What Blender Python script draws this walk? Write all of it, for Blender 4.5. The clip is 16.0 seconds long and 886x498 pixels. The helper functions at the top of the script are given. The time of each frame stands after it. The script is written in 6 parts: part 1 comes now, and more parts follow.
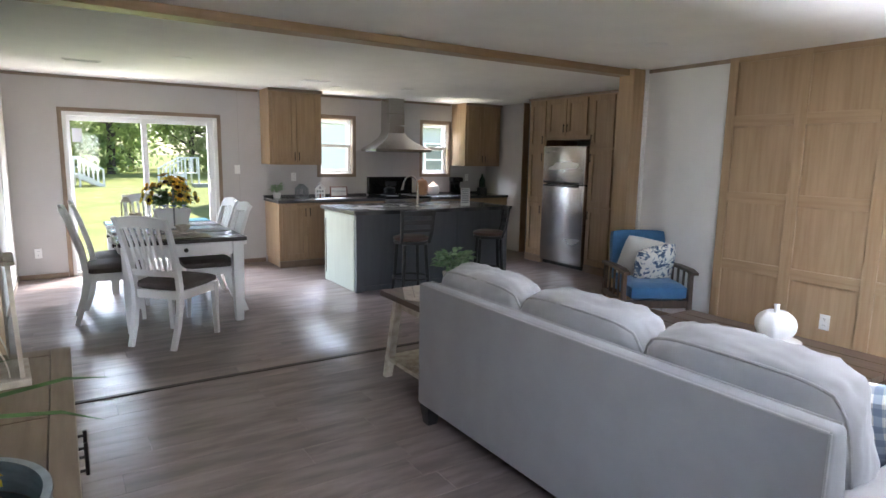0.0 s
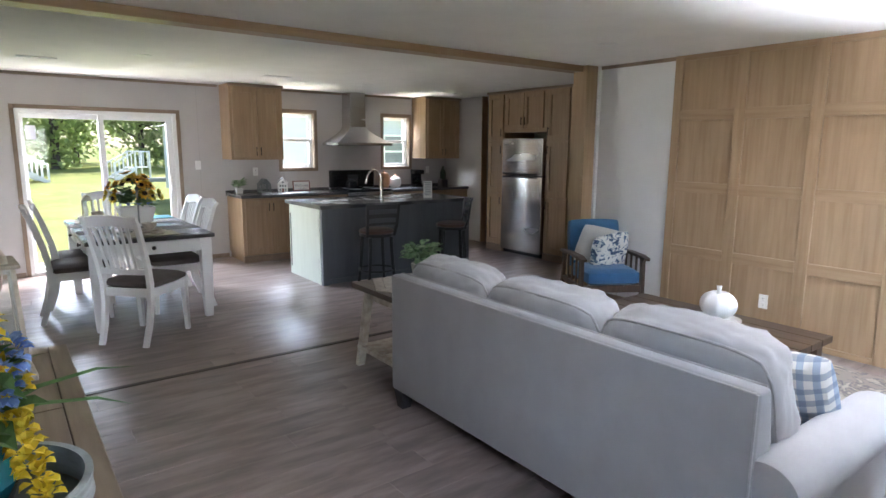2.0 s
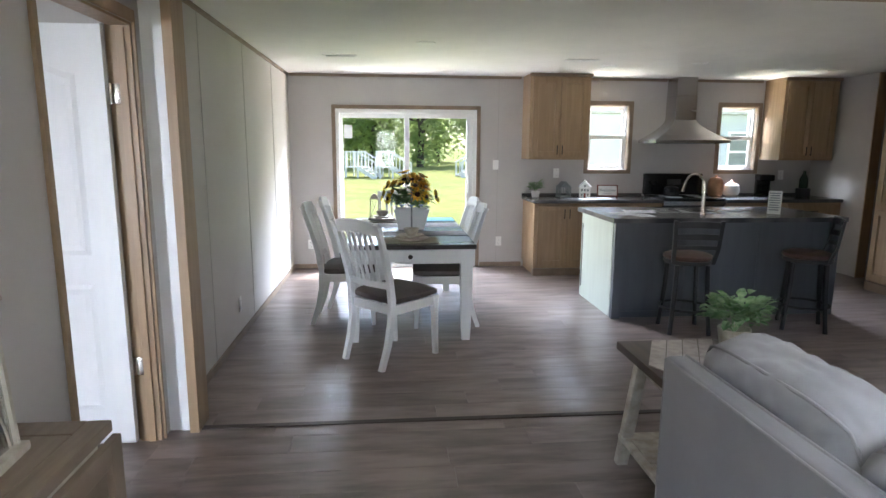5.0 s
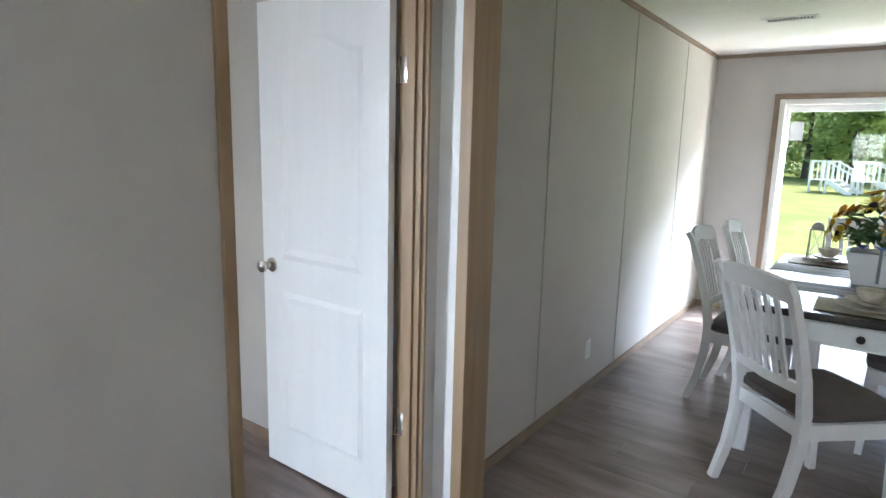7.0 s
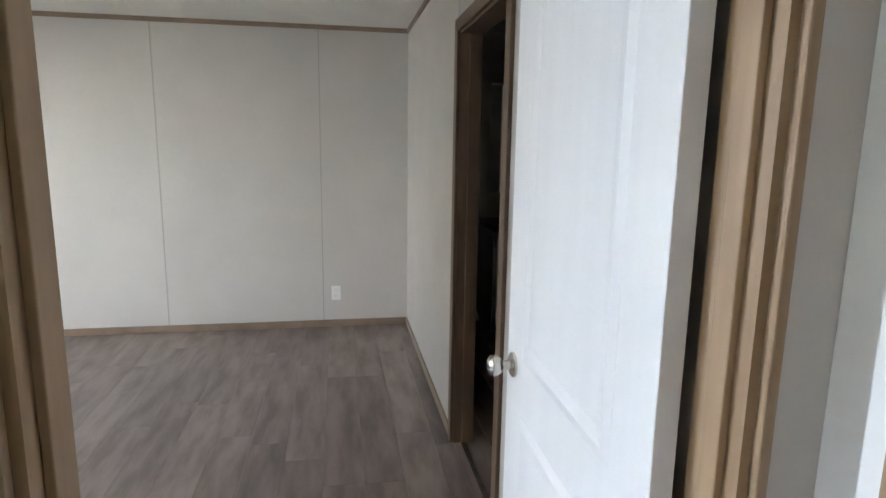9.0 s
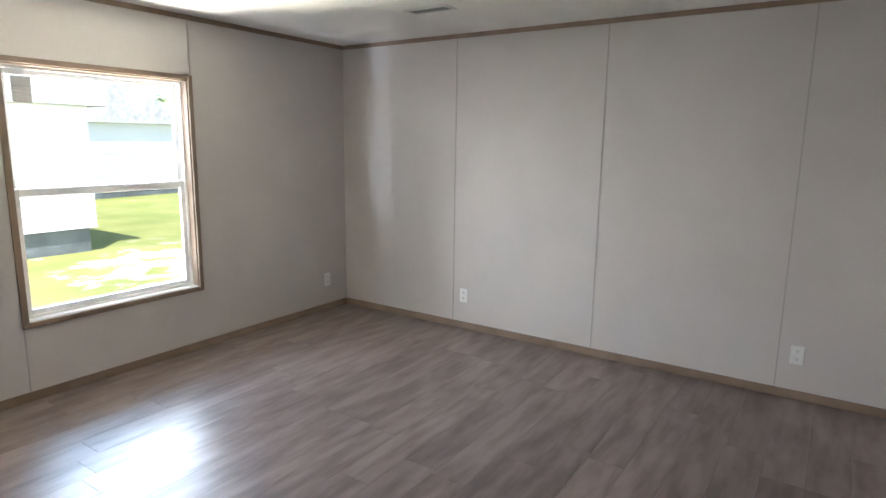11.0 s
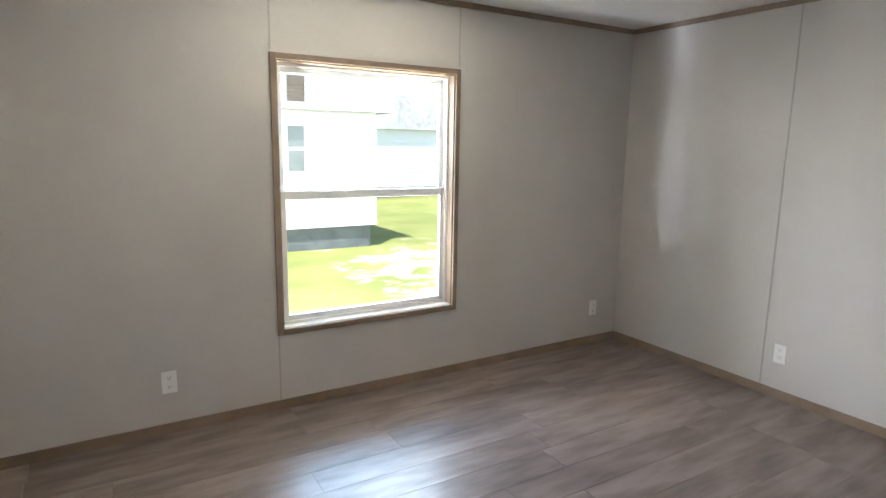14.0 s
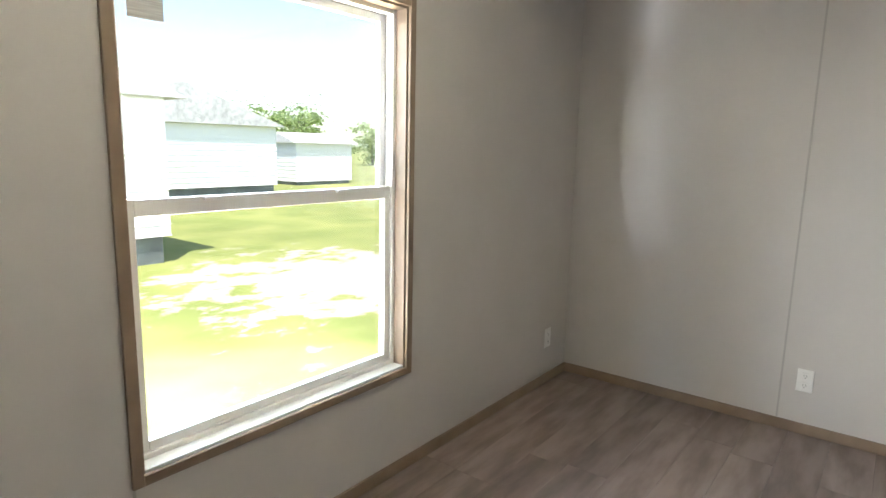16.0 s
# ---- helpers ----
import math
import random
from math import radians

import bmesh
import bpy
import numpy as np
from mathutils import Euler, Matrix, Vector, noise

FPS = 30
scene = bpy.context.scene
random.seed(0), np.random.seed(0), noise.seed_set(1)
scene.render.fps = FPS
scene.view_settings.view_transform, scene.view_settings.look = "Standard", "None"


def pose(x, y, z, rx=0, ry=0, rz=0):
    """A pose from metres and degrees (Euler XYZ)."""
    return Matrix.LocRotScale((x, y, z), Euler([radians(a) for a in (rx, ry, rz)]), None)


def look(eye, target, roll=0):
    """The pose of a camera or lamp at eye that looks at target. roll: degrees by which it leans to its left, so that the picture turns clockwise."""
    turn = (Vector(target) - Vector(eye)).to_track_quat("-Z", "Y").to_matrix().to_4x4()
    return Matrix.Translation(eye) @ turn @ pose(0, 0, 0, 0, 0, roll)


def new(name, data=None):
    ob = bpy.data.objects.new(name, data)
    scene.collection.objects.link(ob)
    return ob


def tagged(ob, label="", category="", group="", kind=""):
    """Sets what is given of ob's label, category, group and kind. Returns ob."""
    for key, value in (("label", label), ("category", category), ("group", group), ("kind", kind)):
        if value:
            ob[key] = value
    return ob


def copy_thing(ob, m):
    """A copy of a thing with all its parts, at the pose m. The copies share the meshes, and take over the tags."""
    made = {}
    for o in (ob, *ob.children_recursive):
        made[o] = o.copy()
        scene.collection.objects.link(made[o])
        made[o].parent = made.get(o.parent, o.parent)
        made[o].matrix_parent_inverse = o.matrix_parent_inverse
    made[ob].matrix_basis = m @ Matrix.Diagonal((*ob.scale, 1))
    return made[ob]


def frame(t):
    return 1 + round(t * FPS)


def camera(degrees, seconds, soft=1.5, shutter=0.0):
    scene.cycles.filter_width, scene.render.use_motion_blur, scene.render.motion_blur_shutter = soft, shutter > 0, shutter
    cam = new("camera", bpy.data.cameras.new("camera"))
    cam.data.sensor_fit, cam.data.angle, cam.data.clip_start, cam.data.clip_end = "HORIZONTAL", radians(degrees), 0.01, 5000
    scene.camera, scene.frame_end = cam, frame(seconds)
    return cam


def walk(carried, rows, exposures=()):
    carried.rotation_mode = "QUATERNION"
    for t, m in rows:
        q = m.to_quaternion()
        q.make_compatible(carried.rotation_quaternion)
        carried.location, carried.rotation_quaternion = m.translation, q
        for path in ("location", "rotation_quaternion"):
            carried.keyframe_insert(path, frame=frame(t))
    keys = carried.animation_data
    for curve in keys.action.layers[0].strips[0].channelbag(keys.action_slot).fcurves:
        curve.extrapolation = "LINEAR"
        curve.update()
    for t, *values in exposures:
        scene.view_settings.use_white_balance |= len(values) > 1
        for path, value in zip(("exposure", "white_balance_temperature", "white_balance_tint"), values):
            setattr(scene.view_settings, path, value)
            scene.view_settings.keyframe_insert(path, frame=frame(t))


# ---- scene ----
cam = camera(73.5, 16.0)
# seconds, eye, a point looked at, roll
PATH = [
    (0, (0.464, 0.215, 1.474), (1.538, 1.875, 1.169), 1.0),
    (0.5, (0.37, 0.134, 1.489), (1.495, 1.758, 1.176), 0.7),
    (1, (0.346, 0.094, 1.483), (1.505, 1.693, 1.163), 0.6),
    (1.5, (0.332, 0.098, 1.493), (1.51, 1.68, 1.164), 0.5),
    (2, (0.311, 0.095, 1.517), (1.495, 1.672, 1.181), 0.4),
    (2.5, (0.326, 0.105, 1.51), (1.492, 1.692, 1.166), 0.4),
    (3, (0.434, 0.187, 1.492), (1.545, 1.813, 1.141), 0.4),
    (3.2, (0.505, 0.259, 1.492), (1.577, 1.91, 1.138), 0.3),
    (5.3, (1.222, 1.259, 1.484), (1.216, 3.229, 1.144), 0.6),
    (5.5, (1.252, 1.359, 1.494), (1.123, 3.325, 1.149), 0.8),
    (6, (1.367, 1.711, 1.484), (0.87, 3.618, 1.142), 0.9),
    (6.5, (1.386, 2.061, 1.439), (0.536, 3.841, 1.104), 0.9),
    (7, (1.289, 2.406, 1.458), (0.137, 4.005, 1.116), 1.4),
    (7.5, (1.209, 2.76, 1.473), (-0.213, 4.12, 1.114), 1.4),
    (8, (1.081, 3.085, 1.457), (-0.573, 4.152, 1.099), 0.9),
    (8.5, (0.826, 3.377, 1.471), (-1.004, 4.103, 1.119), 1.0),
    (9, (0.572, 3.591, 1.476), (-1.367, 3.937, 1.124), 0.9),
    (9.5, (0.325, 3.646, 1.471), (-1.643, 3.574, 1.12), 0.8),
    (10, (0.106, 3.709, 1.513), (-1.793, 3.196, 1.152), 0.5),
    (10.2, (0.036, 3.707, 1.514), (-1.815, 3.041, 1.154), 0.5),
    (12.3, (-0.244, 3.562, 1.506), (-1.623, 2.158, 1.15), 1.2),
    (12.5, (-0.282, 3.538, 1.508), (-1.629, 2.103, 1.152), 1.2),
    (13, (-0.428, 3.436, 1.504), (-1.657, 1.898, 1.151), 1.0),
    (13.5, (-0.54, 3.299, 1.488), (-1.649, 1.671, 1.141), 0.9),
    (14, (-0.615, 3.05, 1.486), (-1.644, 1.371, 1.138), 1.0),
    (14.5, (-0.68, 2.736, 1.459), (-1.679, 1.038, 1.111), 0.9),
    (15, (-0.759, 2.289, 1.447), (-1.842, 0.646, 1.092), 1.0),
    (15.5, (-0.775, 1.851, 1.411), (-2.048, 0.348, 1.066), 1.1),
    (16, (-0.817, 1.482, 1.376), (-2.378, 0.277, 1.039), 1.3),
]
EXPOSURE = [(0.0, 1.45, 6250, 19), (5.0, 1.5, 6150, 17), (7.0, 1.55, 6000, 13), (9.0, 1.75, 6050, 13), (10.0, 1.52, 6150, 18), (12.5, 1.32, 6000, 15), (14.5, 1.3, 6250, 15), (16.0, 1.25, 6450, 13)]
walk(cam, [(t, look(eye, target, roll)) for t, eye, target, roll in PATH], EXPOSURE)

# ---- light ----
world = bpy.data.worlds.new("world")
scene.world = world
world.use_nodes = True
wn = world.node_tree.nodes
sky = wn.new("ShaderNodeTexSky")
sky.sky_type, sky.sun_disc = "NISHITA", False
sky.sun_elevation, sky.sun_rotation = radians(60), radians(42)
wn["Background"].inputs["Strength"].default_value = 0.15
world.node_tree.links.new(sky.outputs["Color"], wn["Background"].inputs["Color"])

sun_data = bpy.data.lights.new("sun", "SUN")
sun_data.energy, sun_data.angle, sun_data.color = 4.5, radians(0.5), (1.0, 0.95, 0.86)
sun = new("sun", sun_data)
sun.matrix_world = look((7.0, 7.5, 18.0), (0, 0, 0))


def fill_lamp(name, eye, target, wide, high, watts, colour=(0.86, 0.93, 1.0)):
    """An unseen area lamp added outside an opening, standing in for sky or bounced light."""
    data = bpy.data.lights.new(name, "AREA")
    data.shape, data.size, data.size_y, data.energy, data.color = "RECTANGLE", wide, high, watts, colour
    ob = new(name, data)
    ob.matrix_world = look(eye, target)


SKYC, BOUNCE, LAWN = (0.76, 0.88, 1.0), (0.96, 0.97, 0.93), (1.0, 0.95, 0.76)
# unseen lamps added above the openings for the sky's light
fill_lamp("sky_fill_glass_door", (0.1, 11.3, 3.5), (1.7, 8.0, 1.0), 2.4, 2.0, 620, SKYC)
fill_lamp("sky_fill_kitchen", (6.6, 12.0, 5.0), (4.75, 7.9, 1.4), 3.0, 2.6, 1800, SKYC)
fill_lamp("sky_fill_bedroom", (-2.0, -4.2, 3.8), (-2.0, 1.2, 0.9), 5.0, 1.5, 240, (0.50, 0.74, 1.0))
fill_lamp("sky_fill_living", (3.5, -1.9, 2.8), (3.4, 1.2, 0.8), 2.2, 1.4, 70, (0.62, 0.8, 1.0))
fill_lamp("sky_fill_entry", (0.4, -2.2, 2.6), (1.5, 1.2, 1.0), 1.6, 1.4, 70, (0.7, 0.85, 1.0))
# unseen lamps added for light bounced by the sunlit ground and white home next door
fill_lamp("ground_fill_glass_door", (-0.1, 9.9, -0.5), (1.8, 7.4, 1.5), 1.4, 1.8, 85, LAWN)
fill_lamp("ground_fill_kitchen", (4.75, 9.6, -0.45), (4.75, 8.3, 1.8), 2.6, 1.4, 290, LAWN)
fill_lamp("ground_fill_bedroom", (-2.45, -1.2, -0.5), (-2.1, 0.9, 1.9), 0.9, 1.2, 290, LAWN)
fill_lamp("house_fill_bedroom", (0.3, -3.2, 1.6), (-2.2, 0.2, 1.15), 3.4, 2.0, 190, BOUNCE)
fill_lamp("house_fill_bedroom_west", (-4.6, -3.4, 1.7), (-1.9, 0.2, 1.2), 3.0, 2.0, 430, (0.80, 0.90, 1.0))
fill_lamp("ground_fill_living", (3.5, -1.2, -0.5), (3.95, 1.4, 2.5), 2.2, 1.2, 1000, (0.84, 0.92, 1.0))
fill_lamp("ground_fill_entry", (1.0, -1.2, -0.4), (1.8, 1.2, 1.8), 0.9, 1.0, 130, BOUNCE)

# ---- materials ----
def material(name, base, rough=0.6, metal=0.0, vary=0.0, scale=20.0, stretch=(1, 1, 1), bump=0.0, second=None, spec=0.5,
             per_object=0.0, coat=0.0, fine=0.0, detail=6.0, sheen=0.0):
    """base: colour; second: colour of the broad mottling; vary: its share; scale: features per metre; bump: relief; per_object: shift between pieces."""
    m = bpy.data.materials.new(name)
    m.use_nodes = True
    nt = m.node_tree
    n, l = nt.nodes, nt.links
    b = n["Principled BSDF"]
    b.inputs["Roughness"].default_value, b.inputs["Metallic"].default_value = rough, metal
    b.inputs["Specular IOR Level"].default_value = spec
    b.inputs["Coat Weight"].default_value = coat
    b.inputs["Sheen Weight"].default_value = sheen
    b.inputs["Base Color"].default_value = (*base, 1)
    tc, mp = n.new("ShaderNodeTexCoord"), n.new("ShaderNodeMapping")
    mp.inputs["Scale"].default_value = stretch
    l.new(tc.outputs["Object"], mp.inputs["Vector"])
    source = mp.outputs["Vector"]
    if per_object:
        oi, sc = n.new("ShaderNodeObjectInfo"), n.new("ShaderNodeVectorMath")
        sc.operation = "SCALE"
        comb = n.new("ShaderNodeCombineXYZ")
        for k in "XYZ":
            l.new(oi.outputs["Random"], comb.inputs[k])
        l.new(comb.outputs[0], sc.inputs[0])
        sc.inputs["Scale"].default_value = 37.0
        ad = n.new("ShaderNodeVectorMath")
        l.new(source, ad.inputs[0]), l.new(sc.outputs[0], ad.inputs[1])
        source = ad.outputs[0]
    t1 = n.new("ShaderNodeTexNoise")
    t1.inputs["Scale"].default_value, t1.inputs["Detail"].default_value = scale, detail
    l.new(source, t1.inputs["Vector"])
    t2 = n.new("ShaderNodeTexNoise")
    t2.inputs["Scale"].default_value, t2.inputs["Detail"].default_value = scale * 0.13, 3.0
    l.new(source, t2.inputs["Vector"])
    last = None
    if vary or second or per_object:
        ramp = n.new("ShaderNodeMapRange")
        ramp.inputs["From Min"].default_value, ramp.inputs["From Max"].default_value = 0.36, 0.66
        l.new(t1.outputs["Fac"], ramp.inputs["Value"])
        mix = n.new("ShaderNodeMix")
        mix.data_type = "RGBA"
        mix.inputs[6].default_value = (*base, 1)
        mix.inputs[7].default_value = (*(second or [c * (1 - vary) for c in base]), 1)
        l.new(ramp.outputs[0], mix.inputs[0])
        hs = n.new("ShaderNodeHueSaturation")
        l.new(mix.outputs[2], hs.inputs["Color"])
        mr = n.new("ShaderNodeMapRange")
        mr.inputs["From Min"].default_value, mr.inputs["From Max"].default_value = 0.3, 0.7
        mr.inputs["To Min"].default_value, mr.inputs["To Max"].default_value = 1 - vary * 0.5, 1 + vary * 0.4
        l.new(t2.outputs["Fac"], mr.inputs["Value"])
        value = mr.outputs[0]
        if per_object:
            mo, mul = n.new("ShaderNodeMapRange"), n.new("ShaderNodeMath")
            mo.inputs["To Min"].default_value, mo.inputs["To Max"].default_value = 1 - per_object, 1 + per_object
            l.new(oi.outputs["Random"], mo.inputs["Value"])
            mul.operation = "MULTIPLY"
            l.new(value, mul.inputs[0]), l.new(mo.outputs[0], mul.inputs[1])
            value = mul.outputs[0]
        l.new(value, hs.inputs["Value"])
        last = hs.outputs["Color"]
        l.new(last, b.inputs["Base Color"])
        rr = n.new("ShaderNodeMapRange")
        rr.inputs["To Min"].default_value, rr.inputs["To Max"].default_value = max(rough - 0.08, 0.03), min(rough + 0.1, 1)
        l.new(t2.outputs["Fac"], rr.inputs["Value"])
        l.new(rr.outputs[0], b.inputs["Roughness"])
    if bump:
        t3 = n.new("ShaderNodeTexNoise")
        t3.inputs["Scale"].default_value, t3.inputs["Detail"].default_value = fine or scale * 3, 4.0
        l.new(mp.outputs["Vector"], t3.inputs["Vector"])
        bp = n.new("ShaderNodeBump")
        bp.inputs["Strength"].default_value, bp.inputs["Distance"].default_value = bump, 0.004
        l.new(t3.outputs["Fac"], bp.inputs["Height"])
        l.new(bp.outputs["Normal"], b.inputs["Normal"])
    return m


def glass_material(name, tint=(1, 1, 1), rough=0.0):
    m = bpy.data.materials.new(name)
    m.use_nodes = True
    n, l = m.node_tree.nodes, m.node_tree.links
    n.remove(n["Principled BSDF"])
    tr, gl, mx, fr = n.new("ShaderNodeBsdfTransparent"), n.new("ShaderNodeBsdfGlossy"), n.new("ShaderNodeMixShader"), n.new("ShaderNodeFresnel")
    tr.inputs["Color"].default_value = (*tint, 1)
    gl.inputs["Roughness"].default_value = rough
    fr.inputs["IOR"].default_value = 1.3
    l.new(fr.outputs[0], mx.inputs[0]), l.new(tr.outputs[0], mx.inputs[1]), l.new(gl.outputs[0], mx.inputs[2])
    l.new(mx.outputs[0], n["Material Output"].inputs["Surface"])
    return m


def checked(name, a, b, c, size):
    """Woven plaid: crossing bands of two colours on a ground."""
    m = material(name, a, 0.85)
    n, l = m.node_tree.nodes, m.node_tree.links
    tc = n.new("ShaderNodeTexCoord")
    sp = n.new("ShaderNodeSeparateXYZ")
    l.new(tc.outputs["Object"], sp.inputs[0])
    colour = None
    for axis, tone in (("X", b), ("Z", c)):
        w, g = n.new("ShaderNodeMath"), n.new("ShaderNodeMath")
        w.operation, g.operation = "PINGPONG", "GREATER_THAN"
        w.inputs[1].default_value, g.inputs[1].default_value = size, size * 0.55
        l.new(sp.outputs[axis], w.inputs[0]), l.new(w.outputs[0], g.inputs[0])
        half = n.new("ShaderNodeMath")
        half.operation = "MULTIPLY"
        half.inputs[1].default_value = 0.6
        l.new(g.outputs[0], half.inputs[0])
        mx = n.new("ShaderNodeMix")
        mx.data_type = "RGBA"
        mx.inputs[6].default_value, mx.inputs[7].default_value = (*a, 1), (*tone, 1)
        l.new(half.outputs[0], mx.inputs[0])
        if colour:
            l.new(colour, mx.inputs[6])
        colour = mx.outputs[2]
    l.new(colour, n["Principled BSDF"].inputs["Base Color"])
    return m


def spotted(name, ground, tone, dark, scale, low=0.5):
    """A ground with scattered printed or worn patches of two tones."""
    m = material(name, ground, 0.85)
    n, l = m.node_tree.nodes, m.node_tree.links
    tc, t, r = n.new("ShaderNodeTexCoord"), n.new("ShaderNodeTexNoise"), n.new("ShaderNodeValToRGB")
    t.inputs["Scale"].default_value, t.inputs["Detail"].default_value, t.inputs["Distortion"].default_value = scale, 3.0, 1.2
    l.new(tc.outputs["Object"], t.inputs["Vector"]), l.new(t.outputs["Fac"], r.inputs[0])
    e = r.color_ramp.elements
    e[0].position, e[0].color = low, (*ground, 1)
    e[1].position, e[1].color = low + 0.03, (*tone, 1)
    x = e.new(low + 0.11)
    x.color = (*dark, 1)
    l.new(r.outputs[0], n["Principled BSDF"].inputs["Base Color"])
    return m


OAK = material("oak", (0.39, 0.268, 0.16), 0.42, vary=0.16, scale=9, stretch=(3.5, 3.5, 0.22), bump=0.08, second=(0.325, 0.215, 0.122), fine=60)
OAKH = material("oak_level", (0.39, 0.268, 0.16), 0.42, vary=0.16, scale=9, stretch=(0.25, 0.25, 4), bump=0.08, second=(0.325, 0.215, 0.122), fine=60)
TRIM = material("oak_trim", (0.28, 0.205, 0.145), 0.45, vary=0.2, scale=12, stretch=(0.6, 0.6, 0.6), second=(0.22, 0.16, 0.11), bump=0.05)
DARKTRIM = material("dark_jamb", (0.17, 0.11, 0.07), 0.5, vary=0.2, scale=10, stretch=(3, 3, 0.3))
WALL = material("vinyl_wall", (0.57, 0.54, 0.505), 0.62, vary=0.05, scale=3, bump=0.12, fine=260)
PALE = material("pale_vinyl_wall", (0.72, 0.71, 0.69), 0.6, vary=0.04, scale=3, bump=0.1, fine=260)
KWALL = material("kitchen_wall", (0.50, 0.475, 0.455), 0.6, vary=0.05, scale=3, bump=0.1, fine=260)
CEIL = material("ceiling_board", (0.85, 0.84, 0.815), 0.9, vary=0.04, scale=4, bump=0.35, fine=55)
PLANK = material("vinyl_plank", (0.27, 0.212, 0.186), 0.34, vary=0.32, scale=3.6, stretch=(0.8, 3.4, 1), second=(0.148, 0.111, 0.097), per_object=0.09, bump=0.05, fine=90)
SUBFLOOR = material("floor_joint", (0.11, 0.088, 0.078), 0.7, vary=0.2, scale=8)
STRIP = material("floor_strip", (0.05, 0.034, 0.027), 0.5, vary=0.2, scale=20)
WHITE = material("white_paint", (0.80, 0.80, 0.79), 0.38, vary=0.03, scale=6, bump=0.03, fine=120)
DOORW = material("white_door_skin", (0.85, 0.855, 0.86), 0.42, vary=0.03, scale=5, stretch=(4, 4, 0.4), bump=0.05, fine=80)
VINYLW = material("white_vinyl", (0.82, 0.82, 0.80), 0.35, vary=0.03, scale=8)
PLASTIC = material("white_plastic", (0.82, 0.81, 0.78), 0.35, vary=0.02, scale=30)
SLOT = material("dark_slot", (0.03, 0.03, 0.03), 0.6)
STEEL = material("brushed_steel", (0.62, 0.60, 0.57), 0.24, metal=1.0, vary=0.03, scale=8, stretch=(1, 1, 6))
STEEL.node_tree.nodes["Principled BSDF"].inputs["Anisotropic"].default_value = 0.8
STEEL.node_tree.nodes["Principled BSDF"].inputs["Anisotropic Rotation"].default_value = 0.25
CHROME = material("satin_nickel", (0.62, 0.58, 0.53), 0.22, metal=1.0, vary=0.06, scale=30)
BRONZE = material("dark_bronze", (0.035, 0.028, 0.024), 0.4, metal=0.6, vary=0.2, scale=40)
BLACK = material("black_enamel", (0.012, 0.012, 0.013), 0.18, vary=0.1, scale=10)
COUNTER = material("marbled_laminate", (0.05, 0.05, 0.055), 0.16, vary=0.3, scale=3.5, second=(0.17, 0.165, 0.16), detail=9)
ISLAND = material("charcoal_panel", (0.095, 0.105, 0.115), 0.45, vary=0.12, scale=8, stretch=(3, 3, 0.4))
# pale green light off the lawn is put into this panel colour
LAWNLIT = material("lawn_lit_panel", (0.50, 0.55, 0.47), 0.45, vary=0.06, scale=6, stretch=(3, 3, 0.4))
SOFA = material("linen_grey", (0.285, 0.275, 0.272), 0.9, vary=0.08, scale=7, bump=0.25, fine=420, sheen=0.2)
CUSHION = material("linen_light", (0.36, 0.35, 0.345), 0.9, vary=0.08, scale=9, bump=0.3, fine=380, sheen=0.2)
PIPING = material("linen_piping", (0.36, 0.345, 0.335), 0.9, vary=0.1, scale=40)
BLUE = material("blue_upholstery", (0.045, 0.155, 0.315), 0.85, vary=0.18, scale=12, bump=0.25, fine=350, sheen=0.2)
CREAM = material("cream_cushion", (0.58, 0.57, 0.52), 0.9, vary=0.08, scale=10, bump=0.3, fine=200)
FLORAL = spotted("floral_print", (0.72, 0.71, 0.66), (0.16, 0.24, 0.33), (0.05, 0.08, 0.15), 19, 0.5)
RUG = spotted("worn_rug", (0.30, 0.26, 0.22), (0.12, 0.12, 0.13), (0.42, 0.37, 0.30), 9, 0.47)
PLAID = checked("blue_plaid", (0.62, 0.61, 0.56), (0.10, 0.20, 0.36), (0.12, 0.17, 0.25), 0.026)
SEATG = material("taupe_seat_fabric", (0.105, 0.088, 0.080), 0.9, vary=0.15, scale=20, bump=0.25, fine=420)
WALNUT = material("brown_tabletop", (0.10, 0.062, 0.04), 0.4, vary=0.3, scale=8, stretch=(4, 0.4, 1), second=(0.06, 0.038, 0.025), bump=0.06)
CONSOLE = material("weathered_tan_top", (0.27, 0.205, 0.145), 0.5, vary=0.25, scale=7, stretch=(5, 0.5, 1), second=(0.2, 0.15, 0.105), bump=0.08)
DARKTOP = material("dark_stained_top", (0.055, 0.047, 0.045), 0.25, vary=0.3, scale=8, stretch=(0.5, 5, 1), second=(0.03, 0.026, 0.025))
PATCHED = material("patchwork_planks", (0.50, 0.44, 0.39), 0.5, vary=0.25, scale=10, stretch=(3, 3, 1), second=(0.38, 0.32, 0.28), per_object=0.12)
LEATHER = material("brown_leather", (0.085, 0.04, 0.026), 0.42, vary=0.2, scale=25, bump=0.15)
STOOLM = material("black_wood", (0.016, 0.015, 0.016), 0.4, vary=0.2, scale=20)
CERAMIC = material("white_ceramic", (0.80, 0.79, 0.77), 0.3, vary=0.03, scale=10, bump=0.2, fine=70)
COPPER = material("copper_glaze", (0.50, 0.27, 0.15), 0.3, metal=0.5, vary=0.2, scale=12)
RUNNER = material("striped_runner", (0.42, 0.41, 0.40), 0.9, vary=0.4, scale=22, stretch=(0.15, 3, 1), second=(0.10, 0.10, 0.11), bump=0.3)
LINEN = material("woven_placemat", (0.46, 0.43, 0.33), 0.95, vary=0.25, scale=30, bump=0.3)
TEAL = material("teal_tablecloth", (0.05, 0.36, 0.44), 0.4, vary=0.1, scale=10)
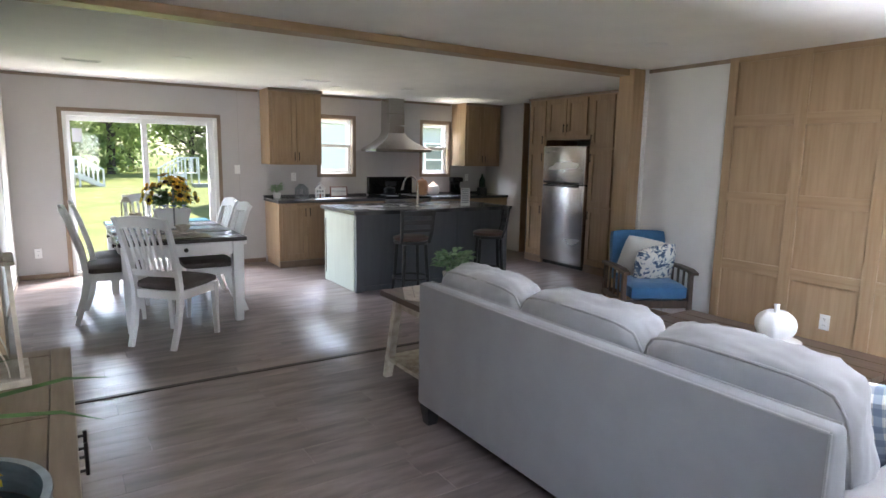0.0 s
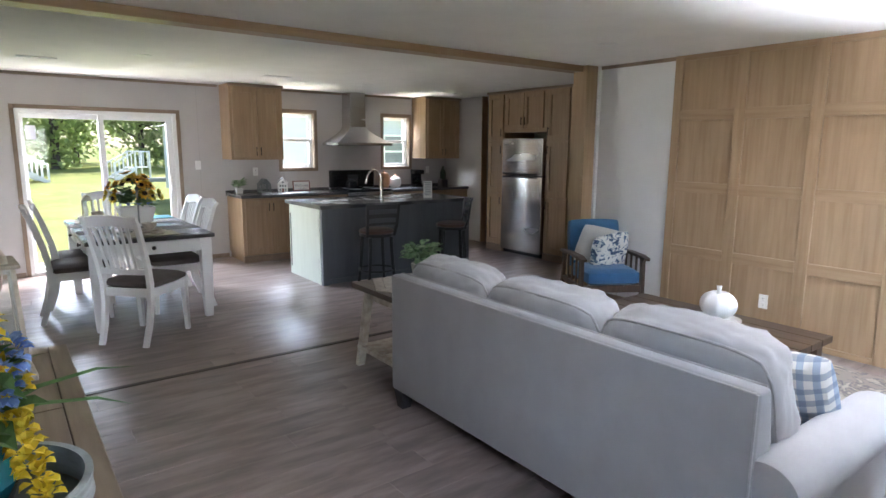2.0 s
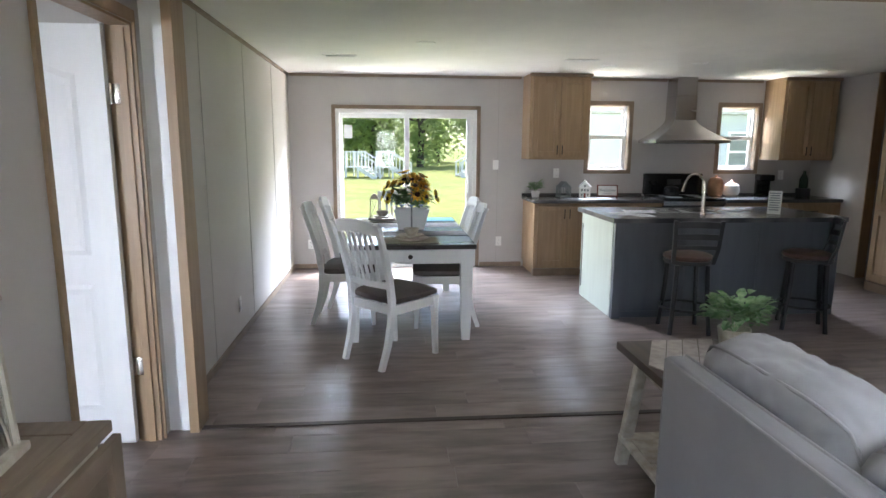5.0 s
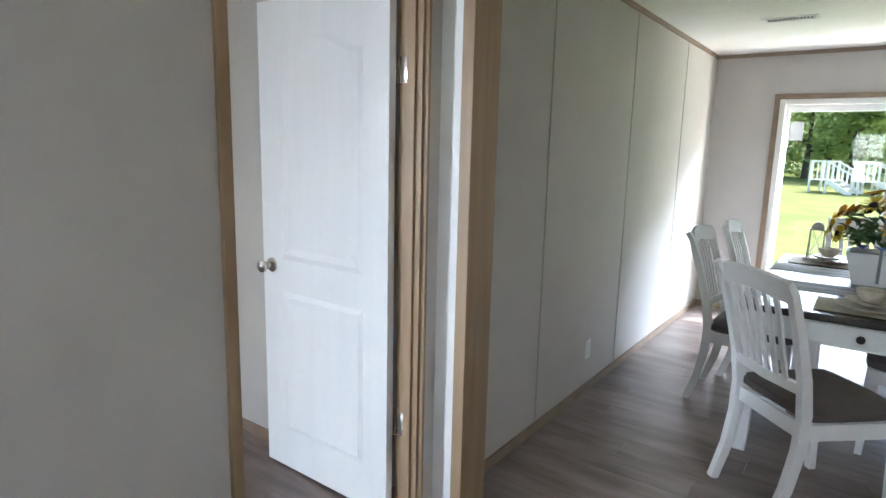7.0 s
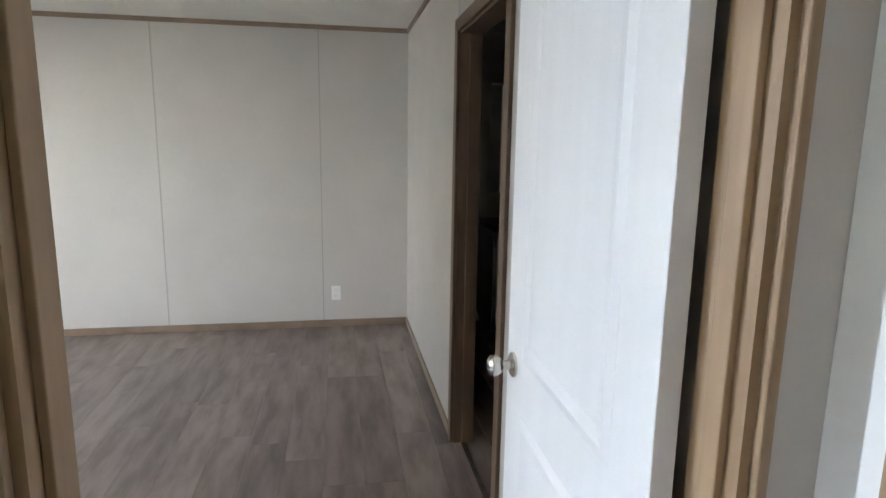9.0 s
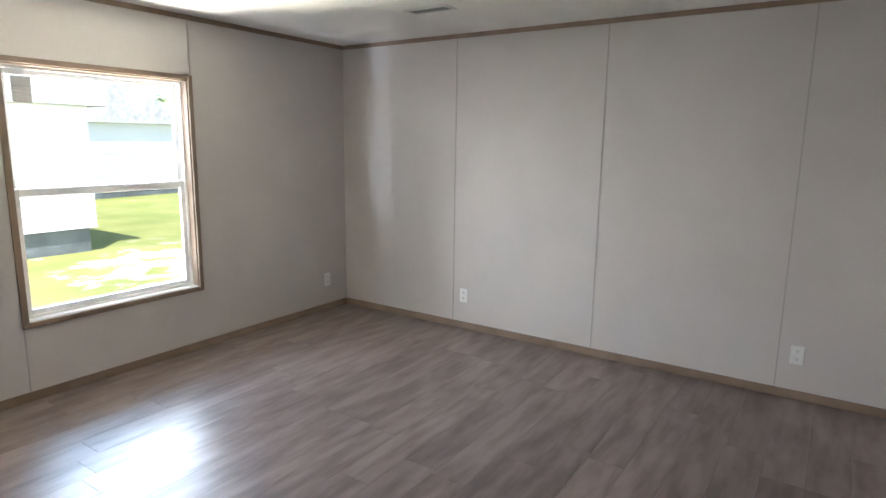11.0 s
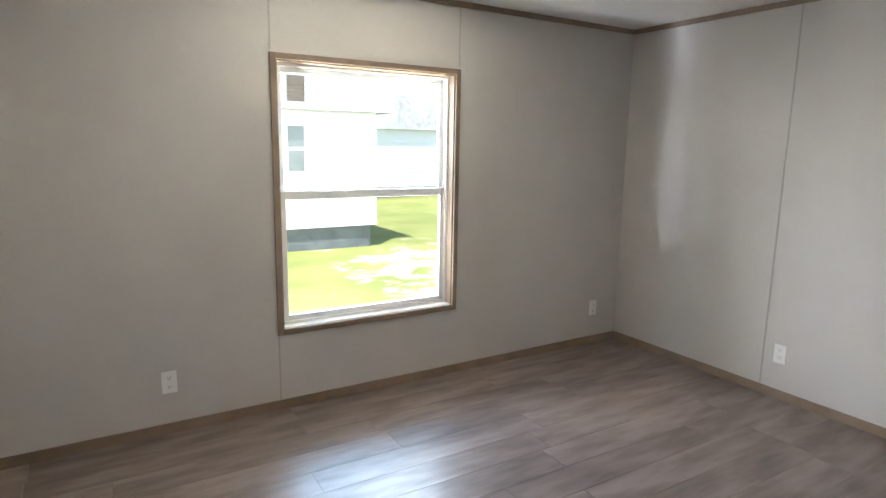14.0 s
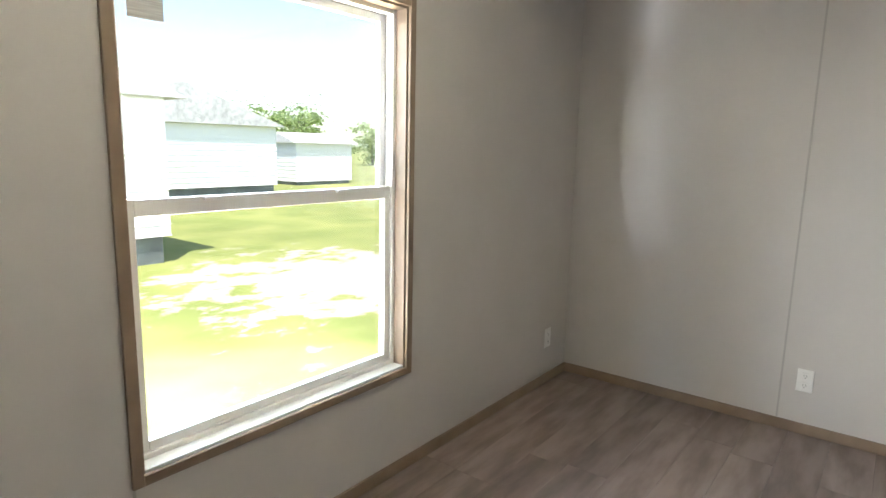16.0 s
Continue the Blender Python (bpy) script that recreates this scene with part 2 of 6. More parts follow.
TEALV = material("teal_glaze", (0.03, 0.28, 0.36), 0.15, vary=0.3, scale=6, coat=0.4)
TRAY = material("galvanised_grey", (0.14, 0.16, 0.16), 0.45, metal=0.4, vary=0.3, scale=7)
TRAYW = material("whitewashed_rim", (0.42, 0.48, 0.50), 0.6, vary=0.35, scale=14, stretch=(1, 1, 4))
LEAF = material("green_leaf", (0.055, 0.13, 0.035), 0.55, vary=0.4, scale=25, second=(0.10, 0.20, 0.06))
LEAFV = material("variegated_leaf", (0.09, 0.20, 0.07), 0.5, vary=0.4, scale=30, second=(0.28, 0.38, 0.20))
YELLOW = material("yellow_petal", (0.80, 0.55, 0.02), 0.6, vary=0.25, scale=30, second=(0.75, 0.62, 0.06))
GOLD = material("sunflower_petal", (0.72, 0.34, 0.015), 0.6, vary=0.3, scale=40, second=(0.78, 0.47, 0.03))
BROWNC = material("flower_centre", (0.045, 0.02, 0.01), 0.9, vary=0.3, scale=90, bump=0.5)
BLUEP = material("blue_petal", (0.10, 0.19, 0.50), 0.6, vary=0.3, scale=40, second=(0.25, 0.38, 0.68))
REDP = material("rust_red", (0.20, 0.045, 0.03), 0.6, vary=0.2, scale=20)
GREYM = material("zinc_grey", (0.26, 0.28, 0.28), 0.5, metal=0.3, vary=0.25, scale=20)
PAPER = material("paper", (0.74, 0.74, 0.73), 0.7, vary=0.05, scale=8)
INK = material("grey_ink", (0.22, 0.24, 0.26), 0.7)
IVORY = material("distressed_ivory", (0.60, 0.56, 0.47), 0.6, vary=0.25, scale=18, second=(0.42, 0.36, 0.28), bump=0.15)
GLASS = glass_material("clear_glass", (0.96, 0.98, 0.97))
BOTTLE = glass_material("green_glass", (0.45, 0.6, 0.5), 0.05)
SIDING = material("white_siding", (0.72, 0.73, 0.74), 0.6, vary=0.06, scale=2, stretch=(0.3, 0.3, 6))
BSIDING = material("pale_blue_siding", (0.50, 0.54, 0.60), 0.6, vary=0.06, scale=2, stretch=(0.3, 0.3, 6))
ROOFM = material("grey_shingles", (0.5, 0.5, 0.5), 0.9, vary=0.3, scale=6)
BARK = material("bark", (0.10, 0.08, 0.065), 0.95, vary=0.4, scale=10, stretch=(3, 3, 0.5), bump=0.6)
CROWN = material("tree_leaves", (0.12, 0.17, 0.06), 0.65, vary=0.5, scale=0.9, second=(0.2, 0.27, 0.1), per_object=0.25)
cn_, cl_ = CROWN.node_tree.nodes, CROWN.node_tree.links
thin, both = cn_.new("ShaderNodeBsdfTranslucent"), cn_.new("ShaderNodeMixShader")
both.inputs[0].default_value = 0.75
thin.inputs["Color"].default_value = (0.52, 0.62, 0.3, 1)
cl_.new(cn_["Principled BSDF"].outputs[0], both.inputs[1]), cl_.new(thin.outputs[0], both.inputs[2])
cl_.new(both.outputs[0], cn_["Material Output"].inputs["Surface"])
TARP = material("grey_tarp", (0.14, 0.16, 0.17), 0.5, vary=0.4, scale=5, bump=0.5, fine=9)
GRASS = material("lawn", (0.17, 0.20, 0.045), 0.9, vary=0.3, scale=0.9, second=(0.25, 0.26, 0.075), bump=0.6, fine=14)


GROUND_Z = -0.75


def sandy():
    """Bare pale sand showing through the lawn in patches."""
    n, l = GRASS.node_tree.nodes, GRASS.node_tree.links
    b = n["Principled BSDF"]
    old = b.inputs["Base Color"].links[0].from_socket
    tc, a, c, r, mx = n.new("ShaderNodeTexCoord"), n.new("ShaderNodeTexNoise"), n.new("ShaderNodeMapping"), n.new("ShaderNodeMapRange"), n.new("ShaderNodeMix")
    c.inputs["Scale"].default_value = (0.9, 1.2, 1)
    a.inputs["Scale"].default_value, a.inputs["Detail"].default_value = 1.3, 13.0
    l.new(tc.outputs["Object"], c.inputs[0]), l.new(c.outputs[0], a.inputs["Vector"])
    far, near_, add = n.new("ShaderNodeVectorMath"), n.new("ShaderNodeMapRange"), n.new("ShaderNodeMath")
    far.operation, far.inputs[1].default_value = "DISTANCE", (-7.2, -5.8, GROUND_Z)
    l.new(tc.outputs["Object"], far.inputs[0]), l.new(far.outputs["Value"], near_.inputs["Value"])
    near_.inputs["From Min"].default_value, near_.inputs["From Max"].default_value = 0.5, 4.2
    near_.inputs["To Min"].default_value, near_.inputs["To Max"].default_value = 0.16, -0.15
    add.operation = "ADD"
    l.new(a.outputs["Fac"], add.inputs[0]), l.new(near_.outputs[0], add.inputs[1]), l.new(add.outputs[0], r.inputs["Value"])
    a.inputs["Roughness"].default_value = 0.68
    r.inputs["From Min"].default_value, r.inputs["From Max"].default_value = 0.50, 0.55
    mx.data_type = "RGBA"
    l.new(r.outputs[0], mx.inputs[0]), l.new(old, mx.inputs[6])
    mx.inputs[7].default_value = (0.42, 0.37, 0.28, 1)
    l.new(mx.outputs[2], b.inputs["Base Color"])


sandy()

# ---- shaping ----
rnd = random.Random(5)


def box(bm, a, b, bevel=0.0, m=None, seg=2):
    """A block from corner a to corner b, its edges rounded by bevel."""
    got = bmesh.ops.create_cube(bm, size=1.0)["verts"]
    lo, hi = [min(p, q) for p, q in zip(a, b)], [max(p, q) for p, q in zip(a, b)]
    for v in got:
        v.co = Vector([(lo[k] + hi[k]) / 2 + v.co[k] * (hi[k] - lo[k]) for k in range(3)])
    verts = list(got)
    if bevel:
        edges = list({e for v in got for e in v.link_edges})
        r = bmesh.ops.bevel(bm, geom=edges, offset=bevel, segments=seg, affect="EDGES", profile=0.5)
        verts = list({v for f in r["faces"] for v in f.verts} | {v for v in got if v.is_valid})
    if m is not None:
        bmesh.ops.transform(bm, matrix=m, verts=verts)
    return verts


def tube(bm, pts, radius, seg=8, caps=True):
    """A round rod along pts; radius is one number or one for each point."""
    pts = [Vector(p) for p in pts]
    rs = list(radius) if isinstance(radius, (list, tuple)) else [radius] * len(pts)
    rings = []
    for i, p in enumerate(pts):
        d = (pts[min(i + 1, len(pts) - 1)] - pts[max(i - 1, 0)]).normalized()
        ref = Vector((0, 0, 1)) if abs(d.z) < 0.9 else Vector((1, 0, 0))
        u = d.cross(ref).normalized()
        w = d.cross(u)
        rings.append([bm.verts.new(p + (u * math.cos(6.28319 * k / seg) + w * math.sin(6.28319 * k / seg)) * rs[i]) for k in range(seg)])
    for a, b in zip(rings, rings[1:]):
        for k in range(seg):
            bm.faces.new((a[k], a[(k + 1) % seg], b[(k + 1) % seg], b[k]))
    if caps:
        bm.faces.new(rings[0][::-1]), bm.faces.new(rings[-1])


def bar(bm, pts, wide, deep, side=(1, 0, 0)):
    """A rectangular rail along pts, wide along side and deep across it."""
    pts = [Vector(p) for p in pts]
    s = Vector(side).normalized()
    rings = []
    for i, p in enumerate(pts):
        d = (pts[min(i + 1, len(pts) - 1)] - pts[max(i - 1, 0)]).normalized()
        n = d.cross(s).normalized()
        w = wide[i] if isinstance(wide, (list, tuple)) else wide
        h = deep[i] if isinstance(deep, (list, tuple)) else deep
        rings.append([bm.verts.new(p + s * w / 2 * a + n * h / 2 * b) for a, b in ((-1, -1), (1, -1), (1, 1), (-1, 1))])
    for a, b in zip(rings, rings[1:]):
        for k in range(4):
            bm.faces.new((a[k], a[(k + 1) % 4], b[(k + 1) % 4], b[k]))
    bm.faces.new(rings[0][::-1]), bm.faces.new(rings[-1])


def lathe(bm, profile, seg=24, m=None):
    """A turned body: profile of (radius, height) from bottom to top."""
    rings, made = [], []
    for r, z in profile:
        ring = [bm.verts.new((r * math.cos(6.28319 * k / seg), r * math.sin(6.28319 * k / seg), z)) for k in range(seg)]
        rings.append(ring)
        made += ring
    for a, b in zip(rings, rings[1:]):
        for k in range(seg):
            bm.faces.new((a[k], a[(k + 1) % seg], b[(k + 1) % seg], b[k]))
    bm.faces.new(rings[0][::-1]), bm.faces.new(rings[-1])
    if m is not None:
        bmesh.ops.transform(bm, matrix=m, verts=made)


def puffed(bm, size, power=4.0, crease=0.008, seed=0, cuts=14, m=None, flat=0.0):
    """A stuffed cushion of that size, its middle at the origin: thin seams, full middle, creased cloth."""
    g = bmesh.ops.create_cube(bm, size=2.0)
    edges = list({e for v in g["verts"] for e in v.link_edges})
    bmesh.ops.subdivide_edges(bm, edges=edges, cuts=cuts, use_grid_fill=True)
    verts = [v for v in bm.verts if v.tag is False]
    for v in verts:
        x, y, z = v.co
        rim = (1 - abs(x) ** power) * (1 - abs(y) ** power)
        full = flat + (1 - flat) * max(rim, 0.0) ** 0.45
        q = 1 - 0.06 * (abs(x) * abs(y)) ** 3
        off = noise.noise(Vector((x * 2.2 + seed * 7, y * 3.1, z * 1.5))) * crease * 2 + noise.noise(Vector((x * 9 + seed, y * 4.5, seed * 3.0))) * crease
        v.co = Vector((x * q * size[0] / 2, y * q * size[1] / 2, z * full * size[2] / 2 + off * (1 if z > 0 else -1) * max(rim, 0.05)))
    for v in verts:
        v.tag = True
    if m is not None:
        bmesh.ops.transform(bm, matrix=m, verts=verts)


def plump(bm, size, crease, seed, m, n=4.2, cuts=22):
    """A full box cushion with well-rounded edges, sagging corners and creased cloth."""
    g = bmesh.ops.create_cube(bm, size=2.0)
    edges = list({e for v in g["verts"] for e in v.link_edges})
    bmesh.ops.subdivide_edges(bm, edges=edges, cuts=cuts, use_grid_fill=True)
    for v in bm.verts:
        x, y, z = v.co
        s = 1.0 / (abs(x) ** n + abs(y) ** n + abs(z) ** n) ** (1 / n)
        p = Vector((x * s, y * s, z * s))
        a = noise.noise(Vector((p.x * 1.6 + seed * 5, p.y * 1.9, p.z))) * 1.3
        b = 1 - abs(noise.noise(Vector((p.x * 4.5 + seed * 3, p.y * 2.4 + p.x * 1.5, p.z * 1.2)))) * 2
        c = noise.noise(Vector((p.x * 9, p.y * 7 + seed, p.z * 4))) * 0.5
        k = 1 + (a + b * (0.35 + 0.5 * abs(p.x)) + c) * crease
        v.co = m @ Vector((p.x * size[0] / 2 * (1 + (k - 1) * 0.25), p.y * size[1] / 2 * (1 + (k - 1) * 0.4) - 0.012 * (p.x * p.y) ** 2, p.z * size[2] / 2 * k))


def blade(bm, root, tip, wide, sag=0.0, fold=0.15, side=None):
    """A leaf or petal, folded along its middle, from root to tip."""
    a, b = Vector(root), Vector(tip)
    d = b - a
    s = (Vector(side) if side else d.cross(Vector((0, 0, 1)))).normalized() if d.length else Vector((1, 0, 0))
    if s.length < 0.1:
        s = Vector((1, 0, 0))
    up = s.cross(d).normalized()
    c1, c2 = a + d * 0.4 + up * sag, a + d * 0.75 + up * sag * 0.8
    vs = [bm.verts.new(p) for p in (a, c1 + s * wide / 2 + up * wide * fold, c1, c1 - s * wide / 2 + up * wide * fold,
                                    c2 + s * wide * 0.4 + up * wide * fold, c2, c2 - s * wide * 0.4 + up * wide * fold, b)]
    for q in ((0, 1, 2), (0, 2, 3), (1, 4, 5, 2), (2, 5, 6, 3), (4, 7, 5), (5, 7, 6)):
        bm.faces.new([vs[k] for k in q])


def finish(name, bm, mat, smooth=False):
    bmesh.ops.recalc_face_normals(bm, faces=bm.faces)
    me = bpy.data.meshes.new(name)
    bm.to_mesh(me)
    bm.free()
    me.materials.append(mat)
    if smooth:
        me.polygons.foreach_set("use_smooth", [True] * len(me.polygons))
        me.set_sharp_from_angle(angle=radians(38))
    return me


def part(name, bm, mat, parent=None, label="", smooth=False):
    ob = new(name, finish(name, bm, mat, smooth))
    ob.parent = parent
    return tagged(ob, label)


def thing(name, label, category, m=None, group="", kind=""):
    ob = new(name)
    ob.empty_display_size = 0.1
    if m is not None:
        ob.matrix_world = m
    return tagged(ob, label, category, group, kind)


def piece(name, shape, mat, parent, label="", smooth=False):
    """A part from one or several blocks (corner, corner, bevel)."""
    bm = bmesh.new()
    for s in shape:
        box(bm, *s)
    return part(name, bm, mat, parent, label, smooth)


def structure(name, shape, mat, label, category):
    bm = bmesh.new()
    for s in shape:
        box(bm, *s)
    ob = new(name, finish(name, bm, mat))
    return tagged(ob, label, category, kind="structure")


def wall_blocks(axis, lo, hi, a, b, z0, z1, holes=()):
    """Blocks of a wall along axis from a to b, between lo and hi across it, with holes (from, to, sill, head)."""
    out, at = [], a
    def block(p, q, r, s):
        if q - p > 1e-4 and s - r > 1e-4:
            out.append(((p, lo, r), (q, hi, s)) if axis == "x" else ((lo, p, r), (hi, q, s)))
    for h in sorted(holes):
        block(at, h[0], z0, z1)
        block(h[0], h[1], z0, h[2])
        block(h[0], h[1], h[3], z1)
        at = h[1]
    block(at, b, z0, z1)
    return out


# ---- structure ----
H = 2.325
DOOR_Y0, DOOR_Y1 = 3.285, 4.066
structure("floor", [((-4.3, -0.25, -0.2), (8.3, 8.56, -0.007))], SUBFLOOR, "grey-brown plank floor through all rooms", "floor")
FLOOR = bpy.data.objects["floor"]
structure("ceiling", [((-4.3, -0.25, H), (8.3, 8.56, H + 0.1))], CEIL, "flat white ceiling with a light spray texture", "ceiling")
structure("wall_north", wall_blocks("x", 8.4, 8.55, -0.1, 8.2, -0.2, H, [(0.535, 2.24, -0.01, 1.93), (3.63, 4.145, 1.21, 2.005), (5.33, 5.825, 1.21, 2.005)]),
          KWALL, "greige vinyl wall with glass door and kitchen windows", "wall")
structure("wall_west", wall_blocks("y", -0.1, 0.0, -0.24, 8.55, -0.2, H, [(DOOR_Y0, DOOR_Y1, -0.01, 2.035)]), WALL, "beige vinyl panel wall with a bedroom doorway", "wall")
structure("wall_bedroom_north", wall_blocks("x", 4.138, 4.238, -4.24, -0.1, -0.2, H, [(-2.14, -1.33, -0.01, 1.97)]), WALL, "pale vinyl bedroom wall with a bathroom doorway", "wall")
structure("wall_bedroom_west", wall_blocks("y", -4.24, -4.14, -0.24, 4.238, -0.2, H), WALL, "beige vinyl bedroom wall in seamed panels", "wall")
structure("wall_south", wall_blocks("x", -0.243, -0.093, -4.24, 5.34, -0.2, H, [(-2.613, -1.511, 0.459, 1.905), (0.8, 1.4, 0.9, 1.95), (2.75, 4.35, 0.75, 1.95)]),
          WALL, "beige vinyl front wall with windows", "wall")
structure("wall_east", wall_blocks("y", 5.24, 5.34, -0.243, 4.3, -0.2, H), PALE, "pale vinyl living room side wall", "wall")
structure("wall_kitchen_south", wall_blocks("x", 4.2, 4.3, 5.34, 8.2, -0.2, H), WALL, "plain wall behind the pantry side", "wall")
structure("wall_kitchen_east", wall_blocks("y", 8.2, 8.3, 4.2, 8.55, -0.2, H), WALL, "plain wall at the end of the hall", "wall")
structure("wall_kitchen_stub", [((6.6, 7.45, -0.1), (6.7, 8.4, H))], WALL, "short wall closing the kitchen counter", "wall")
structure("trim_stub_end", [((6.585, 7.435, 0), (6.7, 7.4495, H), 0.003)], OAK, "oak strip on the end of the short wall", "trim")
structure("wall_pantry_back", [((6.88, 4.3, -0.1), (6.98, 6.9, H))], WALL, "plain wall behind the pantry cabinets", "wall")
structure("wall_bathroom", [((-4.24, 6.0, -0.1), (-0.1, 6.1, H)), ((-4.24, 4.238, -0.1), (-4.14, 6.0, H))], WALL, "plain walls of the dark bathroom", "wall")

# marriage line: wood-wrapped stubs, beam and floor strip
structure("column_east", [((5.04, 4.06, 0), (5.2, 4.235, H), 0.004)], OAK, "oak-wrapped post at the wall end", "column")
structure("trim_column_white", [((5.2, 4.04, 0), (5.239, 4.30, H), 0.003)], WHITE, "white corner strip beside the oak post", "trim")
structure("column_west", [((0.115, 4.118, 0), (0.163, 4.29, H), 0.003)], OAK, "oak-wrapped post at the wall end", "column")
structure("trim_column_corner", [((0.0605, 4.15, 0), (0.1145, 4.28, H), 0.003)], WHITE, "white filler beside the wall post", "trim")
structure("trim_column_west", [((0.001, 4.156, 0), (0.06, 4.28, H), 0.003)], WHITE, "white wall return beside the oak post", "trim")
structure("beam", [((0.001, 4.115, H - 0.06), (5.239, 4.265, H - 0.001), 0.004)], OAKH, "oak-wrapped ceiling beam between the two halves", "beam")
structure("floor_strip", [((0.166, 4.15, 0.0), (4.964, 4.19, 0.007), 0.003)], STRIP, "dark floor strip along the joining line", "strip")


def run_trim(name, z0, z1, proud, runs, mat, label, category):
    """Strips along walls: runs of (axis, wall plane, side, from, to)."""
    shape = []
    for axis, plane, side, a, b in runs:
        p, q = sorted((plane + side * 0.0005, plane + side * proud))
        shape.append(((a, p, z0), (b, q, z1), 0.002) if axis == "x" else ((p, a, z0), (q, b, z1), 0.002))
    return structure(name, shape, mat, label, category)


run_trim("trim_crown", H - 0.034, H - 0.001, 0.014, [
    ("x", 8.4, -1, 0.0, 2.77), ("x", 8.4, -1, 3.54, 4.6), ("x", 8.4, -1, 4.9, 5.85), ("y", 0.0, 1, 4.31, 8.4), ("y", 0.0, 1, -0.09, 4.05), ("y", 5.24, -1, 3.19, 4.05),
    ("x", 4.138, -1, -4.14, -0.1), ("y", -4.14, 1, -0.093, 4.138), ("x", -0.093, 1, -4.14, -0.1), ("y", -0.1, -1, -0.093, 4.138), ("x", -0.093, 1, 0, 5.24)],
    TRIM, "narrow oak crown strip along the ceiling", "trim")
run_trim("baseboard", 0.0005, 0.055, 0.012, [
    ("x", 8.4, -1, 0.0, 0.49), ("x", 8.4, -1, 2.29, 2.82), ("y", 0.0, 1, 4.31, 8.385), ("y", 0.0, 1, -0.09, 3.28), ("y", 5.24, -1, 3.2, 4.03),
    ("x", 4.138, -1, -4.14, -2.19), ("x", 4.138, -1, -1.28, -0.1), ("y", -4.14, 1, -0.093, 4.138), ("x", -0.093, 1, -4.12, -0.1), ("y", -0.1, -1, -0.08, 3.28),
    ("x", -0.093, 1, 0.02, 5.2)],
    TRIM, "low oak baseboard along the walls", "baseboard")
SEAM = material("wall_seam", (0.42, 0.40, 0.37), 0.6)
seams = []
for y in (5.047, 6.19, 7.375):
    seams.append(((0.0005, y - 0.006, 0.056), (0.0032, y + 0.006, H - 0.035)))
for y in (1.102, 2.291, 3.464):
    seams.append(((-4.1395, y - 0.0045, 0.056), (-4.1368, y + 0.0045, H - 0.035)))
for x, z0, z1 in ((-1.49, 0.056, 0.425), (-2.635, 1.945, H - 0.035), (-1.49, 1.945, H - 0.035)):
    seams.append(((x - 0.004, -0.0925, z0), (x + 0.004, -0.0905, z1)))
for x in (-2.17,):
    seams.append(((x - 0.005, 4.1355, 2.02), (x + 0.005, 4.1375, H - 0.035)))
seams.append(((2.5 - 0.003, 8.3982, 0.056), (2.5 + 0.003, 8.3996, H - 0.035)))
seams.append(((3.66 - 0.003, 8.3982, 0.95), (3.66 + 0.003, 8.3996, 1.17)))
structure("trim_wall_seams", seams, SEAM, "thin vertical seams between the wall panels", "trim")

# doorway casings
def casing(name, blocks, mat, label, category="trim"):
    return structure(name, blocks, mat, label, category)


y0, y1 = DOOR_Y0, DOOR_Y1
casing("door_casing_bedroom", [
    ((0.0005, y0 - 0.03, 0), (0.016, y0 + 0.002, 2.09), 0.003), ((0.0005, y1 - 0.002, 0), (0.016, y1 + 0.014, 2.09), 0.003), ((0.0005, y0, 2.035), (0.016, y1, 2.09), 0.003),
    ((-0.116, y0 - 0.055, 0), (-0.1005, y0 + 0.002, 2.09), 0.003), ((-0.116, y0, 2.035), (-0.1005, y1, 2.09), 0.003), ((-0.116, y1 - 0.002, 0), (-0.1005, y1 + 0.055, 2.09), 0.003),
    ((-0.1, y0 + 0.0005, 0), (0, y0 + 0.014, 2.02), 0), ((-0.1, y1 - 0.014, 0), (0, y1 - 0.0005, 2.02), 0), ((-0.1, y0, 2.021), (0, y1, 2.034), 0),
    ((-0.06, y0 + 0.0145, 0), (-0.025, y0 + 0.026, 2.008), 0.002), ((-0.06, y1 - 0.026, 0), (-0.025, y1 - 0.0145, 2.008), 0.002)], OAK, "oak casing round the bedroom doorway")
casing("door_casing_closet", [
    ((-2.188, 4.122, 0), (-2.13, 4.1375, 2.02), 0.003), ((-1.34, 4.122, 0), (-1.282, 4.1375, 2.02), 0.003), ((-2.13, 4.122, 1.965), (-1.34, 4.1375, 2.02), 0.003),
    ((-2.1395, 4.138, 0), (-2.125, 4.238, 1.969), 0), ((-1.345, 4.138, 0), (-1.3305, 4.238, 1.969), 0), ((-2.125, 4.138, 1.955), (-1.345, 4.238, 1.969), 0),
    ((-2.1245, 4.18, 0), (-2.112, 4.215, 1.954), 0), ((-1.358, 4.18, 0), (-1.3455, 4.215, 1.954), 0)], DARKTRIM, "dark oak casing round the bathroom doorway")
structure("threshold_strip", [((-2.12, 4.175, 0.0005), (-1.35, 4.2, 0.006), 0.002)], CHROME, "thin metal strip across the bathroom threshold", "strip")


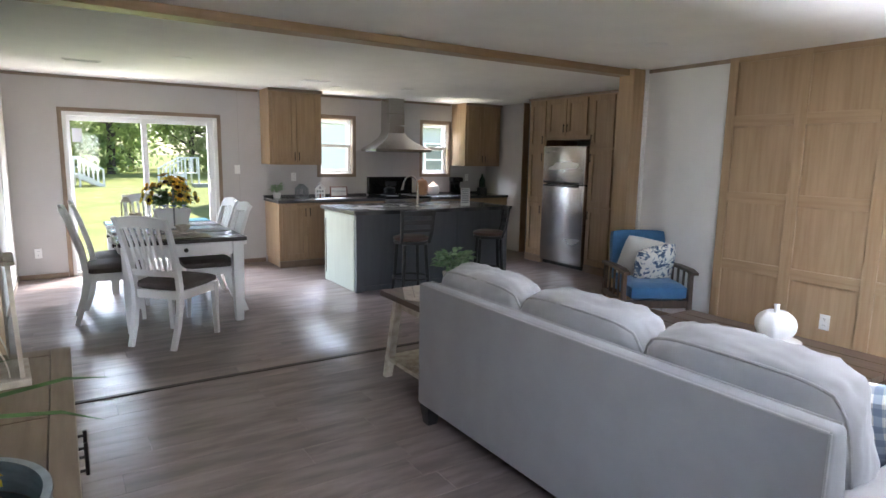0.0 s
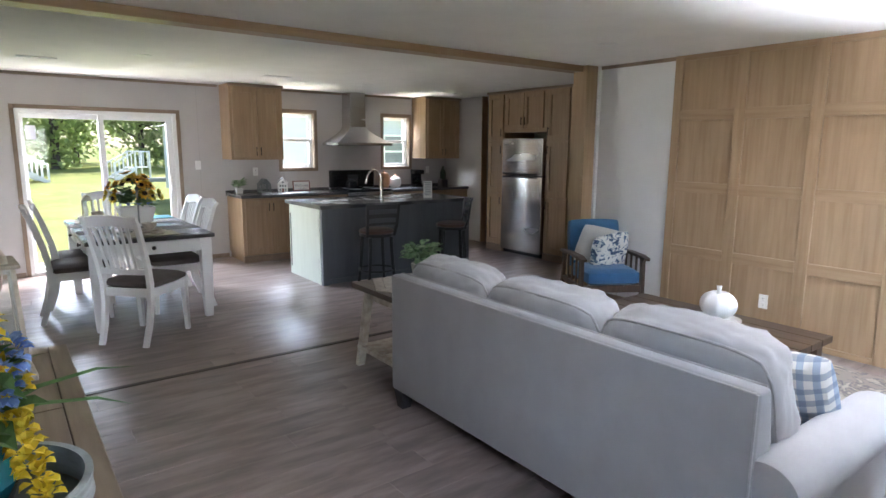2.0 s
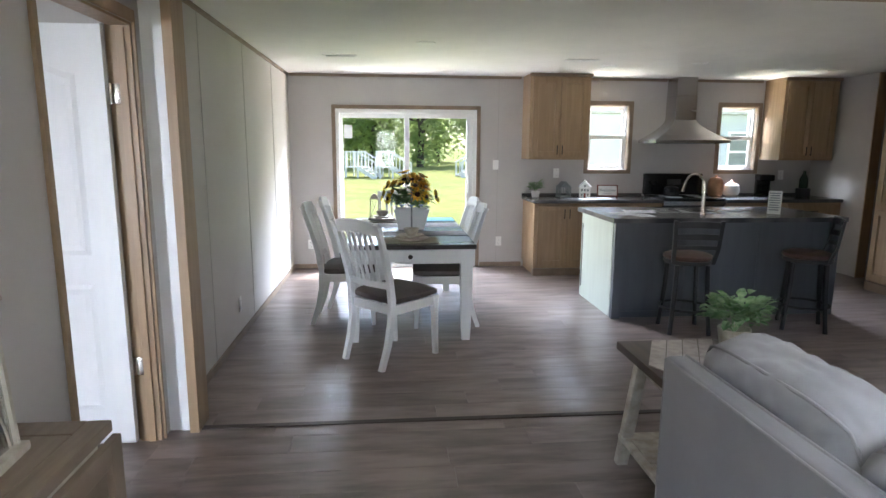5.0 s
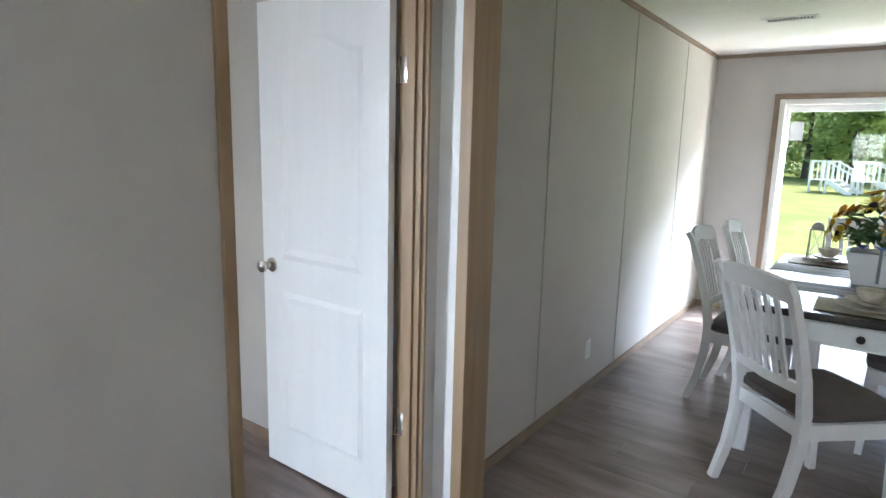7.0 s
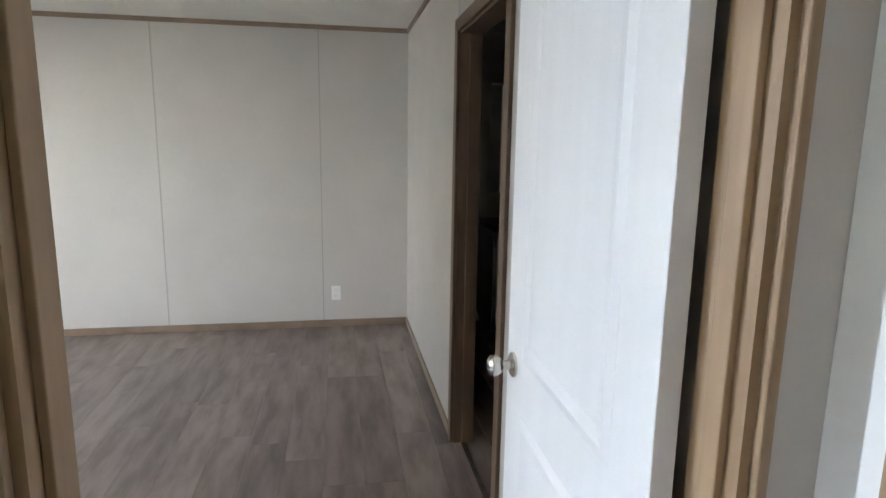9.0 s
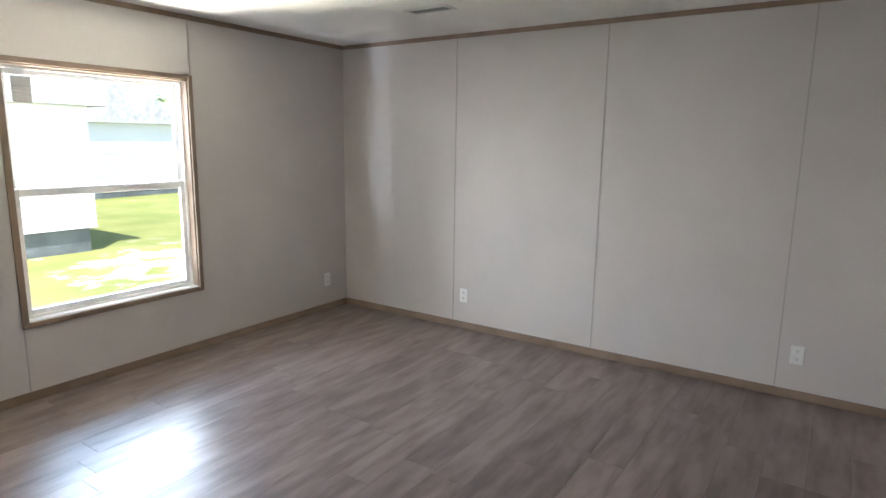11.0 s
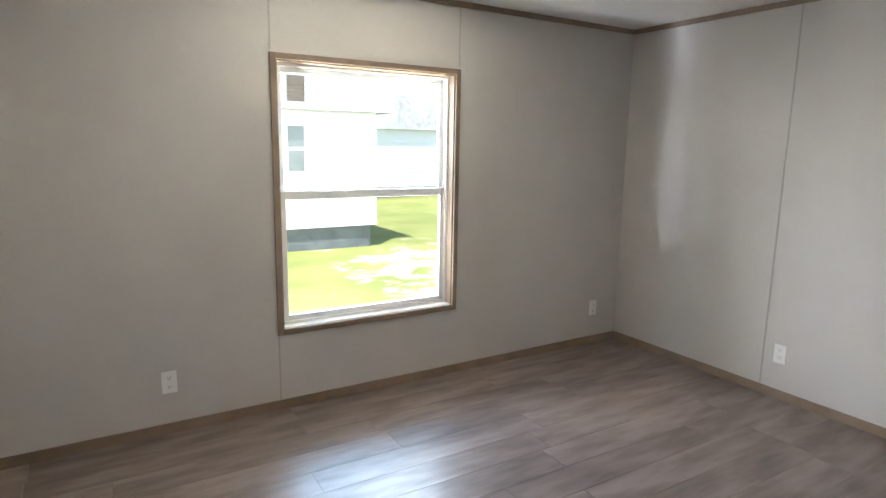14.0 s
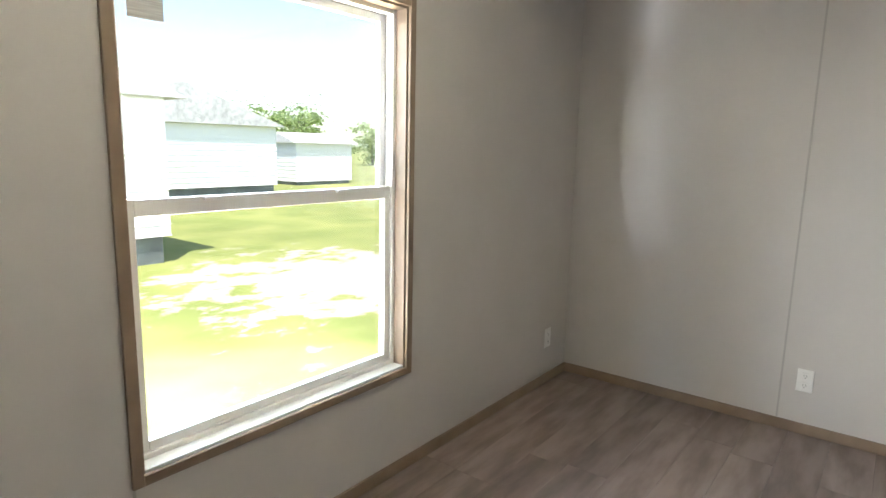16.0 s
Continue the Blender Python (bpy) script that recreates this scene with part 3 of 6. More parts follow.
# ---- doors and windows ----
def panel_outline(bm, x0, x1, z0, z1, arch, y, depth, inset):
    """A raised moulding that frames a door panel, with an arched head."""
    def loop(off):
        pts = [(x0 + off, z0 + off), (x1 - off, z0 + off), (x1 - off, z1 - off - arch)]
        for k in range(1, 12):
            u = k / 12
            x = (x1 - off) + (x0 - x1 + 2 * off) * u
            s = min(u, 1 - u) * 2
            pts.append((x, z1 - off - arch + arch * (3 * s ** 2 - 2 * s ** 3) if arch else z1 - off))
        pts.append((x0 + off, z1 - off - arch))
        return pts
    rows = [(loop(0), y), (loop(inset * 0.45), y + depth), (loop(inset), y + depth * 0.2)]
    rings = [[bm.verts.new((x, yy, z)) for x, z in pts] for pts, yy in rows]
    for a, b in zip(rings, rings[1:]):
        for k in range(len(a)):
            bm.faces.new((a[k], a[(k + 1) % len(a)], b[(k + 1) % len(a)], b[k]))


leaf = thing("door_bedroom", "open white two-panel bedroom door with arched moulding", "door", pose(-0.104, 4.022, 0, 0, 0, 179), kind="structure")
LW, LH = 0.735, 2.0
bm = bmesh.new()
box(bm, (0.004, -0.0175, 0.016), (LW, 0.0175, 0.016 + LH), 0.002)
for side in (1, -1):
    for z0, z1, arch in ((0.97, 1.87, 0.07), (0.2, 0.83, 0.0)):
        panel_outline(bm, 0.13, LW - 0.13, z0, z1, arch, 0.0174 * side, 0.006 * side, 0.05)
part("leaf", bm, DOORW, leaf, "white moulded door leaf")
bm = bmesh.new()
for side in (1, -1):
    m = pose(LW - 0.06, side * 0.0175, 0.935, -90 * side, 0, 0)
    lathe(bm, [(0.031, 0.0), (0.031, 0.005), (0.026, 0.009), (0.012, 0.012), (0.011, 0.03), (0.02, 0.036), (0.027, 0.048), (0.026, 0.058), (0.018, 0.065), (0.006, 0.068)], 24, m)
part("door_knob", bm, CHROME, leaf, "satin nickel round knob", True)
for z in (0.4, 1.717):
    bm = bmesh.new()
    box(bm, (-0.044, -0.0292, z - 0.045), (-0.004, -0.026, z + 0.045), 0.0006)
    tube(bm, [(0.0, -0.024, z - 0.047), (0.0, -0.024, z + 0.047)], 0.006, 8)
    for dx in (-0.022,):
        for dz in (-0.03, 0.0, 0.03):
            lathe(bm, [(0.004, 0), (0.003, 0.0015)], 8, pose(dx, -0.0262, z + dz, -90, 0, 0))
    part("hinge", bm, CHROME, leaf, "steel butt hinge", True)


def window(name, x0, x1, z0, z1, y_in, out, label, sticker=None, mid=None, c=0.045):
    """A white single-hung window in a wall along x; y_in is the inner wall face and out the way outdoors (+1 or -1)."""
    w = thing(name, label, "window", kind="structure")
    yi, yo = y_in - out * 0.014, y_in - out * 0.0005
    bm = bmesh.new()
    for a, b in (((x0 - c, yi, z0 - c), (x0 + 0.004, yo, z1 + c)), ((x1 - 0.004, yi, z0 - c), (x1 + c, yo, z1 + c)), ((x0 + 0.004, yi, z1 - 0.004), (x1 - 0.004, yo, z1 + c)), ((x0 + 0.004, yi, z0 - c), (x1 - 0.004, yo, z0 + 0.004))):
        box(bm, a, b, 0.003)
    part("casing", bm, TRIM, w, "narrow oak casing")
    f0, f1 = y_in + out * 0.0006, y_in + out * 0.055
    bm = bmesh.new()
    t = 0.012
    for a, b in (((x0 + 0.0006, f0, z0 + 0.0006), (x0 + t, f1, z1 - 0.0006)), ((x1 - t, f0, z0 + 0.0006), (x1 - 0.0006, f1, z1 - 0.0006)), ((x0 + t, f0, z1 - t), (x1 - t, f1, z1 - 0.0006))):
        box(bm, a, b, 0.001)
    part("jamb_lining", bm, TRIM, w, "wood lining of the window opening")
    piece("window_sill", [((x0 + t, f0, z0 + 0.0006), (x1 - t, f1, z0 + t), 0.001)], WHITE, w, "white painted sill")
    g0, g1 = y_in + out * 0.0556, y_in + out * 0.125
    s = 0.028
    mid = mid or (z0 + z1) / 2
    bm = bmesh.new()
    for a, b in (((x0 + 0.0006, g0, z0), (x0 + s, g1, z1)), ((x1 - s, g0, z0), (x1 - 0.0006, g1, z1)), ((x0 + s, g0, z1 - s), (x1 - s, g1, z1)), ((x0 + s, g0, z0), (x1 - s, g1, z0 + s))):
        box(bm, a, b, 0.003)
    part("window_frame", bm, VINYLW, w)
    for nm, za, zb, ya in (("lower_sash", z0 + s, mid + 0.018, 0.066), ("upper_sash", mid - 0.018, z1 - s, 0.096)):
        bm = bmesh.new()
        p, q, r = y_in + out * ya, y_in + out * (ya + 0.024), 0.03
        xa, xb = x0 + s + 0.001, x1 - s - 0.001
        for a, b in (((xa, p, za), (xa + r, q, zb)), ((xb - r, p, za), (xb, q, zb)), ((xa + r, p, zb - (0.048 if nm == "lower_sash" else r)), (xb - r, q, zb)), ((xa + r, p, za), (xb - r, q, za + r))):
            box(bm, a, b, 0.003)
        sash = part(nm, bm, VINYLW, w)
        bm = bmesh.new()
        yy = (p + q) / 2
        box(bm, (xa + r, yy - 0.003, za + r), (xb - r, yy + 0.003, zb - r))
        pane = part("pane", bm, GLASS, sash)
        pane.visible_shadow = False
        if nm == "lower_sash":
            bm = bmesh.new()
            for k in (0.25, 0.75):
                box(bm, (xa + (xb - xa) * k - 0.03, p - out * 0.012, zb - 0.012), (xa + (xb - xa) * k + 0.03, p, zb - 0.002), 0.002)
                box(bm, (xa + (xb - xa) * k - 0.025, p - out * 0.01, za + 0.004), (xa + (xb - xa) * k + 0.025, p, za + 0.012), 0.002)
            part("sash_latch", bm, VINYLW, sash)
    if sticker:
        sx, sz, sw, sh = sticker
        yy = y_in + out * 0.102
        st = part("sticker", sheet(sx, sx + sw, sz, sz + sh, yy), INKPAPER, w, "grey printed paper sticker on the glass")
    return w


def sheet(x0, x1, z0, z1, y):
    bm = bmesh.new()
    box(bm, (x0, y - 0.0004, z0), (x1, y + 0.0004, z1))
    return bm


INKPAPER = material("grey_label", (0.5, 0.51, 0.5), 0.8, vary=0.3, scale=30, stretch=(0.3, 1, 8))
window("window_bedroom", -2.613, -1.511, 0.459, 1.905, -0.093, -1, "white single-hung bedroom window in oak casing", (-1.70, 1.70, 0.10, 0.14), 1.2, 0.028)
window("window_living", 2.75, 4.35, 0.75, 1.95, -0.093, -1, "white front window of the living room")
# unseen opening added to bring light onto the floor and sofa back
window("window_added", 0.8, 1.4, 0.9, 1.95, -0.093, -1, "unseen narrow front window added to let light in")
window("window_1", 3.63, 4.145, 1.21, 2.005, 8.4, 1, "white single-hung kitchen window in oak casing", None, 1.62)
window("window_2", 5.33, 5.825, 1.21, 2.005, 8.4, 1, "white single-hung kitchen window in oak casing", None, 1.62)

# sliding glass door
sd = thing("door_sliding", "white two-panel sliding glass door in oak casing", "door", kind="structure")
x0, x1, zt = 0.535, 2.24, 1.93
piece("casing", [((x0 - 0.04, 8.386, 0.0), (x0 + 0.004, 8.3995, zt + 0.04), 0.003), ((x1 - 0.004, 8.386, 0.0), (x1 + 0.04, 8.3995, zt + 0.04), 0.003), ((x0 + 0.004, 8.386, zt - 0.004), (x1 - 0.004, 8.3995, zt + 0.04), 0.003)], TRIM, sd, "narrow oak casing")
piece("door_frame", [((x0 + 0.0006, 8.4, 0), (x0 + 0.05, 8.53, zt - 0.001), 0.004), ((x1 - 0.05, 8.4, 0), (x1 - 0.0006, 8.53, zt - 0.001), 0.004), ((x0 + 0.05, 8.4, zt - 0.05), (x1 - 0.05, 8.53, zt - 0.001), 0.004), ((x0 + 0.05, 8.4, 0.0), (x1 - 0.05, 8.53, 0.045), 0.004)], VINYLW, sd)
xm = (x0 + x1) / 2
for nm, xa, xb, ya, wl, wr in (("fixed_panel", x0 + 0.05, xm + 0.03, 8.475, 0.03, 0.06), ("sliding_panel", xm - 0.03, x1 - 0.05, 8.43, 0.06, 0.075)):
    bm = bmesh.new()
    za, zb = 0.046, zt - 0.051
    for a, b in (((xa, ya, za), (xa + wl, ya + 0.035, zb)), ((xb - wr, ya, za), (xb, ya + 0.035, zb)), ((xa + wl, ya, zb - 0.055), (xb - wr, ya + 0.035, zb)), ((xa + wl, ya, za), (xb - wr, ya + 0.035, za + 0.08))):
        box(bm, a, b, 0.003)
    pn = part(nm, bm, VINYLW, sd)
    bm = bmesh.new()
    box(bm, (xa + wl, ya + 0.014, za + 0.08), (xb - wr, ya + 0.02, zb - 0.055))
    g = part("pane", bm, GLASS, pn)
    g.visible_shadow = False
bm = bmesh.new()
box(bm, (x1 - 0.11, 8.405, 0.93), (x1 - 0.085, 8.43, 1.15), 0.006)
part("handle", bm, PLASTIC, sd, "white pull handle")
part("sticker", sheet(0.63, 0.73, 1.58, 1.74, 8.487), PAPER, sd, "white paper sticker on the glass")


def plate(name, x, y, z, face, label, kind_="outlet"):
    """A white wall plate; face is the way it looks, in degrees about z from -y."""
    t = thing(name, label, kind_, pose(x, y, z, 0, 0, face))
    bm = bmesh.new()
    box(bm, (-0.036, -0.006, -0.058), (0.036, -0.0005, 0.058), 0.0025)
    part("cover", bm, PLASTIC, t)
    bm = bmesh.new()
    if kind_ == "outlet":
        for dz in (-0.024, 0.024):
            box(bm, (-0.016, -0.0085, dz - 0.016), (0.016, -0.0055, dz + 0.016), 0.002)
        part("socket", bm, PLASTIC, t)
        for dz in (-0.024, 0.024):
            for x0, x1, z0, z1 in ((-0.0072, -0.0048, -0.003, 0.007), (0.0048, 0.0072, -0.003, 0.007), (-0.002, 0.002, -0.011, -0.007)):
                piece("slot", [((x0, -0.0088, dz + z0), (x1, -0.0084, dz + z1))], SLOT, t)
    else:
        box(bm, (-0.006, -0.016, -0.008), (0.006, -0.0055, 0.012), 0.002)
        part("toggle", bm, PLASTIC, t)


for x, y, z, face in ((-4.14, 3.564, 0.277, 90), (-4.14, 1.205, 0.277, 90), (-3.888, -0.093, 0.277, 180), (-0.926, -0.093, 0.274, 180), (0.0, 5.715, 0.27, 90), (0.21, 8.4, 0.3, 0), (2.53, 8.4, 0.32, 0), (3.24, 8.4, 1.17, 0), (6.2, 8.4, 1.15, 0), (5.226, 2.285, 0.3, -90), (-4.14, 5.95, 1.1, 90)):
    plate("wall_outlet", x, y, z, face, "white duplex power outlet on the wall")
plate("light_switch", 2.475, 8.4, 1.27, 0, "white toggle light switch on the wall", "switch")


def downlight(x, y):
    t = thing("recessed_light", "white recessed ceiling light, switched off", "ceiling light", pose(x, y, H))
    bm = bmesh.new()
    lathe(bm, [(0.06, -0.002), (0.078, -0.006), (0.082, -0.0045), (0.083, -0.0005)], 28)
    part("rim", bm, WHITE, t, smooth=True)
    bm = bmesh.new()
    lathe(bm, [(0.056, -0.004), (0.05, -0.0065), (0.02, -0.008)], 28)
    part("lens", bm, PLASTIC, t, "frosted white lens", True)


for x, y in ((1.48, 6.2), (4.24, 3.2), (3.47, 7.38), (4.3, 7.05), (5.7, 5.98), (6.0, 7.35), (1.5, 1.6)):
    downlight(x, y)


def vent(x, y, w, d, turn):
    t = thing("ceiling_vent", "white metal ceiling vent with slats", "vent", pose(x, y, H, 0, 0, turn))
    piece("frame", [((-w / 2, -d / 2, -0.008), (-w / 2 + 0.022, d / 2, -0.0005), 0.002), ((w / 2 - 0.022, -d / 2, -0.008), (w / 2, d / 2, -0.0005), 0.002), ((-w / 2 + 0.022, -d / 2, -0.008), (w / 2 - 0.022, -d / 2 + 0.022, -0.0005), 0.002), ((-w / 2 + 0.022, d / 2 - 0.022, -0.008), (w / 2 - 0.022, d / 2, -0.0005), 0.002)], WHITE, t)
    # thin dark sheet puts the shade of a duct behind the slats
    piece("backing", [((-w / 2 + 0.022, -d / 2 + 0.022, -0.0015), (w / 2 - 0.022, d / 2 - 0.022, -0.0008))], SLOT, t, "dark sheet standing in for the duct's shade")
    n = 14
    for k in range(n):
        xx = -w / 2 + 0.03 + (w - 0.06) * k / (n - 1)
        bm = bmesh.new()
        box(bm, (-0.007, -d / 2 + 0.0225, -0.0012), (0.007, d / 2 - 0.0225, 0.0002), 0, pose(xx, 0, -0.0055, 0, 35, 0))
        part("slat", bm, WHITE, t)


vent(0.72, 6.97, 0.32, 0.13, 0)
vent(3.05, 6.98, 0.32, 0.13, 0)
vent(-3.32, 1.42, 0.32, 0.13, 90)

# oak panel wall of the living room
pw = thing("panel_wall", "floor-to-ceiling oak wall panelling with square recessed fields", "panelling", kind="structure")
YS = [3.185, 2.61, 2.03, 1.45, 0.87, 0.29, -0.09]
ZS = [0.0, 0.62, 1.19, 1.81, H - 0.002]
bm = bmesh.new()
box(bm, (5.226, -0.092, 0.001), (5.2395, 3.215, H - 0.001))
part("backing", bm, OAK, pw)
for k, y in enumerate(YS):
    bm = bmesh.new()
    box(bm, (5.207, max(y - 0.045, -0.092), 0.001), (5.2258, y + 0.045 if k else 3.215, H - 0.001), 0.003)
    part("stile", bm, OAK, pw)
for a, b in zip(YS, YS[1:]):
    for z in ZS:
        z0, z1 = max(z - 0.045, 0.001), min(z + 0.045, H - 0.001)
        bm = bmesh.new()
        box(bm, (5.2072, b + 0.0455, z0), (5.2258, a - 0.0455, z1), 0.003)
        part("rail", bm, OAKH, pw)

# ---- kitchen ----
def pull(bm, x, y, z, tall=0.1, upright=True):
    """A bar pull standing off a front that looks to -y."""
    d = Vector((0, 0, tall / 2)) if upright else Vector((tall / 2, 0, 0))
    c = Vector((x, y - 0.024, z))
    tube(bm, [c - d, c + d], 0.0055, 8)
    for s in (-0.7, 0.7):
        p = c + d * s
        tube(bm, [p, p + Vector((0, 0.024, 0))], 0.0045, 6)


def shaker(bm, x0, x1, z0, z1, y):
    """A framed door front that looks to -y, its back at y."""
    f, t = 0.06, 0.022
    for a, b in (((x0, y - t, z0), (x0 + f, y, z1)), ((x1 - f, y - t, z0), (x1, y, z1)), ((x0 + f, y - t, z1 - f), (x1 - f, y, z1)), ((x0 + f, y - t, z0), (x1 - f, y, z0 + f))):
        box(bm, a, b, 0.0025)
    box(bm, (x0 + f - 0.001, y - t * 0.25, z0 + f - 0.001), (x1 - f + 0.001, y - 0.001, z1 - f + 0.001))


def cabinet(name, label, m, w, d, z0, z1, fronts, toe=0.0, crown=0.0, group="kitchen cabinets"):
    """Body with its front at y = 0 that looks to -y. fronts: (x0, x1, z0, z1, kind, handle x, handle z)."""
    t = thing(name, label, "cabinet", m, group)
    bm = bmesh.new()
    box(bm, (0, 0.0, z0 + toe), (w, d, z1), 0.002)
    if toe:
        box(bm, (0.02, 0.05, z0), (w - 0.02, d, z0 + toe))
    part("body", bm, OAK, t)
    if toe:
        piece("plinth", [((0.0, -0.012, z0 + 0.001), (w, 0.049, z0 + toe * 0.95), 0.003)], TRIM, t)
    if crown:
        piece("crown", [((-0.012, -0.03, z1 - crown), (w + 0.012, -0.0005, z1 + 0.001), 0.004)], TRIM, t)
    for x0, x1, a, b, kind, hx, hz in fronts:
        bm = bmesh.new()
        if kind == "door":
            shaker(bm, x0, x1, a, b, -0.0006)
        else:
            box(bm, (x0, -0.0196, a), (x1, -0.0006, b), 0.003)
        dr = part(kind, bm, OAK, t)
        bm = bmesh.new()
        pull(bm, hx, -0.019, hz, 0.11, kind == "door")
        part("handle", bm, BRONZE, dr, "dark bronze bar handle", True)
    return t


Z0, Z1 = 1.345, H - 0.004
cabinet("wall_cabinet", "light oak wall cabinet with two shaker doors beside the window", pose(2.795, 8.005, 0), 0.71, 0.394, Z0, Z1,
        [(0.035, 0.35, Z0 + 0.03, Z1 - 0.05, "door", 0.325, Z0 + 0.11), (0.36, 0.675, Z0 + 0.03, Z1 - 0.05, "door", 0.385, Z0 + 0.11)], crown=0.035)
cabinet("wall_cabinet", "light oak wall cabinet with two shaker doors at the wall end", pose(5.885, 8.005, 0), 0.69, 0.394, Z0, Z1,
        [(0.035, 0.34, Z0 + 0.03, Z1 - 0.05, "door", 0.315, Z0 + 0.11), (0.35, 0.655, Z0 + 0.03, Z1 - 0.05, "door", 0.375, Z0 + 0.11)], crown=0.035)
CT = 0.89
b1 = CT - 0.041
cabinet("base_cabinet", "light oak base cabinet with two doors under the counter", pose(2.83, 7.8, 0), 0.76, 0.598, 0, b1,
        [(0.04, 0.375, 0.12, b1 - 0.03, "door", 0.35, b1 - 0.12), (0.385, 0.72, 0.12, b1 - 0.03, "door", 0.41, b1 - 0.12)], toe=0.09)
cabinet("base_cabinet", "light oak base cabinet with drawer and door beside the range", pose(3.591, 7.8, 0), 0.765, 0.598, 0, b1,
        [(0.04, 0.725, b1 - 0.17, b1 - 0.03, "drawer", 0.38, b1 - 0.1), (0.04, 0.378, 0.12, b1 - 0.19, "door", 0.35, b1 - 0.27), (0.388, 0.725, 0.12, b1 - 0.19, "door", 0.415, b1 - 0.27)], toe=0.09)
cabinet("base_cabinet", "light oak base cabinet with drawers next to the range", pose(5.125, 7.8, 0), 0.74, 0.598, 0, b1,
        [(0.04, 0.7, b1 - 0.17, b1 - 0.03, "drawer", 0.37, b1 - 0.1), (0.04, 0.7, b1 - 0.42, b1 - 0.19, "drawer", 0.37, b1 - 0.3), (0.04, 0.7, 0.12, b1 - 0.44, "drawer", 0.37, b1 - 0.6)], toe=0.09)
cabinet("base_cabinet", "light oak base cabinet with drawer and doors by the end wall", pose(5.866, 7.8, 0), 0.73, 0.598, 0, b1,
        [(0.04, 0.69, b1 - 0.17, b1 - 0.03, "drawer", 0.36, b1 - 0.1), (0.04, 0.36, 0.12, b1 - 0.19, "door", 0.335, b1 - 0.27), (0.37, 0.69, 0.12, b1 - 0.19, "door", 0.395, b1 - 0.27)], toe=0.09)
for x0, x1 in ((2.81, 4.355), (5.126, 6.598)):
    t = thing("countertop", "dark marbled laminate countertop on base cabinets", "countertop")
    piece("slab", [((x0, 7.765, CT - 0.04), (x1, 8.399, CT), 0.006)], COUNTER, t)
    piece("backsplash_lip", [((x0 + 0.001, 8.385, CT + 0.0005), (x1 - 0.001, 8.3992, CT + 0.03), 0.003)], COUNTER, t)

# tall pantry round the fridge
PX, PZ = pose(6.25, 6.9, 0, 0, 0, -90), H - 0.004
def pantry(label, x0, x1, fronts, z0=0.0):
    cabinet("pantry_cabinet", label, PX @ pose(x0, 0, 0), x1 - x0, 0.6, z0, PZ, fronts, toe=0.1 if z0 == 0 else 0, crown=0.03, group="pantry cabinets")


pantry("tall narrow light oak pantry cabinet with three doors", 0.0, 0.36,
       [(0.03, 0.345, 0.13, 0.86, "door", 0.32, 0.76), (0.03, 0.345, 0.89, 1.6, "door", 0.32, 1.5), (0.03, 0.345, 1.63, PZ - 0.05, "door", 0.32, 1.74)])
pantry("light oak cabinet with two doors above the refrigerator", 0.361, 1.179,
       [(0.03, 0.394, 1.79, PZ - 0.05, "door", 0.365, 1.89), (0.404, 0.768, 1.79, PZ - 0.05, "door", 0.433, 1.89)], 1.74)
pantry("tall light oak pantry cabinet with three doors beside the refrigerator", 1.18, 1.62,
       [(0.025, 0.41, 0.13, 0.86, "door", 0.055, 0.76), (0.03, 0.40, 0.89, 1.6, "door", 0.055, 1.5), (0.03, 0.40, 1.63, PZ - 0.05, "door", 0.055, 1.74)])
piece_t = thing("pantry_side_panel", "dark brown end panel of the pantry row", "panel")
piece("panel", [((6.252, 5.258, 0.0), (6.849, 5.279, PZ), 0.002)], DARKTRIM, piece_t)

fr = thing("refrigerator", "stainless steel top-freezer refrigerator set in the pantry", "refrigerator", PX @ pose(0.365, 0, 0))
FW, FT, FS = 0.80, 1.655, 1.14
piece("body", [((0.004, 0.03, 0.03), (FW - 0.004, 0.58, FT - 0.01), 0.004)], BLACK, fr, "black cabinet sides")
piece("grille", [((0.02, 0.0, 0.012), (FW - 0.02, 0.029, 0.06), 0.003)], BLACK, fr)
for nm, a, b in (("freezer_door", FS + 0.006, FT), ("fridge_door", 0.065, FS - 0.006)):
    bm = bmesh.new()
    box(bm, (0.0, -0.045, a), (FW, 0.028, b), 0.012, None, 3)
    d = part(nm, bm, STEEL, fr, "brushed stainless door", True)
    bm = bmesh.new()
    z = a + 0.008 if nm == "freezer_door" else b - 0.026
    box(bm, (0.03, -0.058, z), (FW - 0.1, -0.0455, z + 0.02), 0.005)
    part("handle", bm, BLACK, d, "dark recessed grip")
bm = bmesh.new()
box(bm, (0.05, -0.0475, FT - 0.09), (0.13, -0.0452, FT - 0.075))
part("badge", bm, GREYM, fr)

# island
il = thing("kitchen_island", "charcoal kitchen island with end panel coloured as lit by the lawn", "island")
piece("body", [((3.115, 6.05, 0.0), (5.16, 6.9, CT - 0.041), 0.003)], ISLAND, il)
piece("end_panel", [((3.1, 6.07, 0.002), (3.1145, 6.9, CT - 0.041), 0.002)], LAWNLIT, il, "side panel coloured pale green as if lit by the lawn")
# raised near-black strip stands in for the dark groove near this edge
piece("groove_strip", [((3.094, 6.85, 0.1), (3.0998, 6.865, CT - 0.15))], SLOT, il)
for x in (3.098, 5.09):
    piece("corner_post", [((x, 6.0, 0.0), (x + 0.075, 6.0495, CT - 0.041), 0.003)], ISLAND, il)
for x in (3.76, 4.43):
    piece("batten", [((x, 6.043, 0.06), (x + 0.03, 6.0495, CT - 0.041), 0.002)], ISLAND, il)
piece("kick", [((3.174, 6.035, 0.0005), (5.089, 6.0495, 0.055), 0.002)], ISLAND, il)
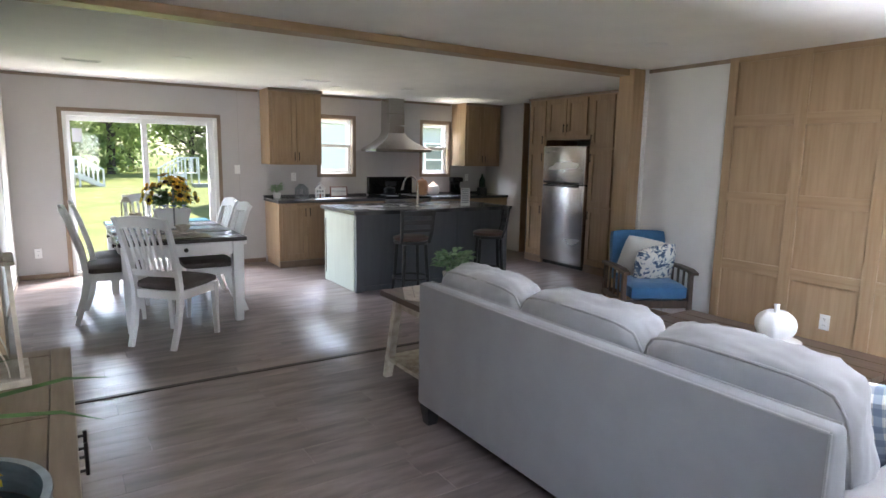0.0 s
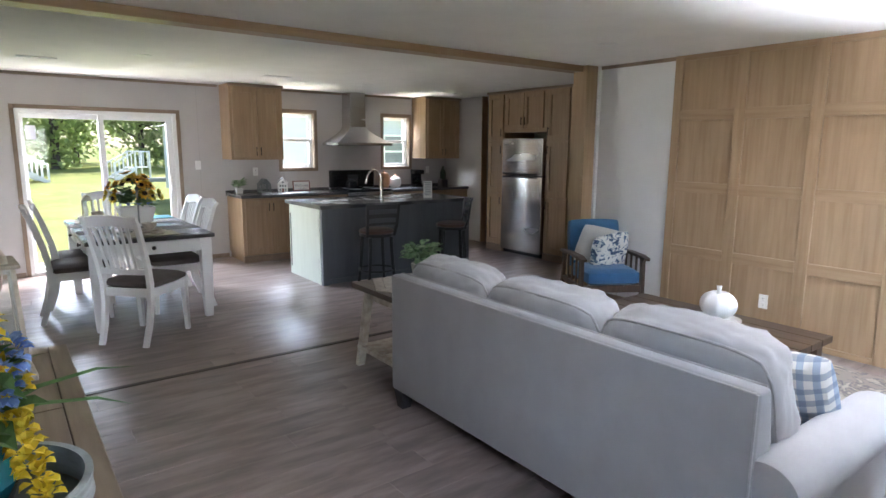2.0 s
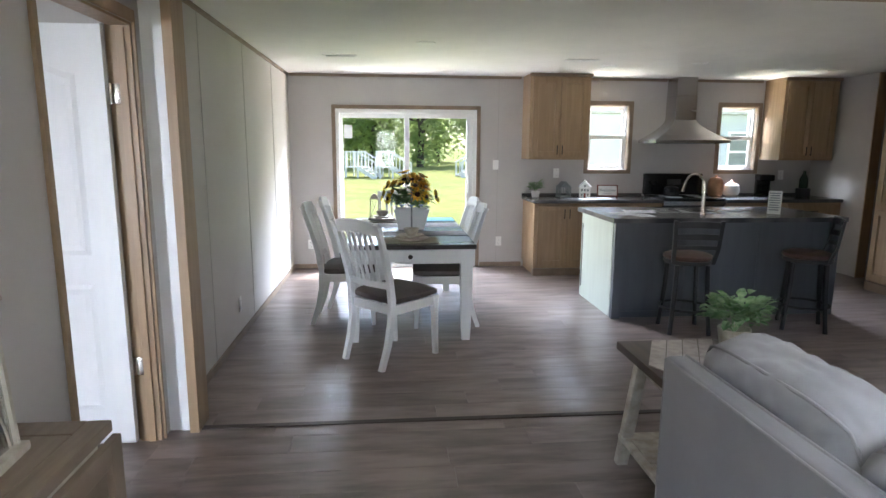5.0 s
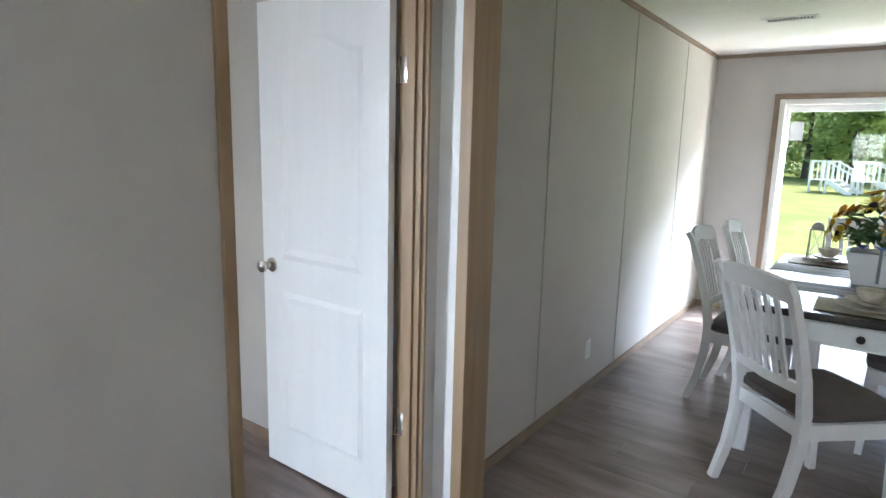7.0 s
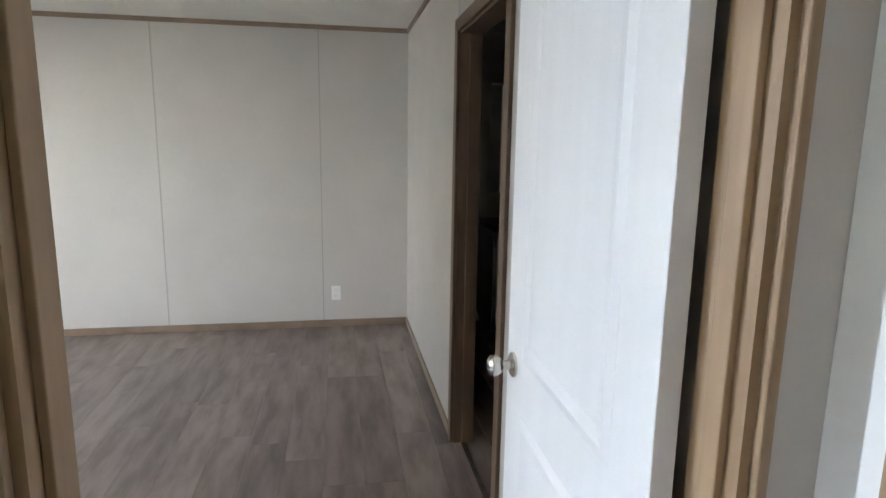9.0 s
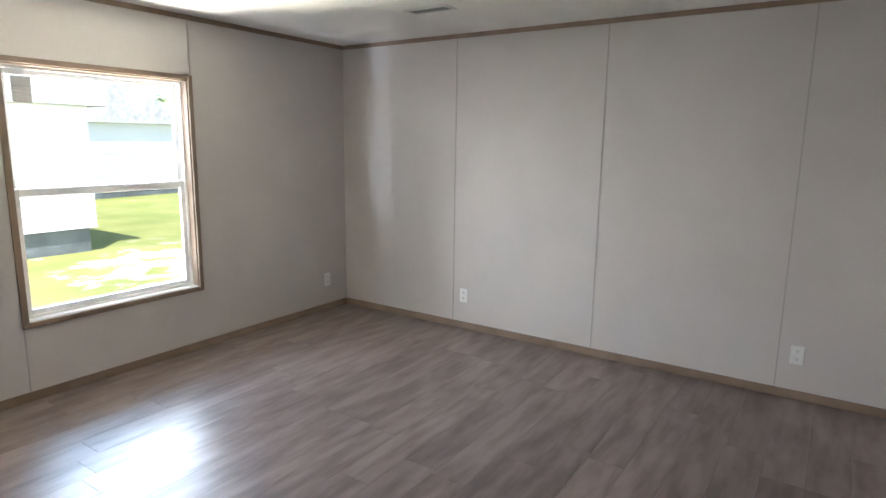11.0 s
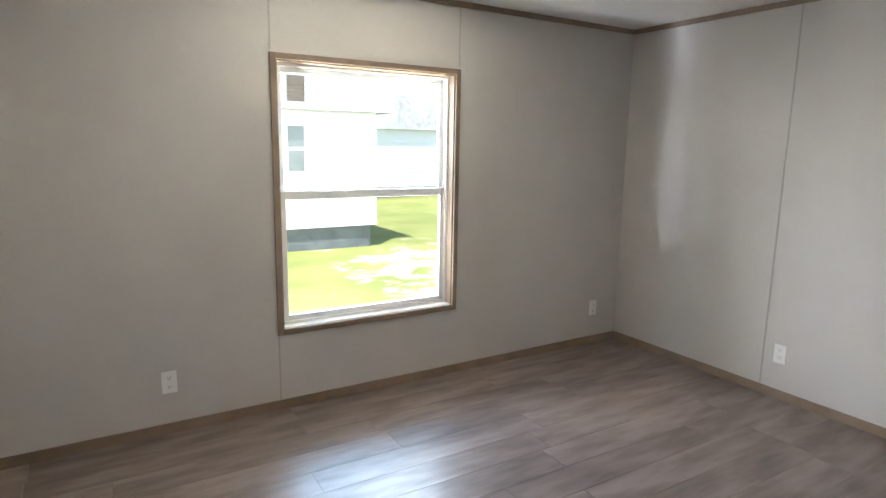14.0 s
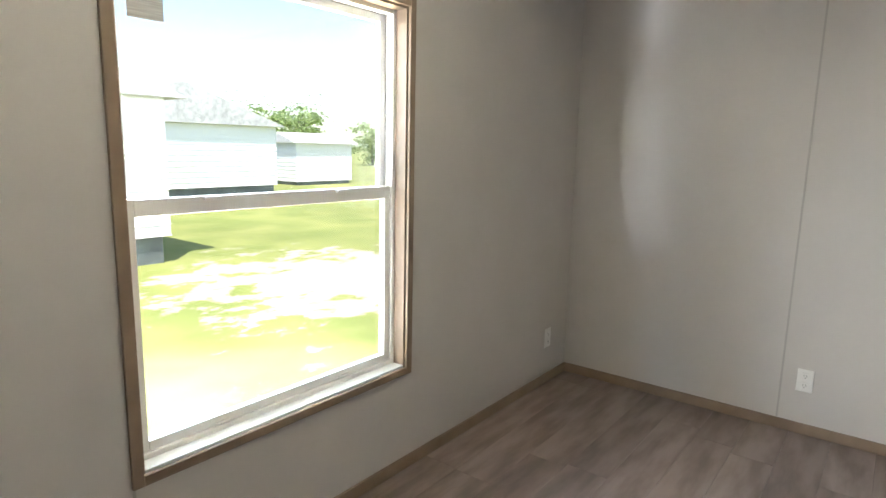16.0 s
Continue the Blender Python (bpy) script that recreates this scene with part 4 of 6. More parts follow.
t = thing("island_countertop", "dark marbled countertop of the island with white streaks", "countertop")
bm = bmesh.new()
for a, b in (((3.07, 5.98, CT - 0.04), (3.68, 6.95, CT)), ((4.26, 5.98, CT - 0.04), (5.21, 6.95, CT)), ((3.68, 5.98, CT - 0.04), (4.26, 6.36, CT)), ((3.68, 6.8, CT - 0.04), (4.26, 6.95, CT))):
    box(bm, a, b)
part("slab", bm, COUNTER, t)
sk = thing("sink", "stainless steel sink set in the island countertop", "sink")
bm = bmesh.new()
for a, b in (((3.662, 6.345, CT + 0.0005), (4.278, 6.375, CT + 0.005)), ((3.662, 6.785, CT + 0.0005), (4.278, 6.815, CT + 0.005)), ((3.662, 6.375, CT + 0.0005), (3.695, 6.785, CT + 0.005)), ((4.245, 6.375, CT + 0.0005), (4.278, 6.785, CT + 0.005)), ((3.96, 6.375, CT - 0.02), (3.975, 6.785, CT + 0.004))):
    box(bm, a, b, 0.0015)
part("rim", bm, STEEL, sk)
piece("basin", [((3.681, 6.361, CT - 0.17), (3.684, 6.799, CT)), ((4.256, 6.361, CT - 0.17), (4.259, 6.799, CT)), ((3.684, 6.361, CT - 0.17), (4.256, 6.364, CT)), ((3.684, 6.796, CT - 0.17), (4.256, 6.799, CT)), ((3.684, 6.364, CT - 0.17), (4.256, 6.796, CT - 0.167))], STEEL, sk)
fc = thing("faucet", "brushed nickel pull-down gooseneck faucet on the island", "faucet", pose(4.02, 6.28, CT, 0, 0, 55))
bm = bmesh.new()
pts = [(0, 0, 0), (0, 0, 0.1), (0, 0, 0.24)] + [(0, 0.085 - 0.085 * math.cos(a), 0.24 + 0.12 * math.sin(a)) for a in [0.3 * k for k in range(1, 10)]] + [(0, 0.185, 0.2)]
tube(bm, pts, [0.022, 0.018, 0.012] + [0.012] * 9 + [0.016], 12)
part("spout", bm, CHROME, fc, smooth=True)
bm = bmesh.new()
lathe(bm, [(0.03, 0.0), (0.028, 0.012), (0.023, 0.016)], 20)
part("base", bm, CHROME, fc, smooth=True)
bm = bmesh.new()
tube(bm, [(0.018, 0, 0.07), (0.05, 0, 0.085), (0.09, 0, 0.12)], [0.008, 0.007, 0.006], 8)
part("lever", bm, CHROME, fc, smooth=True)

# range and hood
rg = thing("kitchen_range", "black electric kitchen range with a raised control back", "range", pose(4.36, 7.78, 0))
piece("body", [((0.0, 0.02, 0.0), (0.76, 0.612, 0.885), 0.003)], BLACK, rg)
piece("cooktop", [((-0.002, -0.005, 0.8855), (0.762, 0.55, 0.905), 0.005)], BLACK, rg, "black glass cooktop")
piece("control_back", [((0.0, 0.55, 0.9055), (0.76, 0.615, 1.17), 0.012)], BLACK, rg)
od = piece("oven_door", [((0.01, -0.022, 0.22), (0.75, 0.0195, 0.8), 0.008)], BLACK, rg)
bm = bmesh.new()
tube(bm, [(0.06, -0.06, 0.76), (0.7, -0.06, 0.76)], 0.011, 10)
for x in (0.09, 0.67):
    tube(bm, [(x, -0.06, 0.76), (x, -0.0225, 0.76)], 0.008, 8)
part("handle", bm, STEEL, od, "steel oven handle", True)
piece("drawer", [((0.01, -0.02, 0.05), (0.75, 0.0195, 0.2), 0.006)], BLACK, rg)
piece("trim_strip", [((0.0, -0.012, 0.82), (0.76, 0.0195, 0.87), 0.004)], STEEL, rg, "steel front strip")
for x in (0.2, 0.56):
    for y, r in ((0.16, 0.1), (0.4, 0.08)):
        bm = bmesh.new()
        lathe(bm, [(r, 0.9052), (r, 0.9065), (r - 0.004, 0.9068)], 28, pose(x, y, 0))
        part("burner", bm, GREYM, rg)
for k in range(4):
    bm = bmesh.new()
    lathe(bm, [(0.019, 0.0), (0.017, 0.018), (0.012, 0.02)], 16, pose(0.08 + (k % 2) * 0.08 + (k // 2) * 0.48, 0.5495, 1.06, 90, 0, 0))
    part("knob", bm, BLACK, rg)
piece("display", [((0.29, 0.5475, 1.03), (0.47, 0.5496, 1.1))], SLOT, rg)
pt = thing("cooking_pot", "black lidded pot standing on the range", "pot", pose(4.62, 8.15, 0.907))
bm = bmesh.new()
lathe(bm, [(0.085, 0), (0.095, 0.012), (0.097, 0.09), (0.1, 0.093)], 24)
part("pan", bm, BLACK, pt, smooth=True)
bm = bmesh.new()
lathe(bm, [(0.099, 0.0935), (0.08, 0.11), (0.02, 0.122), (0.015, 0.135), (0.02, 0.142), (0.01, 0.147)], 24)
part("lid", bm, BLACK, pt, smooth=True)

hd = thing("range_hood", "stainless steel chimney range hood on the wall", "range hood", pose(4.735, 8.399, 0))
bm = bmesh.new()
lo = [(-0.46, -0.50, 1.545), (0.46, -0.50, 1.545), (0.46, 0, 1.545), (-0.46, 0, 1.545)]
md = [(-0.46, -0.50, 1.58), (0.46, -0.50, 1.58), (0.46, 0, 1.58), (-0.46, 0, 1.58)]
rings = [lo, md]
for k in range(1, 9):
    u = k / 8
    e = 1 - (1 - u) ** 1.5
    wx, wy = 0.46 + (0.135 - 0.46) * e, 0.5 + (0.27 - 0.5) * e
    z = 1.58 + 0.24 * u
    rings.append([(-wx, -wy, z), (wx, -wy, z), (wx, 0, z), (-wx, 0, z)])
vr = [[bm.verts.new(p) for p in r] for r in rings]
for a, b in zip(vr, vr[1:]):
    for k in range(4):
        bm.faces.new((a[k], a[(k + 1) % 4], b[(k + 1) % 4], b[k]))
bm.faces.new(vr[0][::-1]), bm.faces.new(vr[-1])
part("canopy", bm, STEEL, hd)
piece("chimney", [((-0.13, -0.265, 1.815), (0.13, -0.0005, 2.10), 0.003), ((-0.126, -0.261, 2.1005), (0.126, -0.0005, H - 0.002), 0.003)], STEEL, hd)
piece("filter", [((-0.40, -0.44, 1.538), (0.40, -0.06, 1.5445), 0.002)], GREYM, hd, "grey mesh filter")
for x in (-0.3, 0.3):
    bm = bmesh.new()
    lathe(bm, [(0.03, 1.535), (0.035, 1.544)], 18, pose(x, -0.465, 0))
    part("hood_lamp", bm, CHROME, hd)


# ---- counter decorations ----
def leafy(bm, n, spread, tall, size, seed, droop=0.3):
    r = random.Random(seed)
    for k in range(n):
        a, h = r.uniform(0, 6.283), r.uniform(0.25, 1.0)
        rad = spread * r.uniform(0.3, 1.0)
        root = Vector((math.cos(a) * rad * 0.6, math.sin(a) * rad * 0.6, tall * h * r.uniform(0.5, 0.9)))
        tip = root + Vector((math.cos(a) * size, math.sin(a) * size, size * r.uniform(-droop, 0.7))) * r.uniform(0.7, 1.2)
        blade(bm, root, tip, size * r.uniform(0.5, 0.75), size * 0.1)


def potted(label, m, pot, tall, spread, size, n, mat, potmat, seed):
    t = thing("potted_plant", label, "plant", m)
    bm = bmesh.new()
    if pot[0] == "box":
        w, h = pot[1], pot[2]
        bm2 = [(-w * 0.42, 0), (-w / 2, h)]
        v = [[bm.verts.new((sx * w / 2 * s, sy * w / 2 * s, z)) for sx, sy in ((-1, -1), (1, -1), (1, 1), (-1, 1))] for s, z in ((0.82, 0), (1, h), (0.88, h), (0.86, h * 0.85))]
        for a, b in zip(v, v[1:]):
            for k in range(4):
                bm.faces.new((a[k], a[(k + 1) % 4], b[(k + 1) % 4], b[k]))
        bm.faces.new(v[0][::-1]), bm.faces.new(v[-1])
    else:
        w, h = pot[1], pot[2]
        lathe(bm, [(w * 0.36, 0), (w * 0.5, h), (w * 0.46, h), (w * 0.44, h * 0.85)], 20)
    part("pot", bm, potmat, t)
    bm = bmesh.new()
    leafy(bm, n, spread, tall - pot[2], size, seed)
    r = random.Random(seed)
    for k in range(10):
        a = r.uniform(0, 6.28)
        tube(bm, [(0, 0, -pot[2] * 0.2), (math.cos(a) * spread * 0.5, math.sin(a) * spread * 0.5, (tall - pot[2]) * r.uniform(0.4, 0.8))], 0.002, 5)
    bmesh.ops.translate(bm, verts=bm.verts, vec=(0, 0, pot[2]))
    part("foliage", bm, mat, t, "leafy green foliage")
    return t


potted("small green plant in a white pot on the counter", pose(2.93, 8.18, CT), ("box", 0.085, 0.075), 0.2, 0.10, 0.055, 90, LEAFV, WHITE, 3)

bh = thing("lantern_house", "grey metal house-shaped lantern on the counter", "lantern", pose(3.29, 8.22, CT, 0, 0, 10))
bm = bmesh.new()
for sx in (-1, 1):
    for sy in (-1, 1):
        box(bm, (sx * 0.07 - 0.006, sy * 0.05 - 0.006, 0.012), (sx * 0.07 + 0.006, sy * 0.05 + 0.006, 0.12), 0.001)
    for k in range(-2, 3):
        tube(bm, [(k * 0.024, sx * 0.05, 0.012), (k * 0.024, sx * 0.05, 0.12)], 0.003, 5)
        tube(bm, [(sx * 0.07, k * 0.017, 0.012), (sx * 0.07, k * 0.017, 0.12)], 0.003, 5)
part("cage", bm, GREYM, bh)
piece("base", [((-0.08, -0.06, 0), (0.08, 0.06, 0.0118), 0.003)], GREYM, bh)


def gable(bm, w, d, z0, z1, over=0.0):
    v = [bm.verts.new(p) for p in ((-w - over, -d, z0), (w + over, -d, z0), (0, -d, z1), (-w - over, d, z0), (w + over, d, z0), (0, d, z1))]
    for q in ((0, 1, 2), (5, 4, 3), (0, 2, 5, 3), (1, 4, 5, 2), (0, 3, 4, 1)):
        bm.faces.new([v[k] for k in q])


bm = bmesh.new()
gable(bm, 0.078, 0.058, 0.1205, 0.19)
part("roof", bm, GREYM, bh)
wh = thing("ceramic_house", "white ceramic cottage ornament with dark windows on the counter", "ornament", pose(3.55, 8.2, CT, 0, 0, -18))
piece("wall", [((-0.065, -0.05, 0), (0.065, 0.05, 0.12), 0.003)], CERAMIC, wh)
bm = bmesh.new()
gable(bm, 0.065, 0.05, 0.1205, 0.185)
part("gable", bm, CERAMIC, wh)
for s in (-1, 1):
    bm = bmesh.new()
    box(bm, (-0.056, -0.058, -0.004), (0.056, 0.058, 0.004), 0.001, pose(s * 0.036, 0, 0.163, 0, s * 44, 0))
    part("roof_slab", bm, GREYM if s < 0 else CERAMIC, wh)
for x, z in ((-0.035, 0.03), (0.035, 0.03), (-0.035, 0.085), (0.035, 0.085), (0, 0.085), (0, 0.135)):
    piece("window", [((x - 0.011, -0.0535, z - 0.013), (x + 0.011, -0.0502, z + 0.013), 0.001)], GREYM, wh)
piece("door", [((-0.012, -0.0535, 0.0), (0.012, -0.0502, 0.05), 0.001)], REDP, wh)

sg = thing("welcome_sign", "small framed welcome sign leaning on the counter", "sign", pose(3.86, 8.26, CT, -8, 0, -4))
piece("board", [((-0.115, -0.006, 0.012), (0.115, 0.006, 0.13), 0.002)], PAPER, sg, "off-white sign board")
piece("frame", [((-0.128, -0.012, 0.0), (0.128, 0.009, 0.0118), 0.003), ((-0.128, -0.012, 0.1305), (0.128, 0.009, 0.142), 0.003), ((-0.128, -0.012, 0.012), (-0.1155, 0.009, 0.13), 0.003), ((0.1155, -0.012, 0.012), (0.128, 0.009, 0.13), 0.003)], REDP, sg, "rust brown frame")
def writing(name, text, size, m, mat, parent):
    cu = bpy.data.curves.new(name, "FONT")
    cu.body, cu.size, cu.align_x, cu.align_y, cu.extrude = text, size, "CENTER", "CENTER", 0.0006
    tmp = bpy.data.objects.new(name, cu)
    scene.collection.objects.link(tmp)
    bpy.context.view_layer.update()
    me = bpy.data.meshes.new_from_object(tmp.evaluated_get(bpy.context.evaluated_depsgraph_get()))
    bpy.data.objects.remove(tmp)
    me.materials.clear()
    me.materials.append(mat)
    ob = new(name, me)
    ob.parent, ob.matrix_local = parent, m
    return ob


writing("lettering", "Welcome", 0.052, pose(0, -0.0072, 0.075, 90, 0, 0), INK, sg)
piece("text_bar", [((-0.05, -0.0068, 0.032), (0.05, -0.0061, 0.036))], INK, sg)


def jar(name, label, m, profile, mat, lid=None, lidmat=None):
    t = thing(name, label, "jar", m)
    bm = bmesh.new()
    lathe(bm, profile, 28)
    part("body", bm, mat, t, smooth=True)
    if lid:
        bm = bmesh.new()
        lathe(bm, lid, 28)
        part("lid", bm, lidmat, t, smooth=True)
    return t


jar("canister", "copper-coloured lidded canister on the counter", pose(5.22, 8.2, CT), [(0.06, 0), (0.085, 0.02), (0.095, 0.1), (0.09, 0.19), (0.07, 0.22)], COPPER, [(0.072, 0.221), (0.06, 0.235), (0.02, 0.245), (0.018, 0.262), (0.01, 0.268)], COPPER)
jar("cookie_jar", "round white ceramic jar with lid on the counter", pose(5.44, 8.22, CT), [(0.05, 0), (0.085, 0.02), (0.1, 0.08), (0.085, 0.14), (0.06, 0.155)], CERAMIC, [(0.064, 0.156), (0.055, 0.17), (0.02, 0.182), (0.018, 0.2), (0.008, 0.205)], COPPER)
cf = thing("coffee_maker", "black drip coffee maker with glass carafe on the counter", "coffee maker", pose(5.86, 8.2, CT, 0, 0, -15))
piece("base", [((-0.08, -0.11, 0), (0.08, 0.11, 0.03), 0.008)], BLACK, cf)
piece("tower", [((-0.08, 0.03, 0.0305), (0.08, 0.11, 0.2), 0.008)], BLACK, cf)
piece("head", [((-0.085, -0.1, 0.2005), (0.085, 0.112, 0.275), 0.012)], BLACK, cf)
bm = bmesh.new()
lathe(bm, [(0.05, 0.031), (0.062, 0.05), (0.062, 0.1), (0.045, 0.14), (0.047, 0.145)], 24, pose(0, -0.035, 0))
part("carafe", bm, BOTTLE, cf, "glass carafe", True)
bm = bmesh.new()
tube(bm, [(0.0, -0.09, 0.13), (0.0, -0.13, 0.125), (0.0, -0.13, 0.07), (0.0, -0.098, 0.06)], 0.007, 8)
part("carafe_handle", bm, BLACK, cf)
bt = thing("glass_bottle", "tall green glass bottle on a wooden block", "bottle", pose(6.42, 8.25, CT))
piece("stand", [((-0.065, -0.055, 0), (0.065, 0.055, 0.10), 0.004)], STOOLM, bt, "dark wooden block")
bm = bmesh.new()
lathe(bm, [(0.045, 0.101), (0.05, 0.11), (0.05, 0.22), (0.03, 0.26), (0.018, 0.28), (0.018, 0.32), (0.021, 0.322)], 24)
part("bottle", bm, BOTTLE, bt, smooth=True)
cd = thing("price_card", "printed card in a clear stand on the island", "card", pose(4.72, 6.3, CT, 0, 0, -30))
piece("card", [((-0.055, -0.002, 0.004), (0.055, 0.002, 0.21), 0.0005)], PAPER, cd)
piece("foot", [((-0.056, -0.035, 0.0), (0.056, 0.035, 0.0035), 0.001)], PLASTIC, cd)
for k in range(8):
    z = 0.19 - k * 0.022
    w = 0.04 if k % 3 else 0.046
    piece("print_bar", [((-w, -0.0027, z - 0.006), (w * (0.9 if k % 2 else 1), -0.0021, z + 0.004))], INK, cd)
for x, y, r, w in ((3.3, 6.35, 20, 0.21), (3.52, 6.52, -12, 0.28), (3.42, 6.22, 5, 0.16), (4.45, 6.5, 24, 0.2)):
    t = thing("paper_sheet", "loose printed sheet lying on the island", "paper", pose(x, y, CT, 0, 0, r))
    piece("sheet", [((-w / 2, -0.11, 0.0008), (w / 2, 0.11, 0.0022))], PAPER, t)
    for k in range(5):
        piece("print_bar", [((-w * 0.4, -0.08 + k * 0.035, 0.0023), (w * 0.35, -0.07 + k * 0.035, 0.0027))], INK, t)
t = thing("paper_sheet", "long flyer lying on the counter by the ornaments", "paper", pose(3.6, 7.95, CT, 0, 0, 5))
piece("sheet", [((-0.2, -0.07, 0.0008), (0.2, 0.07, 0.002))], PAPER, t)


# ---- bar stools ----
def stool(m, label):
    t = thing("bar_stool", label, "stool", m, "bar stools at the island")
    bm = bmesh.new()
    lathe(bm, [(0.12, 0.565), (0.185, 0.57), (0.19, 0.585), (0.185, 0.6)], 32)
    part("swivel_ring", bm, STOOLM, t, smooth=True)
    bm = bmesh.new()
    lathe(bm, [(0.178, 0.6005), (0.192, 0.615), (0.188, 0.635), (0.15, 0.65), (0.05, 0.653)], 32)
    part("seat", bm, LEATHER, t, "round brown leather seat", True)
    for sx in (-1, 1):
        for sy in (-1, 1):
            bm = bmesh.new()
            pts = [(sx * (0.12 + 0.035 * u ** 1.5), sy * (0.12 + 0.035 * u ** 1.5), 0.564 * (1 - u)) for u in [k / 6 for k in range(7)]]
            tube(bm, pts, [0.02] * 4 + [0.018, 0.017, 0.019], 10)
            part("leg", bm, STOOLM, t, smooth=True)
    bm = bmesh.new()
    tube(bm, [(0.193 * math.cos(a), 0.193 * math.sin(a), 0.2) for a in [6.28319 * k / 28 for k in range(29)]], 0.011, 8, False)
    part("foot_ring", bm, STOOLM, t, smooth=True)
    for s in (-1, 1):
        bm = bmesh.new()
        bar(bm, [(s * 0.155, -0.12, 0.58), (s * 0.168, -0.165, 0.7), (s * 0.178, -0.195, 0.93)], 0.03, 0.02, (1, 0, 0))
        part("back_post", bm, STOOLM, t)
    for z0, h in ((0.895, 0.05), (0.80, 0.045), (0.715, 0.03)):
        bm = bmesh.new()
        pts = [(-0.172 + 0.344 * k / 8, -0.188 - 0.035 * math.sin(3.1416 * k / 8) + (0.93 - z0) * 0.1, z0 + 0.008 * math.sin(3.1416 * k / 8)) for k in range(9)]
        bar(bm, pts, h, 0.016, (0, 0, 1))
        part("back_rail", bm, STOOLM, t)
    return t


stool(pose(3.58, 5.66, 0, 0, 0, -8), "black bar stool with ladder back and brown leather seat")
stool(pose(4.62, 5.66, 0, 0, 0, 62), "black swivel bar stool turned sideways to the island")


# ---- dining ----
tb = thing("dining_table", "white farmhouse dining table with dark stained top", "table", pose(1.32, 6.36, 0))
TX, TY, TZ = 0.5, 0.88, 0.76
piece("tabletop", [((-TX, -TY, TZ - 0.035), (TX, TY, TZ), 0.006)], DARKTOP, tb, "dark stained plank top")
for sx in (-1, 1):
    for sy in (-1, 1):
        bm = bmesh.new()
        cx, cy = sx * (TX - 0.07), sy * (TY - 0.07)
        v = [[bm.verts.new((cx + a * w, cy + b * w, z)) for a, b in ((-1, -1), (1, -1), (1, 1), (-1, 1))] for w, z in ((0.03, 0), (0.036, 0.1), (0.045, 0.5), (0.045, TZ - 0.0355))]
        for a, b in zip(v, v[1:]):
            for k in range(4):
                bm.faces.new((a[k], a[(k + 1) % 4], b[(k + 1) % 4], b[k]))
        bm.faces.new(v[0][::-1]), bm.faces.new(v[-1])
        part("leg", bm, WHITE, tb)
for sy in (-1, 1):
    piece("apron", [((-TX + 0.116, sy * (TY - 0.05) - 0.012, TZ - 0.15), (TX - 0.116, sy * (TY - 0.05) + 0.012, TZ - 0.0355), 0.002)], WHITE, tb)
for sx in (-1, 1):
    piece("apron", [((sx * (TX - 0.05) - 0.012, -TY + 0.116, TZ - 0.15), (sx * (TX - 0.05) + 0.012, TY - 0.116, TZ - 0.0355), 0.002)], WHITE, tb)
def drawer(m):
    d = part("drawer", block_bm((-0.2, -0.016, -0.045), (0.2, -0.0005, 0.045), 0.004), WHITE, tb)
    d.matrix_local = m
    bm = bmesh.new()
    lathe(bm, [(0.008, 0), (0.008, 0.012), (0.018, 0.018), (0.017, 0.025), (0.008, 0.029)], 16, pose(0, -0.016, 0, 90, 0, 0))
    part("knob", bm, BRONZE, d, "dark round knob", True)


def block_bm(a, b, bevel=0.0):
    bm = bmesh.new()
    box(bm, a, b, bevel)
    return bm


drawer(pose(0, -TY + 0.0375, TZ - 0.09))
drawer(pose(-TX + 0.0375, -0.35, TZ - 0.09, 0, 0, -90))
drawer(pose(-TX + 0.0375, 0.35, TZ - 0.09, 0, 0, -90))


